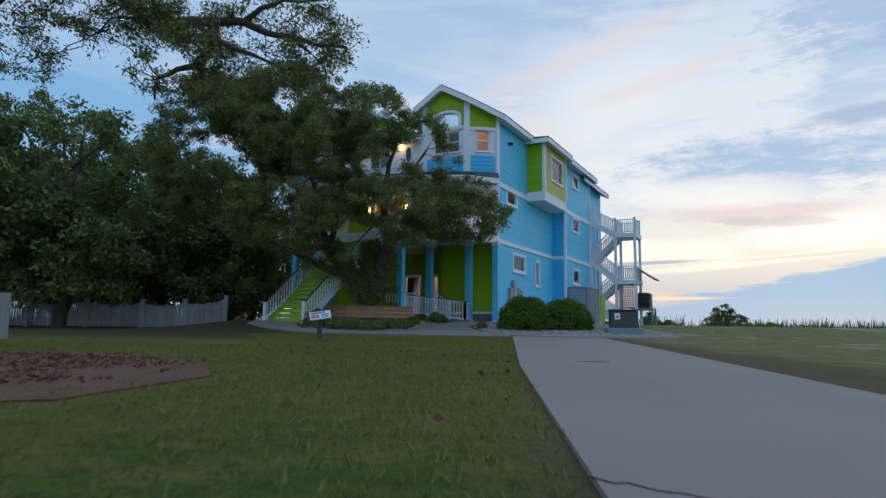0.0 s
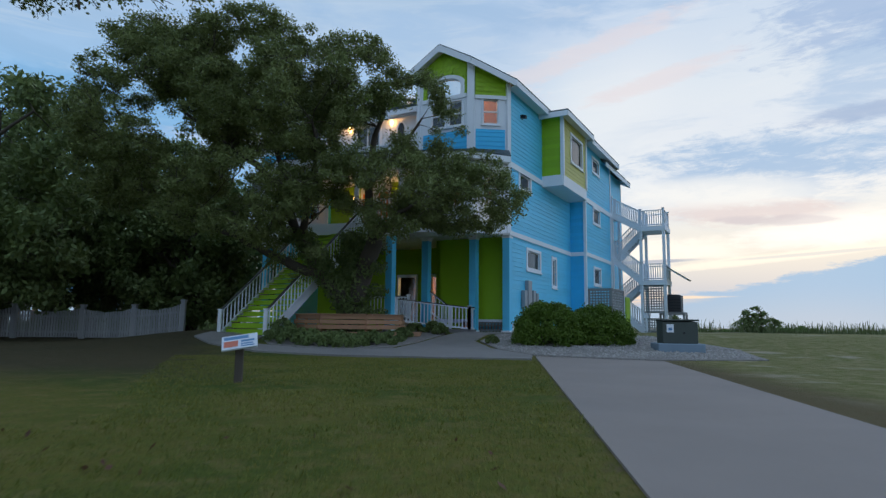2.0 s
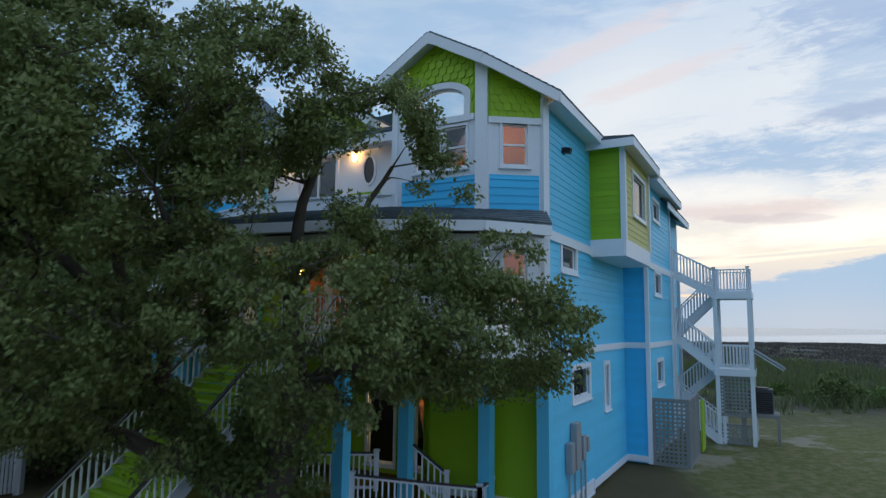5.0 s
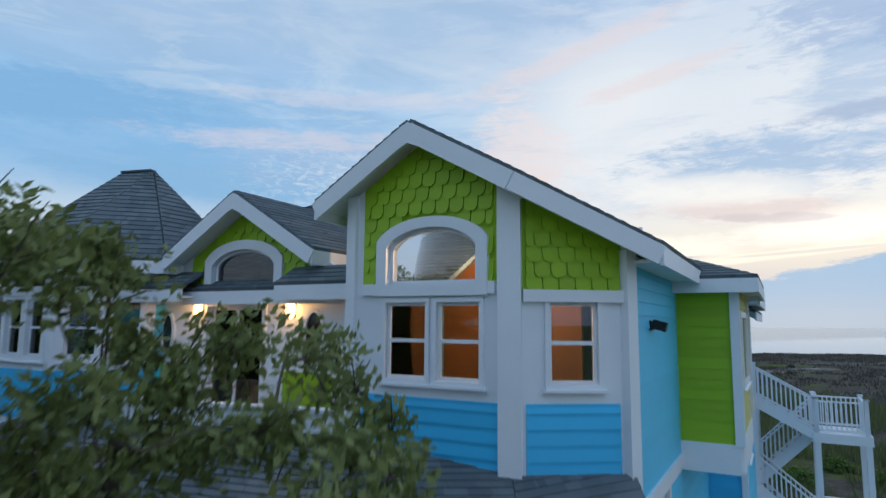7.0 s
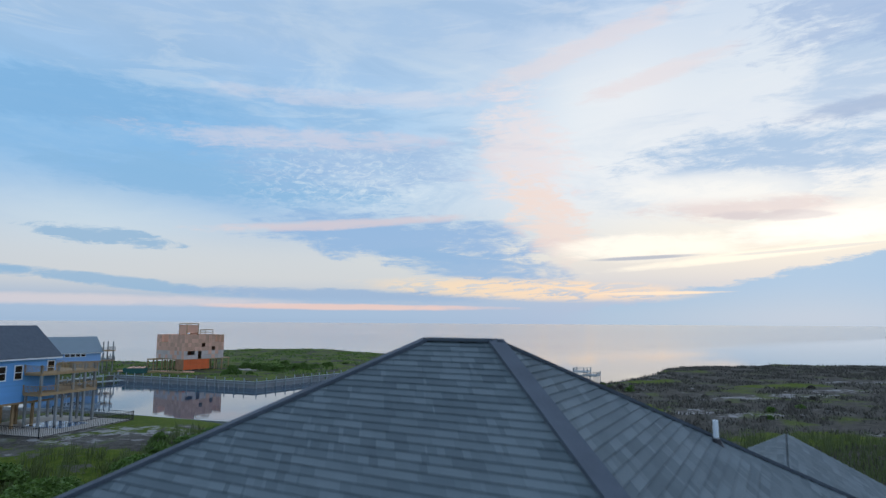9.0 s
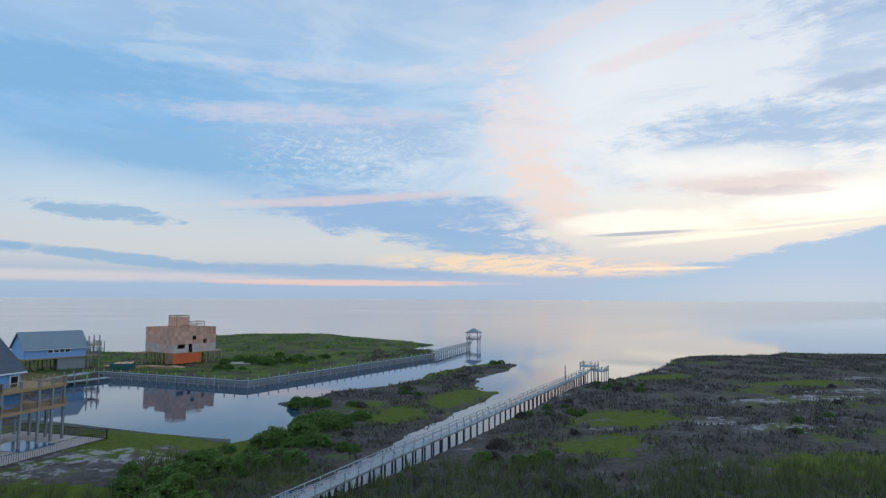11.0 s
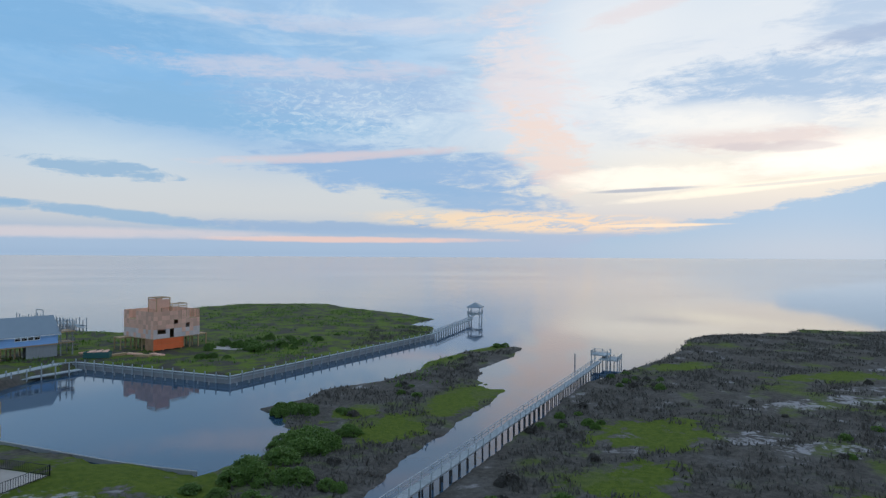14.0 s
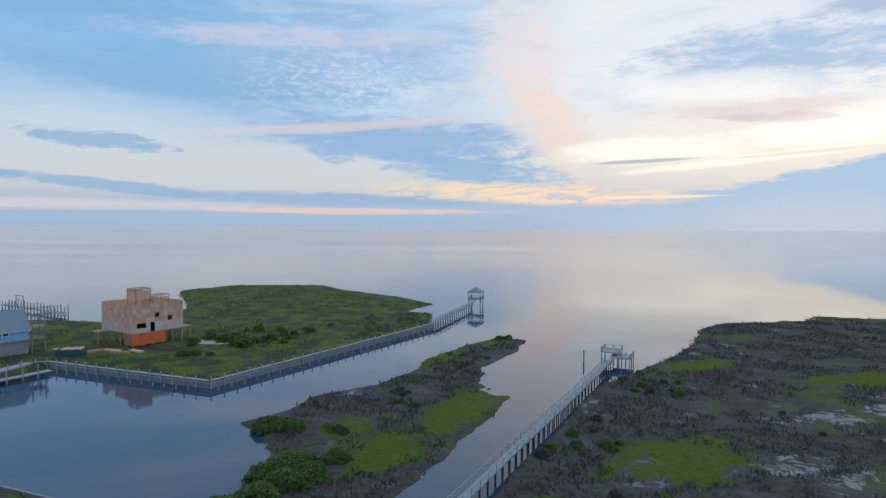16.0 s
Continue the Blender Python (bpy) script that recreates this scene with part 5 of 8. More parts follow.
def railing(parent, a, c, h=0.95, gap=0.13, mt=None, post=True, base=0.09, cap=None):
    """A rail with square balusters between two floor points, in the parent's pose."""
    mt = mt or WHITE
    r = new("railing")
    r.parent = parent
    a, c = Vector(a), Vector(c)
    up = Vector((0, 0, 1))
    b = bmesh.new()
    bar(b, a + up * h, c + up * h, 0.09, 0.045)
    part("top_rail", b, mt, r)
    if cap:
        b = bmesh.new()
        bar(b, a + up * (h + 0.042), c + up * (h + 0.042), 0.11, 0.035)
        part("rail_cap", b, cap, r, "dark weathered handrail cap")
    b = bmesh.new()
    bar(b, a + up * base, c + up * base, 0.05, 0.07)
    part("bottom_rail", b, mt, r)
    n = max(2, int((c - a).xy.length / gap))
    b = bmesh.new()
    box(b, -0.02, 0.02, -0.02, 0.02, base, h)
    me = mesh_of(b, "baluster", mt)
    for k in range(1, n):
        o = new("baluster", me)
        o.parent = r
        o.location = a.lerp(c, k / n)
    if post:
        b = bmesh.new()
        box(b, -0.06, 0.06, -0.06, 0.06, 0, h + 0.08)
        box(b, -0.08, 0.08, -0.08, 0.08, h + 0.08, h + 0.12)
        me = mesh_of(b, "post", mt)
        for p in (a, c):
            o = new("post", me)
            o.parent = r
            o.location = p
    return r


def column(p, z0, z1, mt, round_=False):
    col = new("column")
    col.parent = house
    col.location = (*p, 0)
    b = bmesh.new()
    if round_:
        rod(b, (0, 0, z0 + 0.15), (0, 0, z1 - 0.12), 0.12, 0.10, 16)
    else:
        box(b, -0.15, 0.15, -0.15, 0.15, z0 + 0.2, z1 - 0.2)
    part("shaft", b, mt, col)
    b = bmesh.new()
    box(b, -0.19, 0.19, -0.19, 0.19, z0, z0 + 0.2)
    part("plinth", b, WHITE, col)
    b = bmesh.new()
    box(b, -0.17, 0.17, -0.17, 0.17, z1 - 0.2, z1 - 0.1)
    box(b, -0.21, 0.21, -0.21, 0.21, z1 - 0.1, z1)
    part("capital", b, WHITE, col)


for k in range(5):
    a, c = Vector((*EDGE[k], F2)), Vector((*EDGE[k + 1], F2))
    if k == 2:
        railing(house, a.lerp(c, 0.0), a.lerp(c, 0.40))
        railing(house, a.lerp(c, 0.97), c)
    else:
        railing(house, a, c)
LOWC = [to_local(-1.95, 28.75), to_local(-0.55, 30.3), to_local(1.45, 29.6), to_local(2.78, 29.0), to_local(-6.4, 30.4), to_local(-8.1, 32.8)]
for k in range(1, 6):
    column(EDGE[k] if k < 6 else EDGE[5], F2, 7.65, WHITE, True)
column(tuple((Vector(EDGE[2]).lerp(Vector(EDGE[3]), 0.4))), F2, 7.65, WHITE, True)
for p in LOWC:
    column(p, GZ - 0.15, B1 + 0.05, BLUE)

# second-storey back wall of the porch: doors, lime panels, lamps
for a, c in ((-6.9, -5.0), (-3.25, -1.97)):
    pnl = bmesh.new()
    box(pnl, ds(a), ds(c), -0.014, 0, F2, 7.8)
    boards(part("green_panel", pnl, LIME, dwall), ds(c), F2, 7.78, [(0, ds(a), 0, 20)], LIME, 0.17, proud=0.032)
sconce(dwall, ds(-2.75), 7.2, 2)
sconce(dwall, ds(-5.25), 7.2, 2)
for a in (-4.95, -4.05):
    b = bmesh.new()
    box(b, ds(a), ds(a + 0.75), -0.02, 0, F2, 7.5)
    dr = part("glazed_door", b, WHITE, dwall)
    b = bmesh.new()
    box(b, ds(a + 0.12), ds(a + 0.63), -0.026, -0.02, F2 + 0.25, 7.38)
    part("curtained_pane", b, CURTAIN, dr, "orange lit curtain behind glass")
# ground storey under the porch
GV = 1.35
wall("wall", (-9.5, 3.6), (-0.9, 3.6), GZ, B1, LIME, wins=[(5.2, 6.2, 1.3, 3.6, "fixed"), (7.0, 7.9, 1.3, 3.6, "fixed")])
wall("wall", (-0.9, 3.6), (-0.9, GV), GZ, B1, LIME)
gw = wall("wall", (-0.9, GV), (2.6, GV), GZ + 0.35, B1, LIME)
band((-0.9, GV), (2.6, GV), GZ + 0.35, GZ + 0.5, 0.03)


def lattice(parent, p0, p1, z0, z1, mt, pitch=0.14, slat=0.035):
    m, ln = frame_of(p0, p1)
    la = new("lattice_panel")
    la.parent = parent
    la.matrix_local = m
    b = bmesh.new()
    bar(b, (0, 0, z0), (ln, 0, z0), 0.06, 0.06)
    bar(b, (0, 0, z1), (ln, 0, z1), 0.06, 0.06)
    bar(b, (0.03, 0, z0), (0.03, 0, z1), 0.06, 0.06)
    bar(b, (ln - 0.03, 0, z0), (ln - 0.03, 0, z1), 0.06, 0.06)
    part("lattice_frame", b, mt, la)
    n = int(ln / pitch)
    b = bmesh.new()
    box(b, -slat, slat, -0.008, 0.0, z0, z1)
    me = mesh_of(b, "slat", mt)
    for k in range(1, n + 1):
        o = new("slat", me)
        o.parent = la
        o.location = ((k - 0.5) * ln / n, 0, 0)
    n = int((z1 - z0) / pitch)
    b = bmesh.new()
    box(b, 0, ln, 0.0, 0.008, -slat, slat)
    me = mesh_of(b, "slat", mt)
    for k in range(1, n + 1):
        o = new("slat", me)
        o.parent = la
        o.location = (0, 0, z0 + (k - 0.5) * (z1 - z0) / n)
    return la


lattice(house, (0.4, GV - 0.03), (2.6, GV - 0.03), GZ - 0.05, GZ + 0.36, GREYWOOD)
lattice(house, (2.72, 1.3), (2.72, 5.0), GZ - 0.05, GZ + 0.32, WHITE, 0.10, 0.03)
# warm rooms behind the glass
for u0, u1, v0, v1, z0, z1 in ((-1.1, 1.5, 2.9, 3.0, 8.3, 11.7), (-7.0, -2.0, 4.9, 5.0, 8.3, 12.0), (-1.1, 2.5, 3.4, 3.5, F2, 8.0), (-11.3, -8, 4.9, 5.0, F2, 10.9)):
    b = bmesh.new()
    box(b, u0, u1, v0, v1, z0, z1)
    part("room_wall", b, ROOM, house)
b = bmesh.new()
box(b, -9.0, -1.0, 6.0, 6.1, GZ, B1)
part("room_wall", b, ROOM, house)
b = bmesh.new()
prism(b, [(-11.5, 3), (-9, 0.6), (-7, 1.4), (-2, 1.4), (-1.0, 0.4), (1.3, 0.4), (2.4, 1.2), (2.4, 14), (-11.5, 14)], 8.22, 8.3)
part("room_floor", b, ROOMD, house)
for u, v, z, e in ((0.5, 1.6, 11.6, 110), (-4.7, 3.4, 11.2, 130), (0.8, 2.2, 7.4, 26), (-9.3, 2.8, 10.2, 20), (-3.2, 4.9, 3.6, 110)):
    pen = new("pendant_lamp")
    pen.parent = house
    b = bmesh.new()
    bmesh.ops.create_icosphere(b, subdivisions=2, radius=0.06, matrix=Matrix.Translation((u, v, z)))
    ob = part("bulb", b, SPOTON, pen)
    ob.visible_shadow = False
    b = bmesh.new()
    rod(b, (u, v, z + 0.06), (u, v, z + 0.5), 0.008)
    part("cord", b, DARK, pen)
    li = bpy.data.lights.new("pendant_bulb", "POINT")
    li.energy, li.color, li.shadow_soft_size = e, (1.0, 0.60, 0.28), 0.08
    lo = new("pendant_bulb", li)
    lo.parent = pen
    lo.location = (u, v, z - 0.12)
# porch flood light seen under the leaves
b = bmesh.new()
box(b, -0.05, 0.05, -0.03, 0.03, -0.03, 0.03)
fl = part("flood_bulb", b, SPOTON, house, "lit white flood lamp")
fl.location = (*to_local(2.0, 28.6), 5.9)

# meters on the right wall
for v, z0, z1, w in ((2.5, 2.0, 2.75, 0.3), (3.0, 2.0, 3.2, 0.42), (3.55, 2.15, 2.8, 0.28), (3.95, 2.3, 2.7, 0.2)):
    b = bmesh.new()
    box(b, 2.70, 2.88, v - w / 2, v + w / 2, z0, z1)
    mb = part("meter_box", b, GREYBOX, house, bevel=0.015)
    b = bmesh.new()
    rod(b, (2.76, v, GZ), (2.76, v, z0), 0.03)
    part("conduit", b, GREYBOX, mb)

# ---- front stairs, bright green treads ----
def stairs(name, label, p0, p1, z0, z1, width, mt, rail_mt, parent_m=None, n=22, sides=(-1, 1)):
    st = thing(name, label, "stairs", parent_m)
    a, c = Vector((*p0, z0)), Vector((*p1, z1))
    run = Vector((c.x - a.x, c.y - a.y, 0))
    d = run.normalized()
    s = Vector((-d.y, d.x, 0))
    for k in range(n):
        q = a + run * ((k + 0.5) / n)
        z = z0 + (z1 - z0) * (k + 1) / n
        b = bmesh.new()
        bar(b, q - s * width / 2 + Vector((0, 0, z - z0 - 0.02)), q + s * width / 2 + Vector((0, 0, z - z0 - 0.02)), run.length / n + 0.03, 0.04)
        part("tread", b, mt, st)
        b = bmesh.new()
        q2 = a + run * (k / n)
        rz0 = (z1 - z0) / n
        q2 = q2 + d * 0.045
        bar(b, q2 - s * width / 2 + Vector((0, 0, z - z0 - rz0 / 2 - 0.045)), q2 + s * width / 2 + Vector((0, 0, z - z0 - rz0 / 2 - 0.045)), 0.02, rz0 - 0.07)
        part("riser", b, mt, st)
    for e in sides:
        off = s * e * (width / 2 + 0.03)
        b = bmesh.new()
        bar(b, a + off + Vector((0, 0, 0.02)), c + off + Vector((0, 0, -0.1)), 0.05, 0.3)
        part("stringer", b, WHITE, st)
        railing(st, a + off, c + off, 0.95, 0.15, rail_mt, cap=DARKWOOD)
    return st


sa, sb = Vector((-6.9, 25.85)), Vector((-3.95, 30.0))
stairs("front_stairs", "wide straight stairs with lime green treads and white railings", sa, sb, 0.66, F2, 2.5, LIME, WHITE)


# ramp rail before the ground storey
rampt = thing("ramp", "concrete ramp with white railings before the porch", "ramp")
b = bmesh.new()
prism(b, [(-1.6, 29.0), (1.5, 28.9), (1.6, 30.1), (-1.5, 30.2)], 0.7, 1.08)
part("ramp_slab", b, PATHM, rampt)
railing(rampt, (-1.7, 28.85, 1.32), (1.25, 29.0, 1.02), 0.9, 0.14, cap=DARKWOOD)
railing(rampt, (1.25, 29.0, 1.02), (1.6, 29.75, 1.02), 0.9, 0.14, cap=DARKWOOD)
railing(rampt, (-3.9, 30.2, 1.5), (-1.3, 30.4, 1.5), 0.9, 0.14, cap=DARKWOOD)
railing(rampt, (-0.6, 30.4, 1.9), (0.5, 30.2, 1.05), 0.9, 0.14, cap=DARKWOOD)

# ---- stair tower at the back ----
tower = thing("stair_tower", "white wooden outside stair tower with landings and railings", "stairs", HM)
TU0, TU1, TV0, TV1 = 5.25, 6.55, 15.2, 16.8
for u in (TU0, TU1):
    for v in (TV0, TV1):
        b = bmesh.new()
        box(b, u - 0.08, u + 0.08, v - 0.08, v + 0.08, GZ - 0.6, 7.2)
        part("post", b, WHITE, tower)
for z in (4.0, 7.2):
    b = bmesh.new()
    box(b, TU0 - 0.12, TU1 + 0.12, TV0 - 0.12, TV1 + 0.12, z - 0.28, z)
    part("landing", b, WHITE, tower)
    for p, q in (((TU0, TV0), (TU1, TV0)), ((TU1, TV0), (TU1, TV1)), ((TU0, TV1), (TU1, TV1))):
        railing(tower, (*p, z), (*q, z), 0.95, 0.12)


def flight(u0, z0, u1, z1, v, w=0.9):
    b = bmesh.new()
    for e in (-1, 1):
        bar(b, (u0, v + e * w / 2, z0 - 0.12), (u1, v + e * w / 2, z1 - 0.12), 0.05, 0.28)
    part("stringer", b, WHITE, tower)
    n = max(3, int(abs(z1 - z0) / 0.19))
    for k in range(n):
        q = (k + 0.5) / n
        u, z = u0 + (u1 - u0) * q, z0 + (z1 - z0) * q
        b = bmesh.new()
        box(b, u - 0.13, u + 0.13, v - w / 2, v + w / 2, z - 0.02, z + 0.02)
        part("tread", b, GREYWOOD, tower)
    for e in (-1, 1):
        railing(tower, (u0, v + e * w / 2, z0), (u1, v + e * w / 2, z1), 0.95, 0.13)


flight(3.55, 8.15, TU0, 7.2, 15.65)
flight(TU0, 7.2, 3.55, 5.5, 16.6)
flight(3.55, 5.4, TU0, 4.0, 15.65)
flight(TU0, 4.0, 3.55, 2.5, 16.6)
flight(3.55, 2.4, TU0 + 0.2, 1.0, 15.65)
for z in (8.15, 5.4, 2.4):
    b = bmesh.new()
    box(b, 2.9, 3.6, 15.0, 17.1, z - 0.2, z)
    part("landing", b, WHITE, tower)
for v in (15.2, 17.0):
    b = bmesh.new()
    box(b, 3.5, 3.64, v - 0.07, v + 0.07, GZ - 0.6, 8.15)
    part("post", b, WHITE, tower)
lattice(tower, (TU0, TV0), (TU1, TV0), 1.0, 1.75, GREYWOOD)
lattice(tower, (TU0, TV0), (TU1, TV0), 2.1, 3.7, GREYWOOD)
b = bmesh.new()
bar(b, (TU1 + 0.05, 16.2, 4.75), (TU1 + 1.15, 16.2, 4.02), 1.9, 0.07)
lean = part("lean_to_roof", b, WHITE, tower, "white sloping lean-to roof")
b = bmesh.new()
bar(b, (TU1 + 0.05, 16.2, 4.80), (TU1 + 1.2, 16.2, 4.04), 2.0, 0.03)
part("roof_shingle", b, SHINGLE, lean, "dark shingle cover")
# lattice screen and green gate by the wall
scr = thing("lattice_screen", "grey weathered lattice enclosure beside the house wall", "screen", HM)
lattice(scr, (3.55, 9.7), (4.75, 9.7), 0.95, 3.2, GREYWOOD)
lattice(scr, (4.75, 9.7), (4.75, 12.5), 0.95, 3.2, GREYWOOD)
b = bmesh.new()
box(b, 4.80, 4.86, 12.6, 13.6, 1.0, 2.9)
solo("green_gate", b, LIME, "lime green wooden gate by the lattice screen", "gate").matrix_world = HM
# condenser on its stand
ac = thing("air_conditioner", "dark grey outdoor condenser unit on a wooden stand", "air conditioner", HM @ Matrix.Translation((-0.95, 0, 0)))
b = bmesh.new()
box(b, 7.2, 8.2, 16.2, 17.1, 2.15, 3.15)
part("body", b, CONDENSER, ac, bevel=0.03)
for k in range(9):
    b = bmesh.new()
    box(b, 7.22, 8.18, 16.17, 16.2, 2.25 + k * 0.09, 2.29 + k * 0.09)
    part("louvre", b, DARK, ac)
b = bmesh.new()
rod(b, (7.7, 16.65, 3.15), (7.7, 16.65, 3.2), 0.38, 0.36, 16)
part("fan_guard", b, DARK, ac)
b = bmesh.new()
box(b, 7.0, 8.4, 16.0, 17.3, 2.0, 2.15)
part("platform", b, GREYWOOD, ac)
for u, v in ((7.05, 16.05), (8.35, 16.05), (7.05, 17.25), (8.35, 17.25)):
    b = bmesh.new()
    box(b, u - 0.06, u + 0.06, v - 0.06, v + 0.06, 0.4, 2.0)
    part("leg", b, GREYWOOD, ac)


# ---- trees and shrubs ----
def tube(path, r0, r1, n=7, verts=None, faces=None):
    """A bent tapering limb added to vertex and face lists."""
    base = len(verts)
    pts = [Vector(p) for p in path]
    for k, p in enumerate(pts):
        d = (pts[min(k + 1, len(pts) - 1)] - pts[max(k - 1, 0)]).normalized()
        s = d.orthogonal().normalized()
        u = d.cross(s)
        r = r0 + (r1 - r0) * k / (len(pts) - 1)
        for i in range(n):
            a = i * math.tau / n
            verts.append(tuple(p + (s * math.cos(a) + u * math.sin(a)) * r))
    for k in range(len(pts) - 1):
        for i in range(n):
            j = (i + 1) % n
            faces.append((base + k * n + i, base + k * n + j, base + (k + 1) * n + j, base + (k + 1) * n + i))


def bend(a, c, rng, sway=0.15, n=6, droop=0.0):
    a, c = Vector(a), Vector(c)
    ln = (c - a).length
    o1 = Vector([rng.uniform(-1, 1) for _ in range(3)]) * ln * sway
    out = []
    for k in range(n + 1):
        t = k / n
        p = a.lerp(c, t) + o1 * math.sin(t * math.pi) + Vector([rng.uniform(-1, 1) for _ in range(3)]) * ln * 0.035 * math.sin(t * math.pi)
        p.z += droop * ln * math.sin(t * math.pi)
        out.append(p)
    return out


def leaf_cloud(centres, radii, per, size, rs, flat=0.75, shape=1.7):
    """Small leaf quads scattered in clumps; numpy arrays of vertices and faces."""
    k = len(centres)
    c = np.repeat(np.array(centres), per, 0)
    r = np.repeat(np.array(radii), per)[:, None]
    d = rs.normal(size=(k * per, 3))
    d /= np.linalg.norm(d, axis=1)[:, None]
    pos = c + d * r * (rs.random((k * per, 1)) ** 0.55) * np.array([1, 1, flat])
    a = rs.normal(size=(k * per, 3))
    a /= np.linalg.norm(a, axis=1)[:, None]
    b = np.cross(a, rs.normal(size=(k * per, 3)))
    b /= np.linalg.norm(b, axis=1)[:, None]
    s = size * (0.6 + 0.8 * rs.random((k * per, 1)))
    v = np.stack([pos - a * s * shape / 2, pos + b * s * 0.42, pos + a * s * shape / 2, pos - b * s * 0.42], 1).reshape(-1, 3)
    f = np.arange(len(v)).reshape(-1, 4)
    return v, f


def fast_mesh(name, v, f, mt):
    me = bpy.data.meshes.new(name)
    me.vertices.add(len(v))
    me.vertices.foreach_set("co", np.asarray(v, np.float32).ravel())
    me.loops.add(f.size)
    me.loops.foreach_set("vertex_index", f.astype(np.int32).ravel())
    me.polygons.add(len(f))
    me.polygons.foreach_set("loop_start", np.arange(0, f.size, 4, dtype=np.int32))
    me.polygons.foreach_set("loop_total", np.full(len(f), 4, np.int32))
    me.update()
    me.materials.append(mt)
    return me


def tree(label, trunk, limbs, lobes, clumps, per, size, leaf, seed, category="tree", name="tree", r_clump=(0.35, 0.7), hang=0.0, keep=None):
    """A trunk with given main limbs; a crown of leaf clumps in the lobes, each on its own twig from the nearest limb."""
    rng, rs = random.Random(seed), np.random.RandomState(seed)
    ob = thing(name, label, category)
    verts, faces = [], []
    nodes = []
    for path, r0, r1 in [(trunk[0], trunk[1], trunk[2])] + limbs:
        fine = []
        for p, q in zip(path, path[1:]):
            fine += bend(p, q, rng, 0.06, 4)[:-1]
        fine.append(Vector(path[-1]))
        tube(fine, r0, r1, 9, verts, faces)
        nodes += [(p, r0 + (r1 - r0) * k / len(fine)) for k, p in enumerate(fine)][len(fine) // 3 if path is not trunk[0] else len(fine) // 2:]
    centres, radii = [], []
    vol = [rx * ry * rz_ for _, (rx, ry, rz_) in lobes]
    while len(centres) < clumps:
        (cx, cy, cz), (rx, ry, rz_) = rng.choices(lobes, vol)[0]
        d = Vector([rng.gauss(0, 1) for _ in range(3)]).normalized() * rng.uniform(0.45, 1.0) ** 0.5
        p = Vector((cx + d.x * rx, cy + d.y * ry, cz + d.z * rz_))
        if noise.noise(p * 0.55 + Vector((seed, 0, 0))) < -0.12 or (keep and not keep(p)):
            continue
        centres.append(p)
        radii.append(rng.uniform(*r_clump))
    for c, r in zip(centres, radii):
        near = min(nodes, key=lambda q: (q[0] - c).length + 0.6 * max(0.0, q[0].z - c.z))
        if len(nodes) < 900:
            mid = near[0].lerp(c, 0.6) + Vector((rng.uniform(-.2, .2), rng.uniform(-.2, .2), rng.uniform(-.1, .2)))
            nodes.append((mid, near[1] * 0.35))
        tw = bend(near[0], c, rng, 0.14, 4, 0.05)
        tube(tw, min(0.05, max(0.012, near[1] * 0.45)), 0.006, 4, verts, faces)
        for _ in range(3):
            e = c + Vector((rng.gauss(0, 1), rng.gauss(0, 1), rng.gauss(0, 0.7) - hang)).normalized() * r * 0.9
            tube([tw[3], tw[3].lerp(e, 0.5) + Vector((0, 0, 0.04)), e], 0.010, 0.004, 3, verts, faces)
    tr = new("trunk", pydata("trunk", verts, faces, BARK))
    tr.parent = ob
    for p in tr.data.polygons:
        p.use_smooth = True
    v, f = leaf_cloud([tuple(c) for c in centres], radii, per, size, rs)
    cr = new("crown", fast_mesh("crown", v, f, leaf))
    cr.parent = ob
    return ob


OB = Vector((-3.2, 26.9, 0.8))
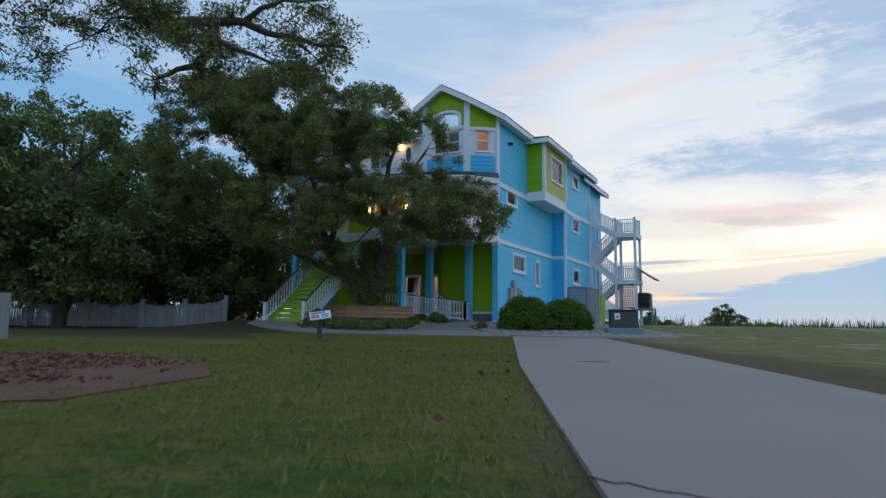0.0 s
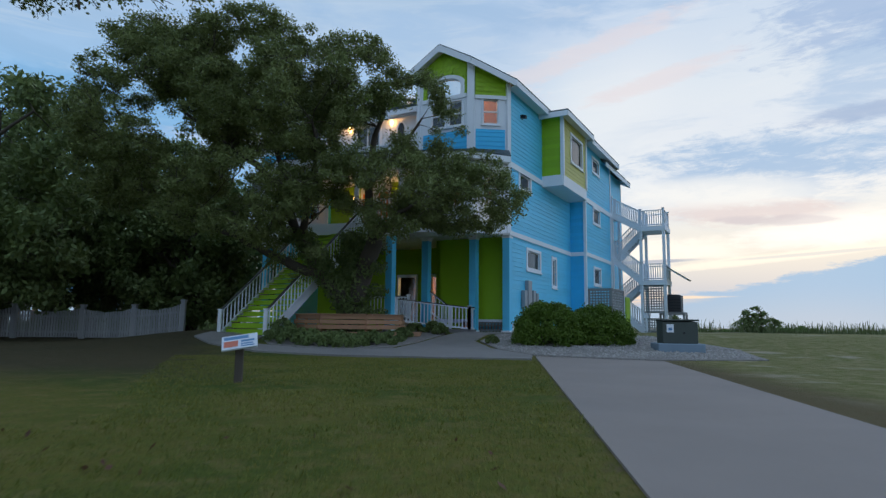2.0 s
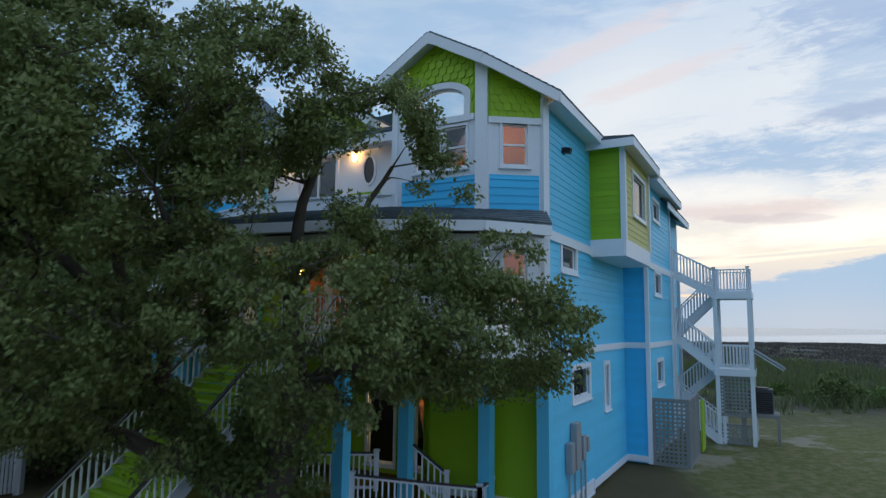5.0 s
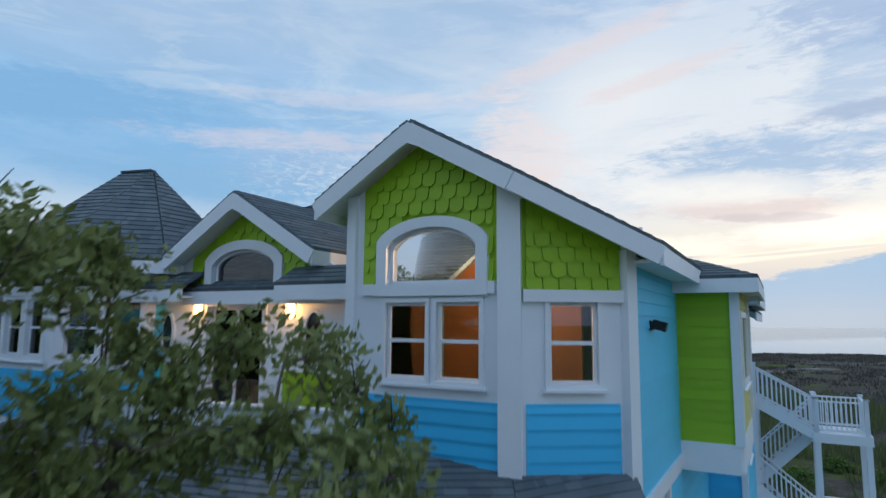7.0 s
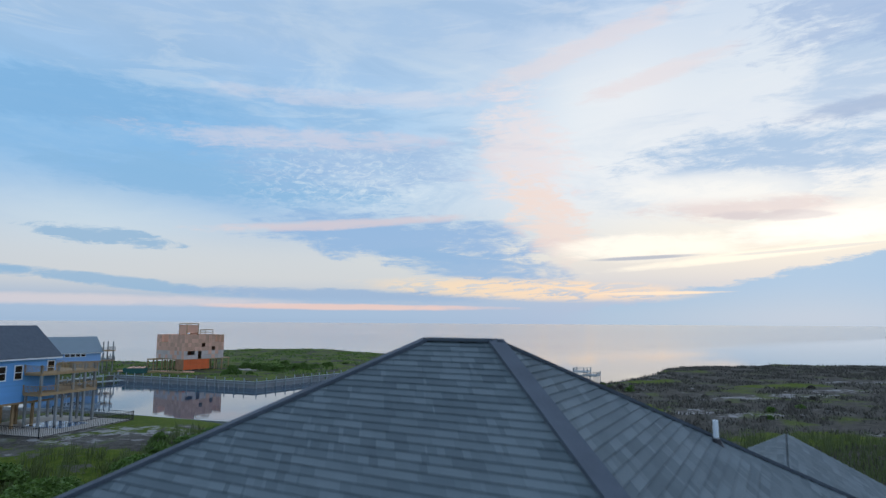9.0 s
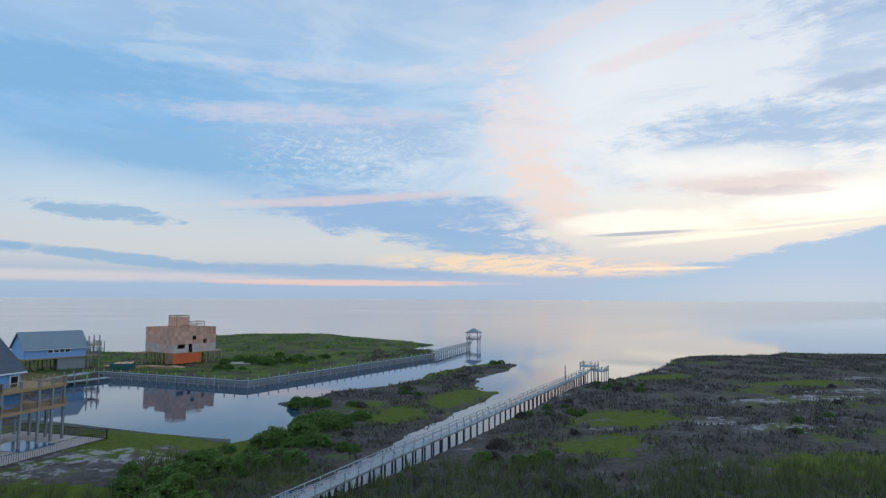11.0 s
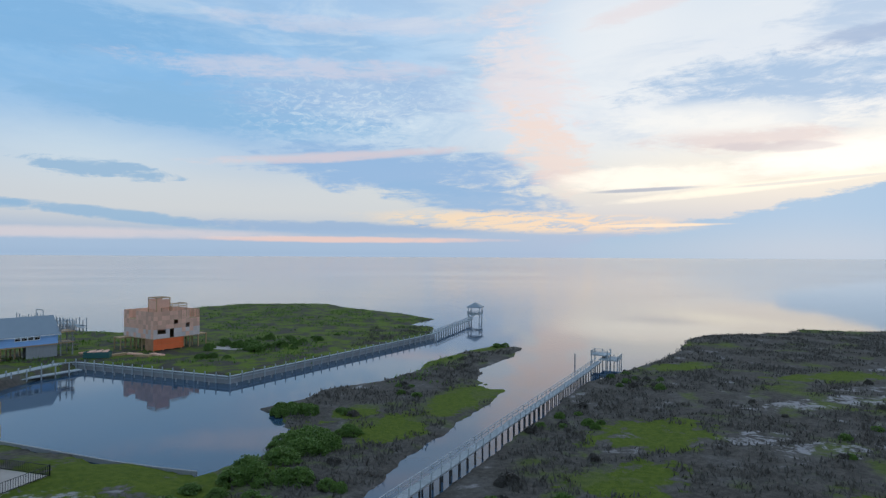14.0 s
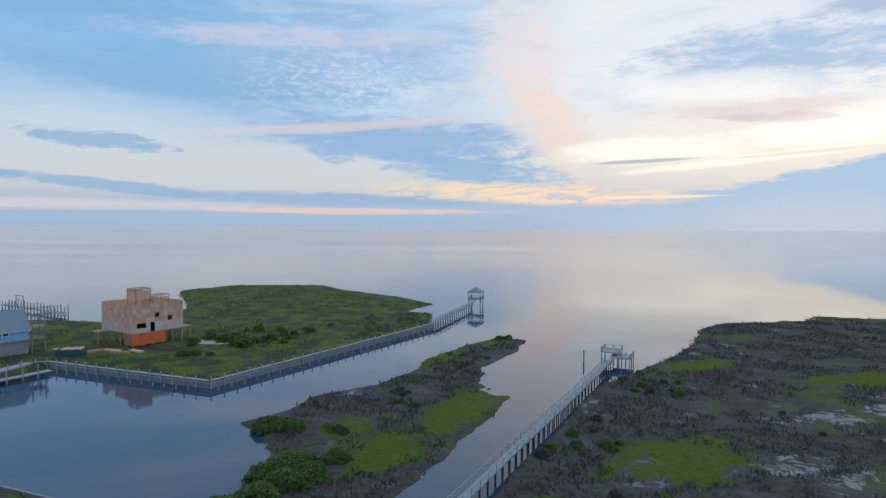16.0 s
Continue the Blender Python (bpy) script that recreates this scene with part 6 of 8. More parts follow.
# the great oak in the ring bench; its crown hangs over the lawn and the porch
tree("old live oak with ivy on its trunk inside a ring bench", ([OB, (-3.1, 26.8, 2.2), (-2.7, 26.6, 3.4), (-2.4, 26.4, 4.4)], 0.42, 0.30),
     [([(-3.2, 26.8, 1.8), (-4.2, 26.4, 3.0), (-5.0, 26.0, 4.3), (-5.6, 25.6, 6.0), (-6.0, 25.2, 8.0)], 0.30, 0.07),
      ([(-4.2, 26.4, 3.0), (-5.6, 26.2, 3.5), (-7.4, 26.2, 4.4), (-9.6, 26.0, 5.2)], 0.22, 0.05),
      ([(-2.4, 26.4, 4.4), (-1.4, 26.0, 5.2), (0.0, 25.6, 5.6), (1.6, 25.4, 5.8)], 0.18, 0.04),
      ([(-2.4, 26.4, 4.4), (-2.6, 26.0, 6.2), (-2.4, 25.8, 8.0), (-2.0, 25.6, 9.6)], 0.2, 0.05),
      ([(-2.6, 26.0, 6.2), (-1.4, 25.8, 7.4), (-0.7, 26.0, 8.8)], 0.11, 0.04),
      ([(-5.0, 26.0, 4.3), (-4.4, 24.8, 6.0), (-4.2, 23.6, 7.8)], 0.15, 0.04),
      ([(-5.6, 25.6, 6.0), (-7.4, 25.0, 7.4), (-8.8, 24.6, 8.4)], 0.14, 0.04),
      ([(-2.4, 26.4, 4.4), (-1.4, 24.6, 5.0), (-0.6, 23.4, 5.2)], 0.12, 0.03)],
     [((-6.6, 24.9, 9.4), (3.6, 2.9, 2.7)), ((-10.0, 25.4, 8.4), (3.3, 3.0, 3.6)), ((-3.2, 25.3, 9.9), (2.2, 2.2, 1.4)), ((-1.2, 25.4, 9.2), (1.6, 1.6, 1.2)), ((0.6, 25.3, 5.7), (2.5, 2.0, 1.3)), ((-2.0, 23.8, 5.6), (2.4, 1.8, 1.5)),
      ((-4.6, 23.4, 8.4), (2.2, 1.7, 1.9)), ((-6.6, 23.4, 5.4), (2.6, 1.6, 1.5)), ((-4.4, 24.6, 4.6), (2.0, 1.4, 1.3)), ((-5.2, 26.2, 3.6), (1.0, 0.7, 1.0)), ((-0.6, 25.6, 8.1), (1.4, 1.5, 1.3)), ((1.4, 25.2, 6.6), (1.5, 1.3, 0.8)), ((-4.4, 24.6, 6.5), (1.7, 1.2, 1.0))],
     2000, 170, 0.056, OAKLEAF, 11, r_clump=(0.24, 0.50), keep=lambda p: p.x < -1.8 or p.z < 10.3 - 1.2 * max(0.0, p.x + 0.4))
# ivy on the trunk
rsi = np.random.RandomState(5)
ic = [(-3.15 + 0.35 * math.cos(a), 26.85 + 0.35 * math.sin(a), z) for z in np.arange(0.9, 4.6, 0.2) for a in np.arange(0, 6.3, 0.9)]
ic += [(-3.2 - 1.9 * q + 0.3 * math.cos(a), 26.8 - 0.8 * q + 0.3 * math.sin(a), 1.7 + 2.8 * q) for q in np.arange(0, 1, 0.07) for a in np.arange(0, 6.3, 1.2)]
ic += [(-2.9 + 0.8 * math.cos(a * 2.4), 26.7 + 0.5 * math.sin(a), 1.6 + 0.32 * a) for a in np.arange(0, 8, 0.25)]
v, f = leaf_cloud(ic, [0.34] * len(ic), 60, 0.085, rsi)
tagged(new("ivy", fast_mesh("ivy", v, f, DARKLEAF)), "dark ivy climbing the oak's trunk", "ivy", kind="stuff")
# the near oak whose boughs hang into the top of the view at first
tree("live oak with long low boughs over the lawn", ([(-14.5, 12.5, 0.4), (-14.0, 12.6, 2.5), (-13.0, 12.8, 4.6)], 0.5, 0.36),
     [([(-13.0, 12.8, 4.6), (-11.6, 12.9, 8.2), (-9.6, 13.0, 9.6), (-8.05, 13.0, 8.9), (-7.1, 13.1, 8.0), (-6.3, 13.2, 8.25), (-5.0, 13.3, 8.3), (-3.8, 13.4, 8.0), (-2.4, 13.4, 7.7)], 0.30, 0.035),
      ([(-5.7, 13.2, 8.25), (-5.75, 13.1, 7.5), (-6.05, 13.0, 7.0), (-6.9, 13.0, 6.7), (-6.9, 12.9, 6.1)], 0.12, 0.03), ([(-6.05, 13.0, 7.0), (-5.6, 12.9, 6.5), (-5.4, 12.9, 5.9)], 0.06, 0.02),
      ([(-6.3, 13.2, 8.25), (-5.4, 13.0, 7.6), (-4.4, 13.0, 7.2), (-3.4, 13.0, 6.9)], 0.08, 0.02), ([(-3.8, 13.4, 8.0), (-3.0, 13.2, 7.2)], 0.05, 0.02), ([(-5.0, 13.3, 8.3), (-4.0, 13.1, 8.8), (-2.6, 13.1, 9.0)], 0.08, 0.03),
      ([(-13.0, 12.8, 4.6), (-13.4, 12.0, 8.0), (-12.6, 11.6, 10.5)], 0.25, 0.08)],
     [((-4.2, 13.2, 7.8), (2.2, 1.4, 1.0)), ((-6.3, 13.0, 7.0), (1.3, 1.0, 1.0)), ((-4.6, 13.0, 6.9), (1.5, 1.0, 0.7)), ((-8.4, 13.0, 8.7), (2.2, 1.6, 0.6)), ((-7.7, 13.0, 8.0), (1.5, 1.2, 0.8)), ((-10.4, 13.0, 7.4), (0.8, 1.0, 0.9)), ((-12.8, 12, 10), (1.3, 1.3, 0.8))],
     580, 46, 0.050, OAKLEAF, 23, r_clump=(0.2, 0.42), hang=0.5)
# dark wood behind the fence
rt = random.Random(31)
for k, (x, y, h, w) in enumerate(((-15.5, 38.5, 11.5, 4.2), (-20.5, 36.5, 13.0, 4.6), (-26, 37.5, 15.8, 5.2), (-31.5, 35, 15.4, 5.2), (-14.0, 44, 10.5, 3.8), (-22.5, 44, 14, 5), (-36, 41, 15, 5.2), (-19.0, 29.5, 11.5, 4.2), (-24.5, 27.5, 12.5, 4.6), (-12.6, 35.5, 8.0, 3.0), (-29, 45, 15, 5))):
    z = ground_z(x, y)
    tree("dark dense live oak behind the picket fence", ([(x, y, z - 0.1), (x + 0.3, y, z + 1.6), (x + 0.1, y - 0.2, z + 3.0)], 0.34, 0.24),
         [([(x + 0.1, y - 0.2, z + 3.0), (x + rt.uniform(-2, 2), y - 1, z + h * 0.55), (x + rt.uniform(-3, 3), y - 1.4, z + h * 0.8)], 0.2, 0.05) for _ in range(4)],
         [((x, y, z + h * 0.62), (w, w * 0.8, h * 0.36)), ((x - w * 0.5, y - 0.8, z + h * 0.42), (w * 0.7, w * 0.6, h * 0.26)), ((x + w * 0.5, y - 0.8, z + h * 0.40), (w * 0.7, w * 0.6, h * 0.24)), ((x, y - 0.5, z + h * 0.24), (w, w * 0.6, h * 0.16))],
         260, 110, 0.16, DARKLEAF, 40 + k, r_clump=(0.5, 1.0))


def shrub(name, label, x, y, rx, ry, h, per, size, leaf, seed, lobes=9, category="shrub", group=""):
    """A dense bush: twigs from the ground and an uneven skin of small leaves."""
    rng, rs = random.Random(seed), np.random.RandomState(seed)
    z = ground_z(x, y)
    ob = thing(name, label, category, group=group)
    cs, rr = [], []
    for k in range(lobes * 14):
        a, e = rng.uniform(0, math.tau), rng.uniform(0.02, 1.0)
        q = math.sqrt(1 - e * e * 0.96)
        w = 1 + 0.16 * noise.noise((math.cos(a) * 1.4 + seed, math.sin(a) * 1.4, e * 2))
        cs.append((x + rx * 0.86 * q * math.cos(a) * w, y + ry * 0.86 * q * math.sin(a) * w, z + h * 0.86 * e * w + 0.05))
        rr.append(rng.uniform(0.14, 0.24) * max(rx, h))
    v, f = leaf_cloud(cs, rr, per, size, rs, 0.9)
    cr = new("foliage", fast_mesh("foliage", v, f, leaf))
    cr.parent = ob
    verts, faces = [], []
    for c in cs[::5]:
        tube(bend((x + rng.uniform(-.2, .2), y + rng.uniform(-.2, .2), z - 0.05), c, rng, 0.12, 4), 0.02, 0.006, 4, verts, faces)
    tw = new("stem", pydata("stem", verts, faces, BARK))
    tw.parent = ob
    return ob


shrub("round_shrub", "clipped bright green shrub on the gravel bed", 3.55, 24.0, 1.15, 1.0, 1.35, 190, 0.05, SHRUBLEAF, 61, 12)
shrub("round_shrub", "clipped bright green shrub on the gravel bed", 5.15, 24.4, 1.25, 1.0, 1.2, 190, 0.05, SHRUBLEAF, 62, 12)
for k, (x, y, r, h) in enumerate(((1.75, 23.9, 0.22, 0.22), (-0.9, 27.4, 0.4, 0.4), (-0.2, 27.9, 0.45, 0.45), (0.1, 26.9, 0.3, 0.34), (-5.3, 25.2, 0.6, 0.6), (-5.0, 24.2, 0.7, 0.42), (-4.3, 23.4, 0.7, 0.38), (-3.5, 22.9, 0.6, 0.32), (-2.7, 22.8, 0.65, 0.30), (-3.3, 23.8, 0.7, 0.32), (-1.9, 23.2, 0.6, 0.30), (-2.2, 24.1, 0.6, 0.30), (-1.5, 24.2, 0.5, 0.30), (-4.2, 24.2, 0.6, 0.35), (-1.2, 25.4, 0.4, 0.3))):
    shrub("low_plant", "low leafy plant in the gravel bed", x, y, r, r, h, 60, 0.05, DARKLEAF, 70 + k, 3, "plant")
# far dark bush in the field and the line of scrub behind it
for k, (x, y, q) in enumerate(((25.6, 54, 1.0), (18.6, 52, 0.62))):
    z = ground_z(x, y)
    tree("dark ragged cedar bush in the field", ([(x, y, z - 0.1), (x + 0.1, y, z + 0.5 * q), (x, y, z + 1.4 * q)], 0.10, 0.05), [([(x, y, z + 0.3 * q), (x + d * q, y, z + 0.9 * q)], 0.05, 0.02) for d in (-1.2, 0.9, 1.5)],
         [((x, y, z + 1.3 * q), (0.9 * q, 0.8 * q, 1.0 * q)), ((x + 1.0 * q, y, z + 0.8 * q), (0.9 * q, 0.7 * q, 0.65 * q)), ((x - 1.0 * q, y, z + 0.75 * q), (0.9 * q, 0.7 * q, 0.6 * q))], 90, 60, 0.10, DARKLEAF, 81 + k, "bush", "field_bush", (0.2, 0.42))

# ---- things on the lawn ----
bench = thing("ring_bench", "brown wooden octagonal bench with slatted back round the oak", "bench")
BC = Vector((-3.2, 26.9))
bz = 0.50
for k in range(8):
    a0, a1 = radians(22.5 + 45 * k), radians(67.5 + 45 * k)
    P = lambda r, a, z: (BC.x + r * math.cos(a), BC.y + r * math.sin(a), z)
    for j, r in enumerate((2.72, 2.56, 2.40, 2.24)):
        b = bmesh.new()
        bar(b, P(r, a0, bz + 0.46), P(r, a1, bz + 0.46), 0.135, 0.04)
        part("seat_slat", b, DECK, bench)
    b = bmesh.new()
    bar(b, P(2.77, a0, bz + 0.40), P(2.77, a1, bz + 0.40), 0.04, 0.12)
    part("seat_apron", b, DECK, bench)
    for j, (r, z) in enumerate(((2.13, 0.64), (2.07, 0.81), (2.01, 0.98))):
        b = bmesh.new()
        bar(b, P(r, a0, bz + z), P(r, a1, bz + z), 0.03, 0.14)
        part("back_slat", b, DECK, bench)
    b = bmesh.new()
    bar(b, P(2.0, a0, bz + 1.07), P(2.0, a1, bz + 1.07), 0.16, 0.035)
    part("back_cap", b, DECK, bench)
    b = bmesh.new()
    bar(b, P(2.5, a0, bz - 0.15), P(2.5, a0, bz + 0.44), 0.09, 0.09)
    bar(b, P(2.07, a0, bz - 0.15), P(1.97, a0, bz + 1.05), 0.09, 0.06)
    part("leg", b, DECK, bench)
sign = thing("lawn_sign", "small tilted information sign on a dark wooden post", "sign", pose(-2.72, 12.9, 0.38, 0, 0, 12))
b = bmesh.new()
box(b, -0.055, 0.055, -0.055, 0.055, -0.2, 0.56)
part("post", b, BARK, sign, "dark weathered post", bevel=0.008)
tilt = pose(0, -0.05, 0.60, 40, -9, 0)
b = bmesh.new()
box(b, -0.24, 0.24, -0.14, 0.14, -0.015, 0.015, tilt)
face = part("panel", b, SIGNW, sign, "pale printed panel", bevel=0.004)
for x0, x1, y0, y1, mt in ((-0.21, 0.12, 0.05, 0.11, SIGNI), (-0.21, -0.02, -0.10, 0.02, SIGNR), (0.02, 0.2, -0.02, 0.02, SIGNI), (0.02, 0.18, -0.07, -0.045, SIGNI), (0.02, 0.2, -0.11, -0.09, SIGNI)):
    b = bmesh.new()
    box(b, x0, x1, y0, y1, 0.015, 0.018, tilt)
    part("printed_bar", b, mt, face)
tf = thing("transformer", "dark green pad-mounted transformer cabinet on a blue-grey plinth", "transformer", pose(7.15, 22.6, ground_z(7.15, 22.6), 0, 0, -8))
b = bmesh.new()
box(b, -0.66, 0.66, -0.55, 0.55, -0.1, 0.24)
part("plinth", b, PADM, tf, bevel=0.02)
b = bmesh.new()
vs = box(b, -0.5, 0.5, -0.42, 0.42, 0.24, 0.92)
for q in vs[4:6]:
    q.co.z -= 0.05
part("cabinet", b, GREENBOX, tf, bevel=0.015)
b = bmesh.new()
box(b, -0.53, 0.53, -0.455, 0.45, 0.90, 0.945)
part("lid", b, GREENBOX, tf, bevel=0.012)
b = bmesh.new()
box(b, -0.38, -0.18, -0.426, -0.42, 0.56, 0.80)
lb = part("warning_label", b, WHITE, tf, "white warning sticker")
b = bmesh.new()
box(b, -0.33, -0.23, -0.429, -0.426, 0.62, 0.70)
part("printed_bar", b, SIGNI, lb)
b = bmesh.new()
rod(b, (0.1, -0.43, 0.55), (0.1, -0.47, 0.55), 0.03)
part("lock", b, DARK, tf)
# drain stain in the drive
b = bmesh.new()
prism(b, [(1.66 + 0.13 * math.cos(a) * (1 + 0.35 * math.sin(3 * a)), 5.1 + 0.06 * math.sin(a) * (1 + 0.3 * math.cos(5 * a))) for a in np.arange(0, 6.2, 0.3)], ground_z(1.66, 5.1) - 0.02, ground_z(1.66, 5.1) + 0.0235)
solo("drive_patch", b, BARK, "dark dried leaf and soil patch on the concrete", "dirt")
crack = [(0.43, 0.22), (0.47, 0.16), (0.50, 0.17), (0.55, 0.10), (0.60, 0.08), (0.68, 0.0), (0.80, -0.05), (0.95, -0.16), (1.2, -0.2), (1.6, -0.4), (2.2, -0.5)]
b = bmesh.new()
for (xa, ya), (xb, yb) in zip(crack, crack[1:]):
    bar(b, (xa, ya, ground_z(xa, ya) + 0.0205), (xb, yb, ground_z(xb, yb) + 0.0205), 0.007, 0.004)
solo("drive_crack", b, DARK, "fine dark crack across the concrete drive", "crack")
# picket fence
fence = thing("picket_fence", "weathered grey picket fence with scalloped bays and posts", "fence")
FX = [(-11.8, 32.6), (-14.0, 32.5), (-16.3, 32.4), (-19.2, 32.1), (-22.1, 31.7), (-25.0, 31.2), (-28, 30.6), (-31, 30.0)]
for k, (x, y) in enumerate(FX):
    z = ground_z(x, y)
    b = bmesh.new()
    box(b, x - 0.09, x + 0.09, y - 0.09, y + 0.09, z - 0.2, z + 1.5)
    box(b, x - 0.12, x + 0.12, y - 0.12, y + 0.12, z + 1.5, z + 1.56)
    part("post", b, FENCEW, fence)
    if k + 1 == len(FX):
        break
    x1, y1 = FX[k + 1]
    for h in (0.3, 1.0):
        b = bmesh.new()
        bar(b, (x, y, z + h), (x1, y1, ground_z(x1, y1) + h), 0.04, 0.09)
        part("rail", b, FENCEW, fence)
    n = int(math.dist((x, y), (x1, y1)) / 0.115)
    for j in range(1, n):
        q = j / n
        px_, py_ = x + (x1 - x) * q, y + (y1 - y) * q - 0.04
        h = 1.38 - 0.16 * math.sin(q * math.pi) + 0.02 * math.sin(j * 7.3)
        b = bmesh.new()
        box(b, px_ - 0.045, px_ + 0.045, py_ - 0.012, py_ + 0.012, ground_z(px_, py_) + 0.06, ground_z(px_, py_) + h)
        part("picket", b, FENCEW, fence)
b = bmesh.new()
rod(b, (-8.45, 10.6, 0.2), (-8.45, 10.6, 1.3), 0.17, 0.16, 12)
solo("timber_post", b, GREYWOOD, "short round weathered timber post in the lawn", "post")


# ---- marsh, docks and the far shore ----
def along(pts, step):
    """Points and headings at even steps along a line of plan points."""
    out = []
    for a, c in zip(pts, pts[1:]):
        a, c = Vector(a), Vector(c)
        n = max(1, round((c - a).length / step))
        for k in range(n):
            out.append((a.lerp(c, k / n), (c - a).normalized()))
    return out


bulk = thing("bulkhead", "long grey timber bulkhead with capping boards and piles along the canal", "seawall")
BL = [(-92, 199.0), (-87.5, 201.0), (-45.2, 184.4), (-35, 201.0), (-1.5, 256.6)]
for a, c in zip(BL, BL[1:]):
    b = bmesh.new()
    bar(b, (*a, -0.9), (*c, -0.9), 0.22, 2.3)
    part("sheet_wall", b, GREYWOOD, bulk)
    b = bmesh.new()
    d = (Vector(c) - Vector(a)).normalized()
    bar(b, (a[0] - d.y * 1.0, a[1] + d.x * 1.0, -0.36), (c[0] - d.y * 1.0, c[1] + d.x * 1.0, -0.36), 1.8, 1.0)
    part("backfill", b, GROUND, bulk, "grassy fill behind the wall")
    b = bmesh.new()
    bar(b, (*a, 0.30), (*c, 0.30), 0.75, 0.10)
    part("cap", b, PALEWOOD, bulk)
    b = bmesh.new()
    d = (Vector(c) - Vector(a)).normalized()
    o = Vector((d.y, -d.x)) * 0.2
    bar(b, (a[0] + o.x, a[1] + o.y, -0.2), (c[0] + o.x, c[1] + o.y, -0.2), 0.16, 0.22)
    part("waler", b, PALEWOOD, bulk)
b = bmesh.new()
rod(b, (0, 0, W - 0.5), (0, 0, 1.15), 0.15, 0.14, 8)
PILE = mesh_of(b, "support_post", PALEWOOD)
for p, d in along(BL, 3.1):
    ob = new("support_post", PILE)
    ob.parent = bulk
    ob.location = (p.x + d.y * 0.45, p.y - d.x * 0.45, 0)
b = bmesh.new()
rod(b, (0, 0, W - 0.6), (0, 0, W + 0.75), 0.16, 0.15, 8)
FENDER = mesh_of(b, "fender_post", GREYWOOD)
for p, d in along(BL, 3.1):
    ob = new("fender_post", FENDER)
    ob.parent = bulk
    ob.location = (p.x + d.y * 2.6, p.y - d.x * 2.6, 0)
# near bank of the basin
bank = thing("basin_edge", "low timber edge along the grassy bank of the basin", "seawall")
BK = [(-90, 147.3), (-67, 143.3), (-54, 138.0), (-43, 133.6), (-36, 131.4), (-30.5, 129.9)]
for a, c in zip(BK, BK[1:]):
    b = bmesh.new()
    bar(b, (*a, -1.12), (*c, -1.12), 0.28, 0.9)
    part("edge_board", b, GREYWOOD, bank)
# pier with the raised gazebo
pier = thing("pier", "long narrow wooden pier with rail posts leading to the gazebo", "pier")
PR = [(-1.5, 257.2), (13.4, 301.5)]
b = bmesh.new()
bar(b, (*PR[0], 0.35), (*PR[1], 0.35), 1.5, 0.16)
part("deck", b, PALEWOOD, pier)
for e in (-0.75, 0.75):
    b = bmesh.new()
    d = (Vector(PR[1]) - Vector(PR[0])).normalized()
    bar(b, (PR[0][0] - d.y * e, PR[0][1] + d.x * e, 1.3), (PR[1][0] - d.y * e, PR[1][1] + d.x * e, 1.3), 0.08, 0.1)
    part("rail", b, PALEWOOD, pier)
    for p, d in along(PR, 2.6):
        ob = new("support_post", PILE)
        ob.parent = pier
        ob.location = (p.x - d.y * e, p.y + d.x * e, 0.25)
gaz = thing("gazebo", "open hip-roofed gazebo on tall piles over the water", "gazebo", pose(15.2, 306.5, 0, 0, 0, -18))
for x in (-2.3, 2.3):
    for y in (-2.3, 2.3):
        b = bmesh.new()
        rod(b, (x, y, W - 1), (x, y, 5.0), 0.19, 0.16, 8)
        part("post", b, PALEWOOD, gaz)
        b = bmesh.new()
        bar(b, (x, y, 2.0 if y < 0 else -0.8), (x, -y, -0.8 if y < 0 else 2.0), 0.09, 0.16)
        part("brace", b, GREYWOOD, gaz)
b = bmesh.new()
box(b, -2.7, 2.7, -2.7, 2.7, 1.9, 2.15)
part("floor", b, PALEWOOD, gaz)
for p, q in (((-2.6, -2.6), (2.6, -2.6)), ((2.6, -2.6), (2.6, 2.6)), ((2.6, 2.6), (-2.6, 2.6)), ((-2.6, 2.6), (-2.6, -2.6))):
    railing(gaz, (*p, 2.15), (*q, 2.15), 1.0, 0.35, PALEWOOD)
b = bmesh.new()
vs = [b.verts.new(p) for p in ((-3.1, -3.1, 5.0), (3.1, -3.1, 5.0), (3.1, 3.1, 5.0), (-3.1, 3.1, 5.0), (0, 0, 6.9), (-3.1, -3.1, 4.8), (3.1, -3.1, 4.8), (3.1, 3.1, 4.8), (-3.1, 3.1, 4.8))]
for k in range(4):
    b.faces.new((vs[k], vs[(k + 1) % 4], vs[4]))
    b.faces.new((vs[k], vs[5 + k], vs[5 + (k + 1) % 4], vs[(k + 1) % 4]))
b.faces.new(vs[5:9])
part("roof", b, GROOF, gaz)
b = bmesh.new()
for e in (-0.6, 0.6):
    bar(b, (e, -8.5, 0.4), (e, -2.6, 2.0), 0.08, 0.3)
for k in range(12):
    box(b, -0.6, 0.6, -8.4 + k * 0.49, -8.1 + k * 0.49, 0.5 + k * 0.135, 0.55 + k * 0.135)
part("stair_ramp", b, PALEWOOD, gaz)

# boardwalk through the marsh
walkw = thing("boardwalk", "weathered grey boardwalk with railings crossing the marsh to the sound", "boardwalk")
BW = [(-21.5, 82), (-10.2, 105.2), (-4.6, 116.6), (2.5, 130.0), (10.6, 146.0), (22.2, 168.2), (33.8, 190.6), (40.2, 203.5)]
PH = 0.62
BW = [(x - 0.2, y + 0.1) for x, y in BW]
b = bmesh.new()
box(b, -0.62, 0.62, -0.2, 0.2, -0.03, 0.03)
PLANK = mesh_of(b, "plank", PALEWOOD)
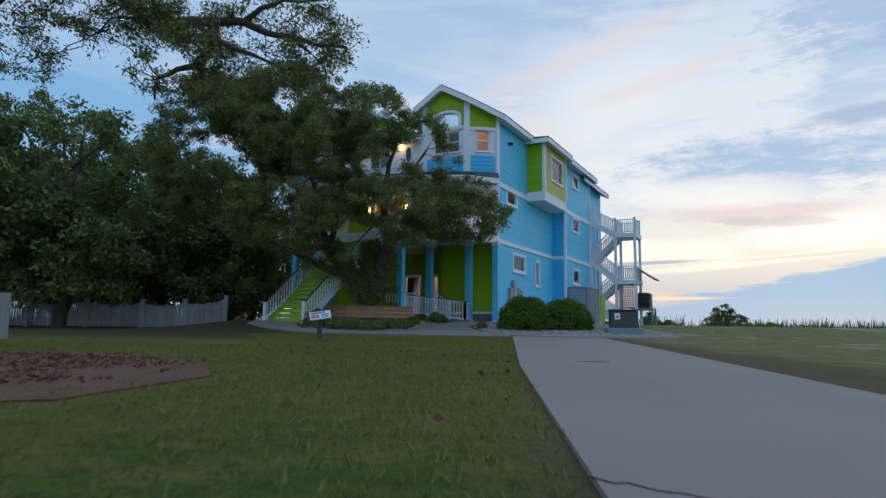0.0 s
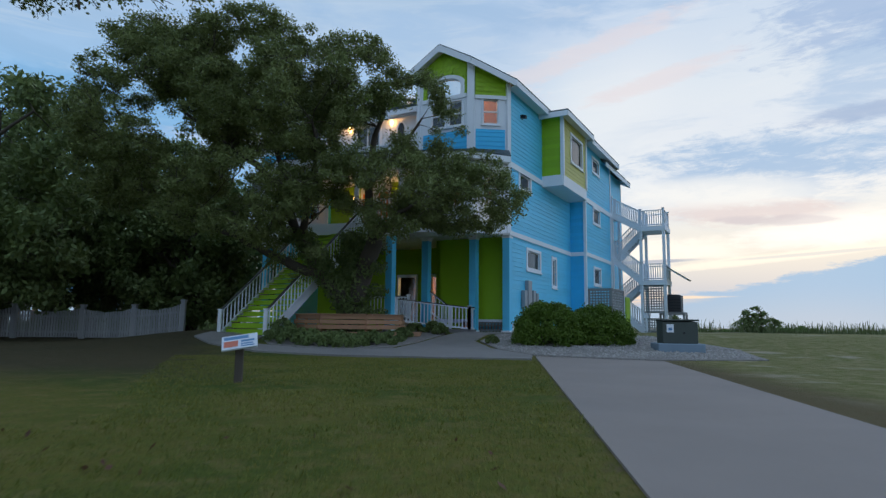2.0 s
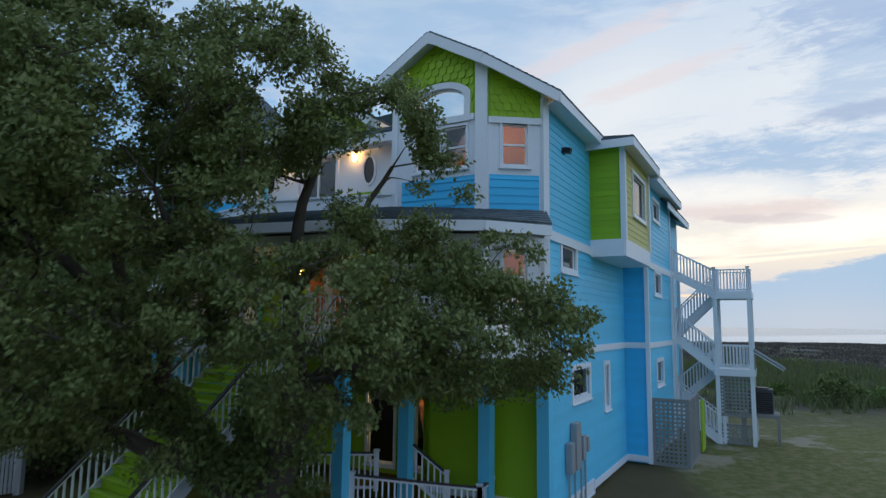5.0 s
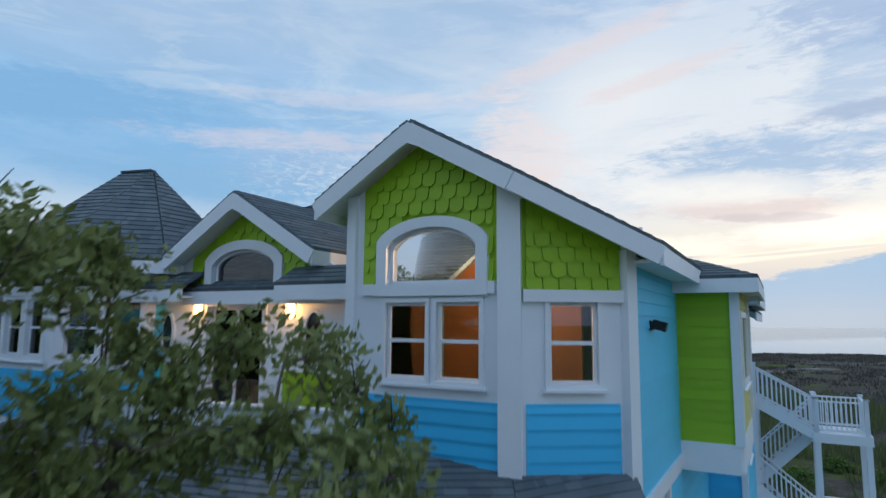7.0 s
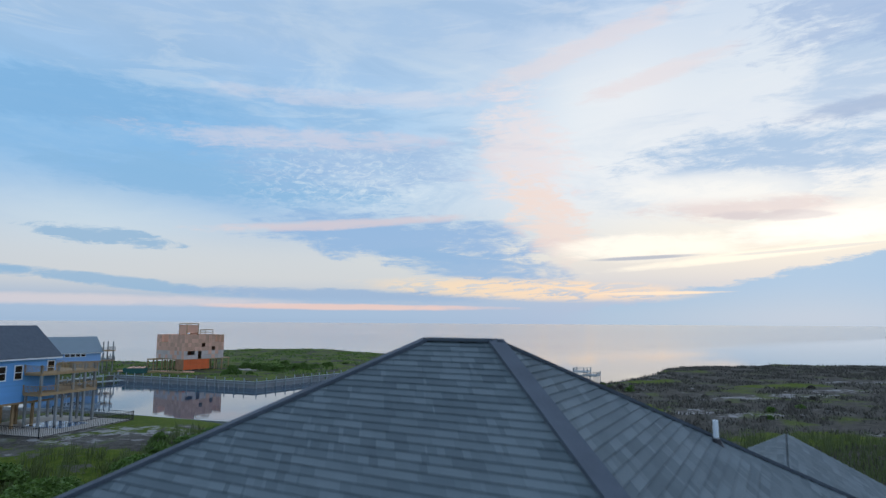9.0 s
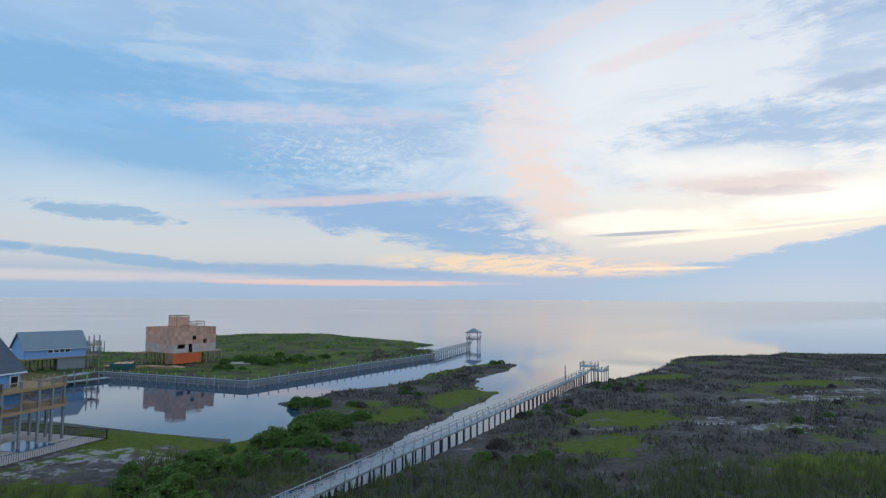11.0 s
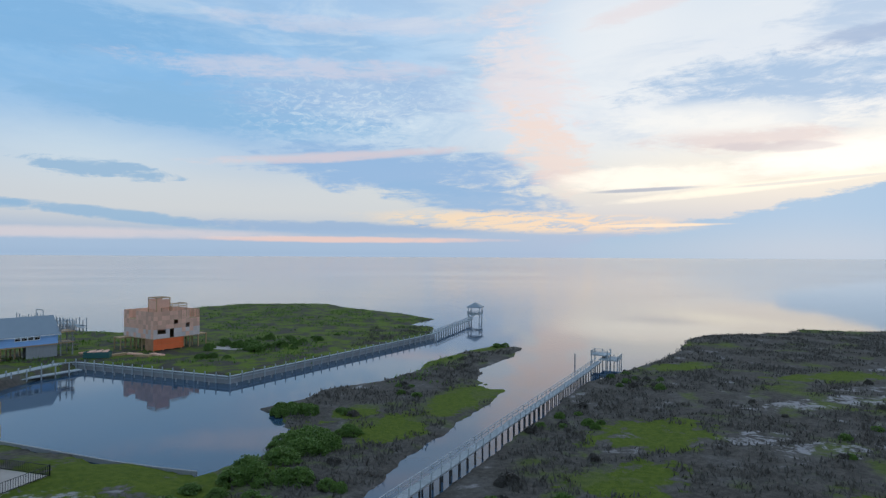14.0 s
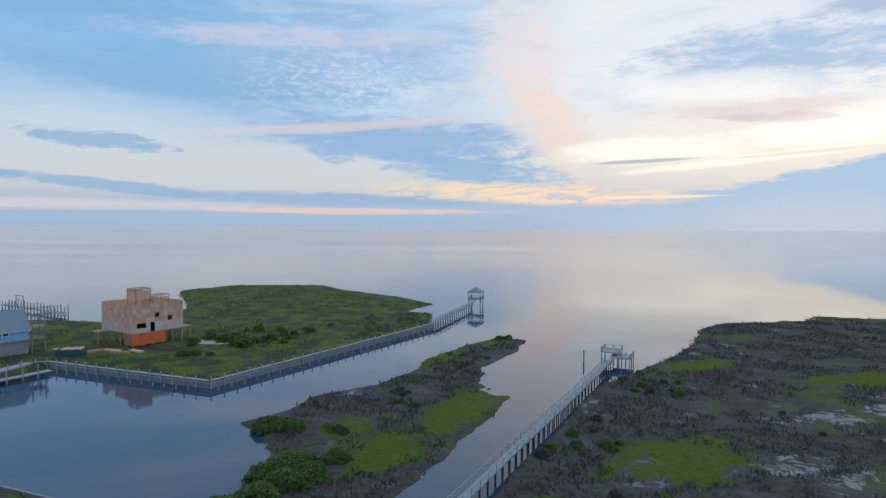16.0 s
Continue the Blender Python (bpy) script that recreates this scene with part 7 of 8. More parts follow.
for p, d in along(BW, 0.46)[:300]:
    ob = new("plank", PLANK)
    ob.parent = walkw
    ob.matrix_world = pose(p.x, p.y, PH, 0, 0, math.degrees(math.atan2(-d.x, d.y)))
b = bmesh.new()
box(b, -0.05, 0.05, -0.05, 0.05, PH - 0.25, PH + 1.02)
POSTM = mesh_of(b, "post", PALEWOOD)
b = bmesh.new()
box(b, -0.09, 0.09, -0.09, 0.09, -2.2, PH - 0.03)
BWPILE = mesh_of(b, "support_post", DARKWOOD)
for e in (-0.66, 0.66):
    for p, d in along(BW, 2.5):
        ob = new("support_post", BWPILE)
        ob.parent = walkw
        ob.matrix_world = pose(p.x + d.y * e * 0.8, p.y - d.x * e * 0.8, 0, 0, 0, math.degrees(math.atan2(-d.x, d.y)))
        ob = new("post", POSTM)
        ob.parent = walkw
        ob.matrix_world = pose(p.x + d.y * e, p.y - d.x * e, 0, 0, 0, math.degrees(math.atan2(-d.x, d.y)))
    for a, c in zip(BW, BW[1:]):
        d = (Vector(c) - Vector(a)).normalized()
        for h, w in ((1.0, 0.11), (0.55, 0.04)) if e < 0 else ((1.0, 0.08),):
            b = bmesh.new()
            bar(b, (a[0] + d.y * e, a[1] - d.x * e, PH + h), (c[0] + d.y * e, c[1] - d.x * e, PH + h), w, 0.05 if h > 0.9 else 0.09)
            part("rail", b, PALEWOOD, walkw)
        b = bmesh.new()
        bar(b, (a[0] + d.y * e * 0.8, a[1] - d.x * e * 0.8, PH - 0.14), (c[0] + d.y * e * 0.8, c[1] - d.x * e * 0.8, PH - 0.14), 0.1, 0.22)
        part("stringer", b, GREYWOOD, walkw)
plat = thing("pier_platform", "wooden end platform with a raised viewing deck on piles", "platform", pose(42.6, 207.6, 0, 0, 0, -27))
b = bmesh.new()
box(b, -1.2, 3.6, -2.6, 3.0, 0.45, 0.65)
part("deck", b, PALEWOOD, plat)
b = bmesh.new()
box(b, -3.6, 0.8, -1.0, 3.4, 1.3, 1.5)
part("raised_deck", b, PALEWOOD, plat)
for x, y in ((-3.4, -0.8), (0.6, -0.8), (-3.4, 3.2), (0.6, 3.2), (-1.4, 3.2)):
    b = bmesh.new()
    rod(b, (x, y, W - 1), (x, y, 2.5), 0.14, 0.13, 8)
    part("support_post", b, PALEWOOD, plat)
for x, y in ((3.4, -2.4), (3.4, 0.2), (3.4, 2.8), (1.6, -2.4), (1.6, 2.8), (0.6, -2.4)):
    b = bmesh.new()
    rod(b, (x, y, W - 1), (x, y, 1.35), 0.12, 0.11, 8)
    part("support_post", b, PALEWOOD, plat)
for p, q, z in (((-3.5, -0.9), (-3.5, 3.3), 1.5), ((-3.5, 3.3), (0.7, 3.3), 1.5), ((-3.5, -0.9), (0.7, -0.9), 1.5), ((3.5, -2.5), (3.5, 2.9), 0.65), ((0.9, -2.5), (3.5, -2.5), 0.65)):
    railing(plat, (*p, z), (*q, z), 1.0, 0.4, PALEWOOD)
b = bmesh.new()
rod(b, (35, 208.5, W - 1), (35, 208.5, 1.6), 0.16, 0.15, 8)
solo("mooring_post", b, GREYWOOD, "single mooring post standing in the water", "post")
# far docks on the left
dock = thing("far_dock", "old dock with many bare piles out in the sound", "dock")
for a, c in (((-168, 300), (-130, 277)), ((-150, 289), (-146, 296)), ((-132, 278), (-128, 272))):
    b = bmesh.new()
    bar(b, (*a, -0.1), (*c, -0.1), 2.2, 0.2)
    part("deck", b, PALEWOOD, dock)
rdk = random.Random(8)
b = bmesh.new()
rod(b, (0, 0, W - 0.8), (0, 0, 2.0), 0.2, 0.18, 6)
DP = mesh_of(b, "support_post", PALEWOOD)
for p, d in along([(-168, 300), (-130, 277)], 2.4):
    for e in (-2.2, 2.2):
        ob = new("support_post", DP)
        ob.parent = dock
        ob.location = (p.x + d.y * e, p.y - d.x * e, rdk.uniform(-0.6, 0.6))
b = bmesh.new()
bar(b, (-158, 293, 4.3), (-154, 291, 4.3), 0.2, 0.3)
bar(b, (-158, 293, 0), (-158, 293, 4.3), 0.25, 0.25)
bar(b, (-154, 291, 0), (-154, 291, 4.3), 0.25, 0.25)
part("frame", b, PALEWOOD, dock)
# docks before the pale house
dk2 = thing("house_dock", "low floating dock and rail along the basin", "dock")
for a, c, w, z in (((-97, 172), (-84, 196), 1.8, -0.55), ((-98.5, 160), (-91, 199), 2.6, 0.2)):
    b = bmesh.new()
    bar(b, (*a, z), (*c, z), w, 0.22)
    part("deck", b, PALEWOOD, dk2)
    for p, d in along([a, c], 3.0):
        ob = new("support_post", PILE)
        ob.parent = dk2
        ob.location = (p.x + d.y * w / 2, p.y - d.x * w / 2, 0.3)

# ---- house under construction ----
org = thing("unfinished_house", "unfinished house of bare plywood and orange sheathing on timber piles", "house", pose(-76.6, 216.8, 0, 0, 0, 56))
# local x runs along the right-hand face, local y along the left-hand face
OW, OD = 14.0, 14.5
rp = random.Random(12)


def sheathing(parent, along_x, length, z0, z1, y, mts, holes=(), pw=1.22, ph=2.44):
    z = z0
    while z < z1 - 0.1:
        s = 0.0
        h = min(ph, z1 - z)
        while s < length - 0.05:
            w = min(pw, length - s)
            mid = (s + w / 2, z + h / 2)
            if not any(a < mid[0] < c and e < mid[1] < g_ for a, c, e, g_ in holes):
                b = bmesh.new()
                if along_x:
                    box(b, s + 0.01, s + w - 0.01, y - 0.03, y + 0.03, z + 0.01, z + h - 0.01)
                else:
                    box(b, y - 0.03, y + 0.03, s + 0.01, s + w - 0.01, z + 0.01, z + h - 0.01)
                part("panel", b, mts(mid[0], mid[1]), parent)
            s += pw
        z += ph


PK = lambda s, z: PLY if z > 6.4 or rp.random() < 0.35 else PALESHEET
PR2 = lambda s, z: PALESHEET if z < 6.4 and rp.random() < 0.8 else PLY
sheathing(org, True, OW, 3.6, 10.9, 0, PR2, [(1.0, 2.0, 4.8, 6.2), (2.4, 3.4, 4.8, 6.2), (5.6, 6.8, 7.0, 8.3), (9.8, 10.9, 6.0, 7.3), (10.6, 13.6, 9.0, 10.6), (5.2, 6.2, 3.6, 5.8)], 1.2, 1.22)
sheathing(org, False, OD, 3.6, 10.9, 0, PK, [(8.5, 11.5, 8.6, 10.6)], 1.2, 1.22)
sheathing(org, True, 9.0, 0.5, 3.5, 0.05, lambda s, z: REDSHEET, (), 1.2, 1.5)
sheathing(org, False, 4.0, 0.5, 3.5, 0.05, lambda s, z: DECK, (), 1.2, 1.5)
sheathing(org, True, OW, 3.6, 10.9, OD, PK)
sheathing(org, False, OD, 3.6, 10.9, OW, PK)
b = bmesh.new()
box(b, 0.05, OW - 0.05, 0.05, OD - 0.05, 3.4, 3.6)
part("floor_frame", b, NEWWOOD, org)
b = bmesh.new()
box(b, 0.1, OW - 0.1, 0.1, OD - 0.1, 8.3, 8.45)
part("floor_frame", b, NEWWOOD, org)
for x in np.arange(0.3, OW, 2.7):
    for y in np.arange(0.3, OD, 2.8):
        b = bmesh.new()
        box(b, x - 0.15, x + 0.15, y - 0.15, y + 0.15, 0, 3.4)
        part("support_post", b, NEWWOOD, org)
for x0, x1, y0, y1, z0, z1 in ((3.6, 7.6, 4.5, 8.5, 10.9, 14.3),):
    for (s, t_) in ((x0, y0), (x1, y0), (x0, y1), (x1, y1)):
        b = bmesh.new()
        box(b, s - 0.1, s + 0.1, t_ - 0.1, t_ + 0.1, z0 - 2.4, z1)
        part("stud", b, NEWWOOD, org)
    for p, q in (((x0, y0), (x1, y0)), ((x1, y0), (x1, y1)), ((x1, y1), (x0, y1)), ((x0, y1), (x0, y0))):
        b = bmesh.new()
        bar(b, (*p, (z0 + z1) / 2 + (-0.3 if p[1] != q[1] else 0.1)), (*q, (z0 + z1) / 2 + (-0.3 if p[1] != q[1] else 0.1)), 0.08, 2.4)
        part("panel", b, PLY, org)
        b = bmesh.new()
        bar(b, (*p, z1), (*q, z1), 0.2, 0.25)
        part("top_plate", b, NEWWOOD, org)
for x in np.arange(8.2, OW, 0.8):
    b = bmesh.new()
    box(b, x - 0.06, x + 0.06, -0.03, 0.06, 9.0, 11.0)
    part("stud", b, NEWWOOD, org)
for p, q, z in (((8.0, 4.0), (12.6, 4.0), 12.4), ((12.6, 4.0), (12.6, 8.0), 12.4), ((8.0, 8.0), (12.6, 8.0), 12.2)):
    b = bmesh.new()
    bar(b, (*p, z), (*q, z), 0.14, 0.2)
    bar(b, (*p, 10.8), (*p, z), 0.14, 0.14)
    bar(b, (*q, 10.8), (*q, z), 0.14, 0.14)
    bar(b, (*p, 11.6), (*q, 11.6), 0.1, 0.14)
    part("frame", b, NEWWOOD, org)
b = bmesh.new()
box(b, OW, OW + 3.2, 1.0, 5.0, 3.3, 3.6)
for x, y in ((OW + 3, 1.2), (OW + 3, 4.8)):
    box(b, x - 0.12, x + 0.12, y - 0.12, y + 0.12, 0, 3.3)
part("side_deck", b, NEWWOOD, org)
b = bmesh.new()
box(b, -3.0, 0, OD - 3.5, OD, 3.2, 3.5)
for y in (OD - 3.3, OD - 0.2):
    box(b, -2.9, -2.6, y - 0.12, y + 0.12, 0, 3.2)
part("side_deck", b, NEWWOOD, org)
dp = thing("skip", "dark green open waste skip piled with timber", "skip", pose(-86.5, 207.8, 0.15, 0, 0, 12))
b = bmesh.new()
for x0, x1, y0, y1 in ((-3, 3, -1.2, -1.1), (-3, 3, 1.1, 1.2), (-3, -2.9, -1.1, 1.1), (2.9, 3, -1.1, 1.1)):
    box(b, x0, x1, y0, y1, 0.1, 1.6)
box(b, -2.9, 2.9, -1.1, 1.1, 0.1, 0.2)
part("body", b, DUMP, dp)
for k in range(9):
    b = bmesh.new()
    bar(b, (-2.6 + k * 0.6, -0.9, 1.3), (-1.6 + k * 0.5, 0.9, 1.75 + 0.1 * (k % 3)), 0.5, 0.08)
    part("offcut", b, PLY, dp)
for k in range(7):
    b = bmesh.new()
    px_, py_ = -92 + 3.0 * k + rp.uniform(-1, 1), 212 + rp.uniform(-2, 3) - 0.35 * k
    box(b, -2.2, 2.2, -0.7, 0.7, 0, 0.35 + 0.2 * (k % 2), pose(px_, py_, 0.15, 0, 0, rp.uniform(-30, 60)))
    solo("lumber_stack", b, NEWWOOD if k % 2 else PLY, "stack of fresh lumber and plywood on the building site", "lumber", "lumber stacks")
b = bmesh.new()
prism(b, [(-58 + 6.5 * math.cos(a), 226 + 4.2 * math.sin(a)) for a in np.arange(0, 6.28, 0.35)], 0.1, 0.19)
solo("sand_patch", b, SAND, "bare sandy patch in the grass", "sand")


# ---- stilt houses ----
def gable_house(name, label, m, lx, ly, z_floor, z_eave, z_ridge, mt, roof_mt, wins, storeys=()):
    """A house on piles: long side along local y facing +x, ridge along y."""
    h = thing(name, label, "house", m)
    for x in (0, -lx):
        b = bmesh.new()
        box(b, min(x, x - 0.15), max(x, x - 0.15), 0, ly, z_floor, z_eave)
        part("wall", b, mt, h)
        z = z_floor
        if x == 0:
            while z < z_eave - 0.05:
                b = bmesh.new()
                box(b, 0, 0.025, 0, ly, z, z + 0.23)
                part("siding_board", b, mt, h)
                z += 0.25
    for y in (0, ly):
        b = bmesh.new()
        pts = [(0, z_floor), (0, z_eave), (-lx / 2, z_ridge - 0.1), (-lx, z_eave), (-lx, z_floor)]
        f = [b.verts.new((p, y, q)) for p, q in pts]
        r = [b.verts.new((p, y + (0.15 if y == 0 else -0.15), q)) for p, q in pts]
        b.faces.new(f)
        b.faces.new(r[::-1])
        for i in range(5):
            b.faces.new((f[i], f[(i + 1) % 5], r[(i + 1) % 5], r[i]))
        part("gable_wall", b, mt, h)
    b = bmesh.new()
    box(b, -lx, 0, 0, ly, z_floor - 0.3, z_floor)
    part("floor", b, NEWWOOD, h)
    for x0, x1 in ((0.6, -lx / 2), (-lx - 0.6, -lx / 2)):
        k = (z_ridge - z_eave) / (lx / 2)
        b = bmesh.new()
        bar(b, (x0 / 2 + x1 / 2, -0.5, (z_eave - 0.6 * k + z_ridge) / 2 + 0.1), (x0 / 2 + x1 / 2, ly + 0.5, (z_eave - 0.6 * k + z_ridge) / 2 + 0.1), math.hypot(lx / 2 + 0.6, z_ridge - z_eave + 0.6 * k), 0.16,
            up=(-k if x0 < x1 else k, 0, 1))
        part("roof", b, roof_mt, h)
    b = bmesh.new()
    box(b, 0.5, 0.6, -0.5, ly + 0.5, z_eave - 0.6 * (z_ridge - z_eave) / (lx / 2) - 0.12, z_eave - 0.6 * (z_ridge - z_eave) / (lx / 2) + 0.14)
    part("gutter_board", b, WHITE, h)
    for y0, y1, z0, z1 in wins:
        wn = new("window")
        wn.parent = h
        b = bmesh.new()
        t_ = 0.14
        box(b, 0.02, 0.09, y0 - t_, y1 + t_, z1, z1 + t_)
        box(b, 0.02, 0.09, y0 - t_, y1 + t_, z0 - t_, z0)
        box(b, 0.02, 0.09, y0 - t_, y0, z0, z1)
        box(b, 0.02, 0.09, y1, y1 + t_, z0, z1)
        box(b, 0.03, 0.07, y0, y1, (z0 + z1) / 2 - 0.04, (z0 + z1) / 2 + 0.04)
        part("window_frame", b, WHITE, wn)
        b = bmesh.new()
        box(b, 0.01, 0.045, y0, y1, z0, z1)
        part("pane", b, DARKGLASS, wn)
    for x in np.arange(-lx + 0.3, 0, 3.0):
        for y in np.arange(0.3, ly, 3.0):
            b = bmesh.new()
            box(b, x - 0.16, x + 0.16, y - 0.16, y + 0.16, -0.3, z_floor - 0.3)
            part("support_post", b, NEWWOOD, h)
    return h


bh = gable_house("blue_stilt_house", "light blue two-storey house on piles with wooden decks", pose(-61.7, 104.8, 0, 0, 0, -17), 10, 18, 4.0, 10.4, 14.4, LBLUE, ROOFM,
                 [(9.2, 10.2, 7.2, 9.0), (11.6, 12.6, 7.2, 9.0), (16.6, 17.6, 7.6, 9.4), (4, 5, 7.2, 9.0)])
for z in (5.2, 8.0):
    b = bmesh.new()
    box(b, 0.05, 3.2, 13.0, 18.0, z - 0.35, z)
    part("deck", b, NEWWOOD, bh)
    b = bmesh.new()
    box(b, -6, 3.2, 18.0, 22.5, z - 0.35, z)
    part("deck", b, NEWWOOD, bh)
    for p, q in (((3.15, 13.0), (3.15, 22.4)), ((0.1, 13.0), (3.15, 13.0)), ((3.15, 22.4), (-6, 22.4))):
        railing(bh, (*p, z), (*q, z), 1.0, 0.22, NEWWOOD)
for x, y in ((3.0, 13.2), (3.0, 15.8), (3.0, 18.4), (3.0, 20.4), (3.0, 22.2), (0, 22.2), (-3, 22.2), (-5.8, 22.2), (0.4, 13.2)):
    b = bmesh.new()
    box(b, x - 0.15, x + 0.15, y - 0.15, y + 0.15, -0.2, 9.0 if x > 2 else 5.0)
    part("post", b, GREYWOOD, bh)
pool = thing("pool", "small blue pool in a pale concrete terrace", "pool", pose(-61.7, 104.8, 0, 0, 0, -17))
b = bmesh.new()
box(b, -7, 8.6, 9, 24, 0.1, 0.42)
part("terrace", b, SAND, pool)
b = bmesh.new()
box(b, -1.5, 5.2, 14.5, 19.5, 0.42, 0.46)
part("basin", b, POOLM, pool)
pf = thing("pool_fence", "black metal fence with thin bars round the pool terrace", "fence", pose(-61.7, 104.8, 0, 0, 0, -17))
for p, q in (((8.8, 8.5), (8.8, 24.2)), ((8.8, 24.2), (-7, 24.2)), ((8.8, 8.5), (-7, 8.5))):
    railing(pf, (*p, 0.35), (*q, 0.35), 1.25, 0.3, DARK)
gh = gable_house("pale_house", "pale blue boathouse-like house on piles with a grey roof", pose(-107, 198, 0, 0, 0, -38), 9, 15, 3.6, 6.4, 10.3, PBLUE, GROOF, [(5.5, 6.6, 5.0, 6.0), (6.9, 8.0, 5.0, 6.0), (8.3, 9.4, 5.0, 6.0), (9.7, 10.8, 5.0, 6.0)])
b = bmesh.new()
box(b, -4.2, -4.0, 8.5, 15, 0.2, 3.3)
box(b, -0.6, -0.4, 8.0, 15, 0.2, 3.3)
part("plywood_skirt", b, GREYWOOD, gh)
for y in (15.8, 18.6):
    for x in (-0.5, -4):
        b = bmesh.new()
        box(b, x - 0.12, x + 0.12, y - 0.12, y + 0.12, 0, 9.0)
        part("post", b, GREYWOOD, gh)
for z in (3.4, 6.2):
    b = bmesh.new()
    box(b, -4.6, 0.2, 15.2, 19, z, z + 0.25)
    part("deck", b, NEWWOOD, gh)
    railing(gh, (0.1, 15.2, z + 0.25), (0.1, 18.9, z + 0.25), 1.0, 0.3, GREYWOOD)
    railing(gh, (0.1, 18.9, z + 0.25), (-4.5, 18.9, z + 0.25), 1.0, 0.3, GREYWOOD)


# ---- marsh plants ----
def in_patch(x, y):
    return any(((x - cx) * math.cos(r) + (y - cy) * math.sin(r)) ** 2 / a ** 2 + ((y - cy) * math.cos(r) - (x - cx) * math.sin(r)) ** 2 / c ** 2 < 1 + 0.5 * noise.noise((x * 0.15, y * 0.15, 2.0)) for cx, cy, a, c, r in GREENS + SANDS)


def blades(name, pts, h, w, n, leaf, seed, label, category, lean=0.35):
    """Upright blades in tufts over many ground points, as one mesh."""
    rs = np.random.RandomState(seed)
    p = np.repeat(np.array(pts), n, 0)
    k = len(p)
    p[:, :2] += rs.normal(size=(k, 2)) * w * 2.2
    hh = h * (0.55 + 0.8 * rs.random((k, 1)))
    a = rs.random(k) * math.tau
    side = np.stack([np.cos(a), np.sin(a), np.zeros(k)], 1) * w * (0.5 + rs.random((k, 1))) * 0.5
    tip = np.concatenate([rs.normal(size=(k, 2)) * lean * hh, hh], 1)
    v = np.stack([p - side, p + side, p + tip + side * 0.25, p + tip - side * 0.25], 1).reshape(-1, 3)
    ob = new(name, fast_mesh(name, v, np.arange(len(v)).reshape(-1, 4), leaf))
    return tagged(ob, label, category, kind="stuff")


def scatter(n, x0, x1, y0, y1, seed, test):
    rs = np.random.RandomState(seed)
    px_, py_ = rs.uniform(x0, x1, n), rs.uniform(y0, y1, n)
    out = []
    for x, y in zip(px_, py_):
        j, i = min(max(int(np.searchsorted(GX, x)), 0), nx - 1), min(max(int(np.searchsorted(GY, y)), 0), ny - 1)
        if gs[i, j] > 0.3 and test(x, y):
            out.append((x, y, ground_z(x, y) - 0.03))
    return out


clump = lambda x, y, s, lo: noise.noise((x * s, y * s, 5.0)) + 0.5 * noise.noise((x * s * 3, y * s * 3, 9.0)) > lo
rush = scatter(26000, -25, 175, 92, 286, 3, lambda x, y: not in_patch(x, y) and clump(x, y, 0.09, -0.12) and not (abs(x - (y - 105) * 0.51 + 10) < 3.0))
blades("rushes", rush, 0.55, 0.24, 4, DRYLEAF, 4, "grey-brown dry marsh rushes", "rushes")
reeds = scatter(12000, -80, 60, 56, 118, 6, lambda x, y: clump(x, y, 0.07, -0.25) and not (x < -36 and y > 103))
blades("reeds", reeds, 1.15, 0.10, 5, REED, 7, "tall green reeds between the houses and the marsh", "reeds", 0.2)
sedge = scatter(9000, -130, 10, 184, 392, 9, lambda x, y: clump(x, y, 0.06, 0.0) and not (-96 < x < -62 and 205 < y < 235))
blades("sedge", sedge, 0.55, 0.3, 3, MARSHLEAF, 10, "green sedge on the far marsh", "sedge")
edge = scatter(2600, 14, 95, 48, 76, 12, lambda x, y: clump(x, y, 0.12, 0.0))
blades("field_grass", edge, 0.8, 0.06, 6, REED, 13, "tall dry grass along the edge of the field", "grass", 0.25)


def bush_model(name, label, seed, leaf, size=0.095):
    rng, rs = random.Random(seed), np.random.RandomState(seed)
    ob = thing(name, label, "shrub", group="marsh shrubs")
    cs, rr = [], []
    for k in range(46):
        a, e = rng.uniform(0, math.tau), rng.uniform(0.05, 1.0)
        q = math.sqrt(1 - e * e * 0.95) * (0.8 + 0.3 * noise.noise((math.cos(a) * 1.5 + seed, math.sin(a) * 1.5, e)))
        cs.append((q * math.cos(a), q * math.sin(a), 0.92 * e))
        rr.append(rng.uniform(0.2, 0.38))
    v, f = leaf_cloud(cs, rr, 70, size, rs)
    o = new("foliage", fast_mesh("foliage", v, f, leaf))
    o.parent = ob
    verts, faces = [], []
    for c in cs[::6]:
        tube(bend((0, 0, -0.1), c, rng, 0.1, 3), 0.035, 0.01, 4, verts, faces)
    o = new("stem", pydata("stem", verts, faces, BARK))
    o.parent = ob
    return ob


models = [bush_model("marsh_shrub", "rounded green wax myrtle shrub at the marsh edge", 200 + k, MARSHLEAF) for k in range(4)]
models += [bush_model("marsh_shrub", "bare greyish marsh shrub", 210 + k, DRYLEAF, 0.08) for k in range(2)]
spots = []
rb_ = random.Random(77)
GROUPS = [(-22, 124, 6, 5, 16, 1.1, 2.2, 4), (-19.5, 142, 3, 8, 22, 1.1, 2.4, 4), (-26, 160, 3, 4, 8, 1.0, 1.9, 4), (-29, 111, 6, 6, 16, 1.0, 2.1, 4), (-27, 98, 7, 7, 12, 1.4, 2.6, 4), (-36, 80, 10, 9, 26, 1.6, 3.0, 4),
          (-14, 150, 4, 12, 7, 0.9, 1.6, 6), (-8, 176, 4, 8, 6, 0.7, 1.2, 6), (6, 212, 5, 14, 5, 0.6, 1.0, 6), (19, 238, 4, 2, 5, 0.9, 1.7, 4)]
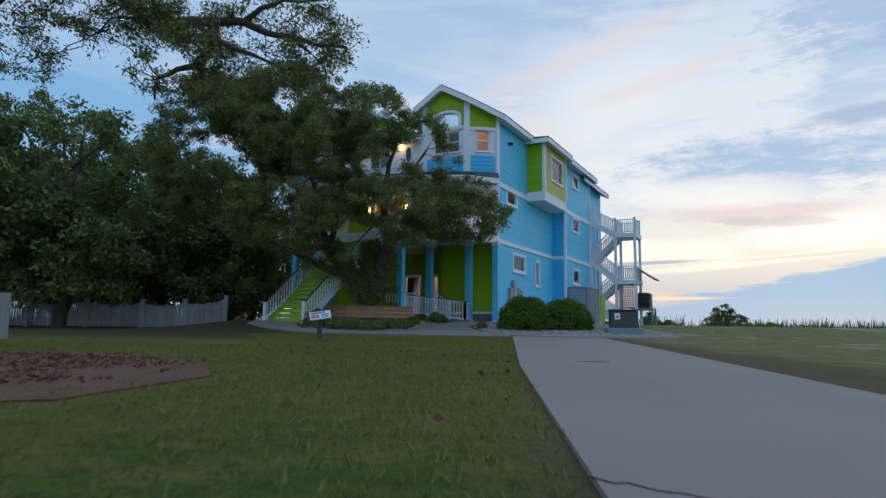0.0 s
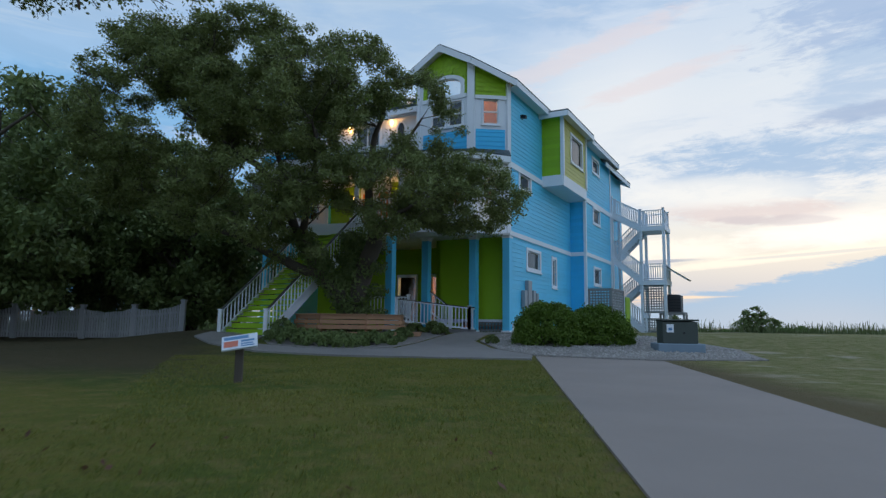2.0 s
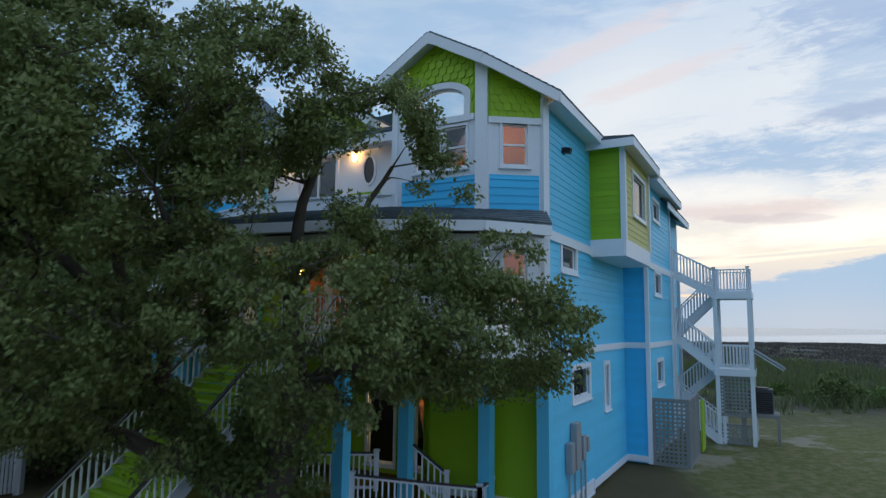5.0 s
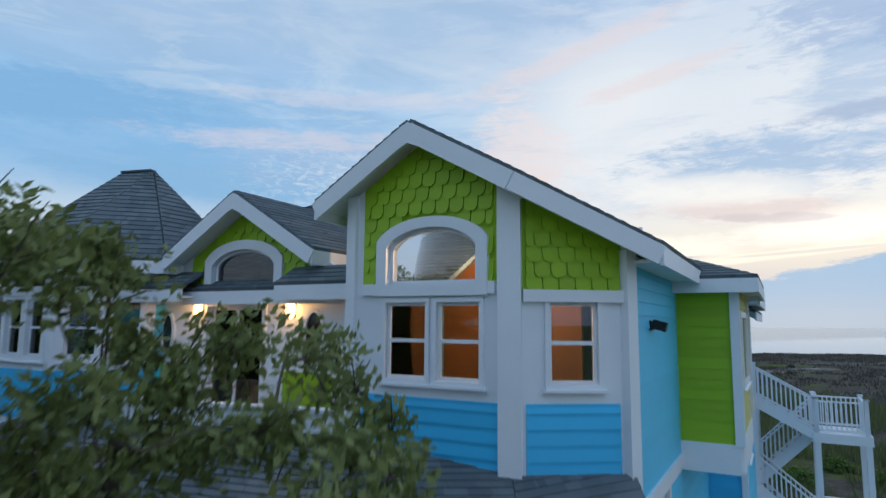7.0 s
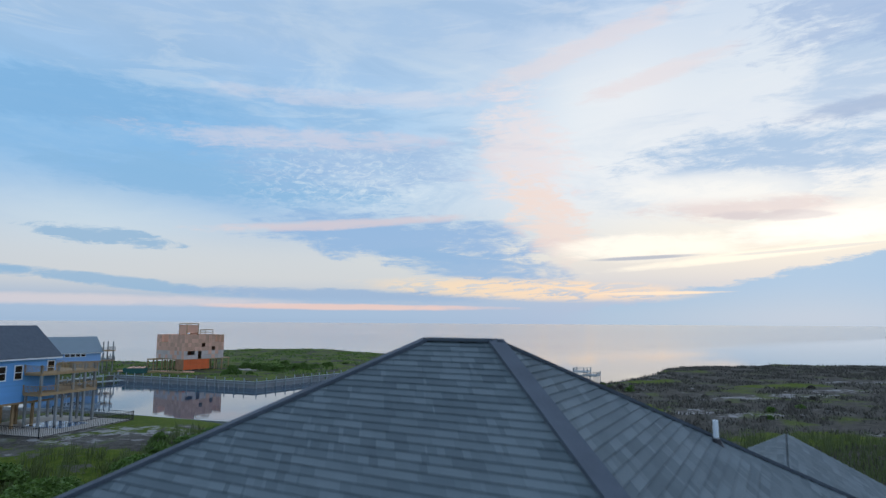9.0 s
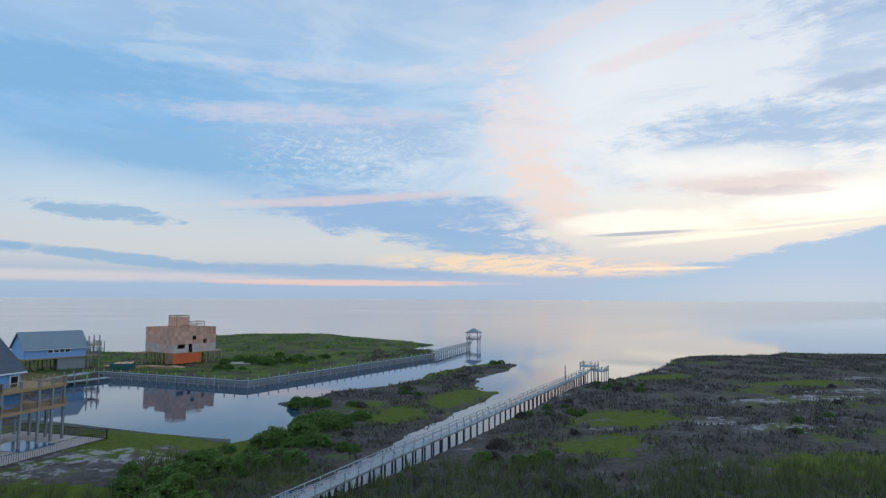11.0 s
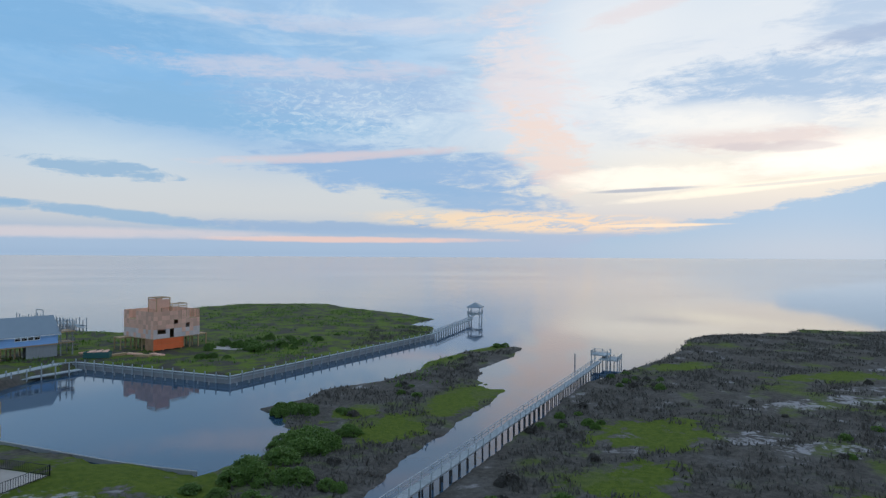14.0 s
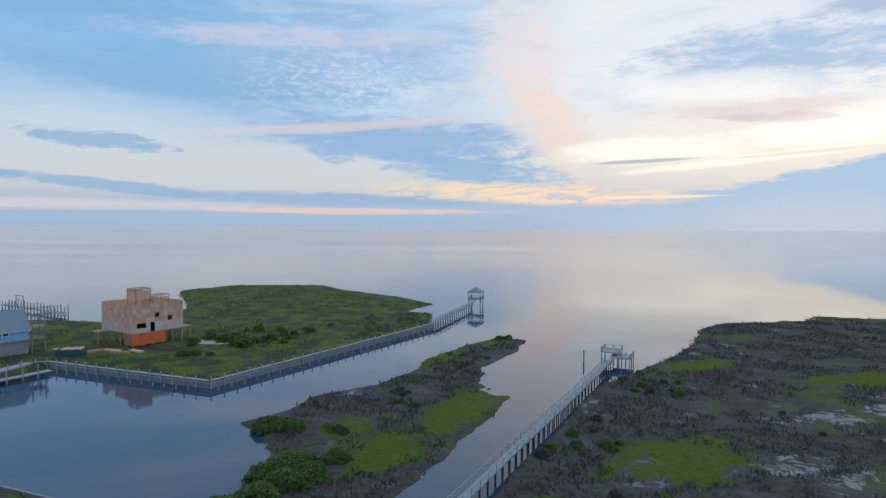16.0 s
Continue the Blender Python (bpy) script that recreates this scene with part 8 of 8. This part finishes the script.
GROUPS += [(-56, 226, 7, 7, 16, 1.2, 2.4, 4), (-46, 236, 10, 12, 14, 0.9, 1.8, 4), (-60, 208, 4, 3, 5, 1.0, 1.9, 4), (20, 146, 6, 22, 12, 0.7, 1.3, 6), (42, 186, 7, 16, 12, 0.7, 1.2, 6), (12, 118, 8, 14, 10, 0.8, 1.5, 6),
           (62, 150, 22, 24, 9, 0.6, 1.0, 6), (10, 90, 16, 9, 14, 0.9, 1.9, 6), (30, 62, 16, 4, 10, 0.8, 1.6, 4)]
for x, y, sx, sy, n, lo, hi, ms in GROUPS:
    k = 0
    for _ in range(n * 4):
        px_, py_ = rb_.gauss(x, sx * 0.6), rb_.gauss(y, sy * 0.6)
        j, i = int(np.searchsorted(GX, px_)), int(np.searchsorted(GY, py_))
        if gs[i, j] < 1.0 or abs(px_ - (py_ - 105) * 0.51 + 10) < 2.6 and 84 < py_ < 206 or (px_ < -36 and 98 < py_ < 134):
            continue
        spots.append((px_, py_, rb_.uniform(lo, hi), models[rb_.randrange(ms)]))
        k += 1
        if k >= n:
            break
used = set()
for px_, py_, s, mdl in spots:
    m = Matrix.Translation((px_, py_, ground_z(px_, py_) - 0.05)) @ Matrix.Rotation(rb_.uniform(0, 6.28), 4, "Z") @ Matrix.Diagonal((s, s, s * rb_.uniform(0.7, 0.95), 1))
    if mdl in used:
        copy_thing(mdl, m).matrix_world = m
    else:
        mdl.matrix_world = m
        used.add(mdl)

# ---- lawn and loose stones ----
near = scatter(34000, -9, 4.5, -0.8, 9, 15, lambda x, y: x < drive_edge(y, -1) - 0.03 and math.hypot((x + 4.4) / 2.6, (y - 3.2) / 2.4) > 0.95 + 0.3 * noise.noise((x, y, 1.0)) and noise.noise((x * 1.3, y * 1.3, 0)) > -0.45 and abs(x) < 1.5 + y * 0.9)
blades("grass", near, 0.046, 0.011, 5, BLADE, 16, "short mown lawn grass with dry tips", "grass", 0.5)
mid = scatter(30000, -8, 4.5, 9, 19.6, 17, lambda x, y: x < drive_edge(y, -1) - 0.05 and noise.noise((x * 1.1, y * 1.1, 0)) > -0.3 and x > -4.5 - 0.35 * (y - 14))
blades("grass", mid, 0.050, 0.016, 4, BLADE, 18, "mown lawn grass with dry patches by the walkway", "grass", 0.5)
rs_ = np.random.RandomState(19)
sv, sf = [], []
GB = [(2.75, 20.95), (5.4, 19.85), (8.5, 20.3), (9.0, 23.0), (7.9, 27.0), (3.6, 28.4), (2.3, 27.2), (1.5, 24.6), (1.9, 22.4)]
cand = np.stack([rs_.uniform(1.2, 9.4, 9000), rs_.uniform(19.6, 28.6, 9000)], 1)
ok, _ = inside(cand[:, 0], cand[:, 1], GB)
for x, y in cand[ok][:5200]:
    z, r = ground_z(x, y) + 0.035, 0.022 + 0.03 * rs_.random()
    k = len(sv)
    q = rs_.uniform(0.7, 1.3, 3) * r
    a = rs_.random() * 6.28
    for dx, dy, dz in ((1, 0, 0), (0, 1, 0), (-1, 0, 0), (0, -1, 0), (0, 0, 1)):
        sv.append((x + q[0] * (dx * math.cos(a) - dy * math.sin(a)), y + q[1] * (dx * math.sin(a) + dy * math.cos(a)), z + q[2] * dz * 0.8))
    sf += [(k, k + 1, k + 4), (k + 1, k + 2, k + 4), (k + 2, k + 3, k + 4), (k + 3, k, k + 4)]
tagged(new("gravel", pydata("gravel", sv, sf, PEBBLE)), "loose pale gravel stones", "gravel", kind="stuff")

chip = scatter(5200, -7.6, -1.9, 0.8, 5.8, 29, lambda x, y: math.hypot((x + 4.5) / 2.5, (y - 3.2) / 2.35) < 1.0 + 0.3 * noise.noise((x * 1.5, y * 1.5, 3.0)))
v, f = leaf_cloud([(x, y, z + 0.045) for x, y, z in chip], [0.03] * len(chip), 2, 0.028, np.random.RandomState(30), 0.4)
tagged(new("bark_chips", fast_mesh("bark_chips", v, f, CHIPS)), "loose reddish bark chips and dry leaves", "mulch", kind="stuff")
litter = scatter(170, -7, 2.2, -0.5, 9, 33, lambda x, y: x < drive_edge(y, -1))
v, f = leaf_cloud([(x, y, z + 0.055) for x, y, z in litter], [0.01] * len(litter), 1, 0.035, np.random.RandomState(34), 0.3)
tagged(new("fallen_leaves", fast_mesh("fallen_leaves", v, f, CHIPS)), "scattered dry fallen leaves on the lawn", "leaves", kind="stuff")
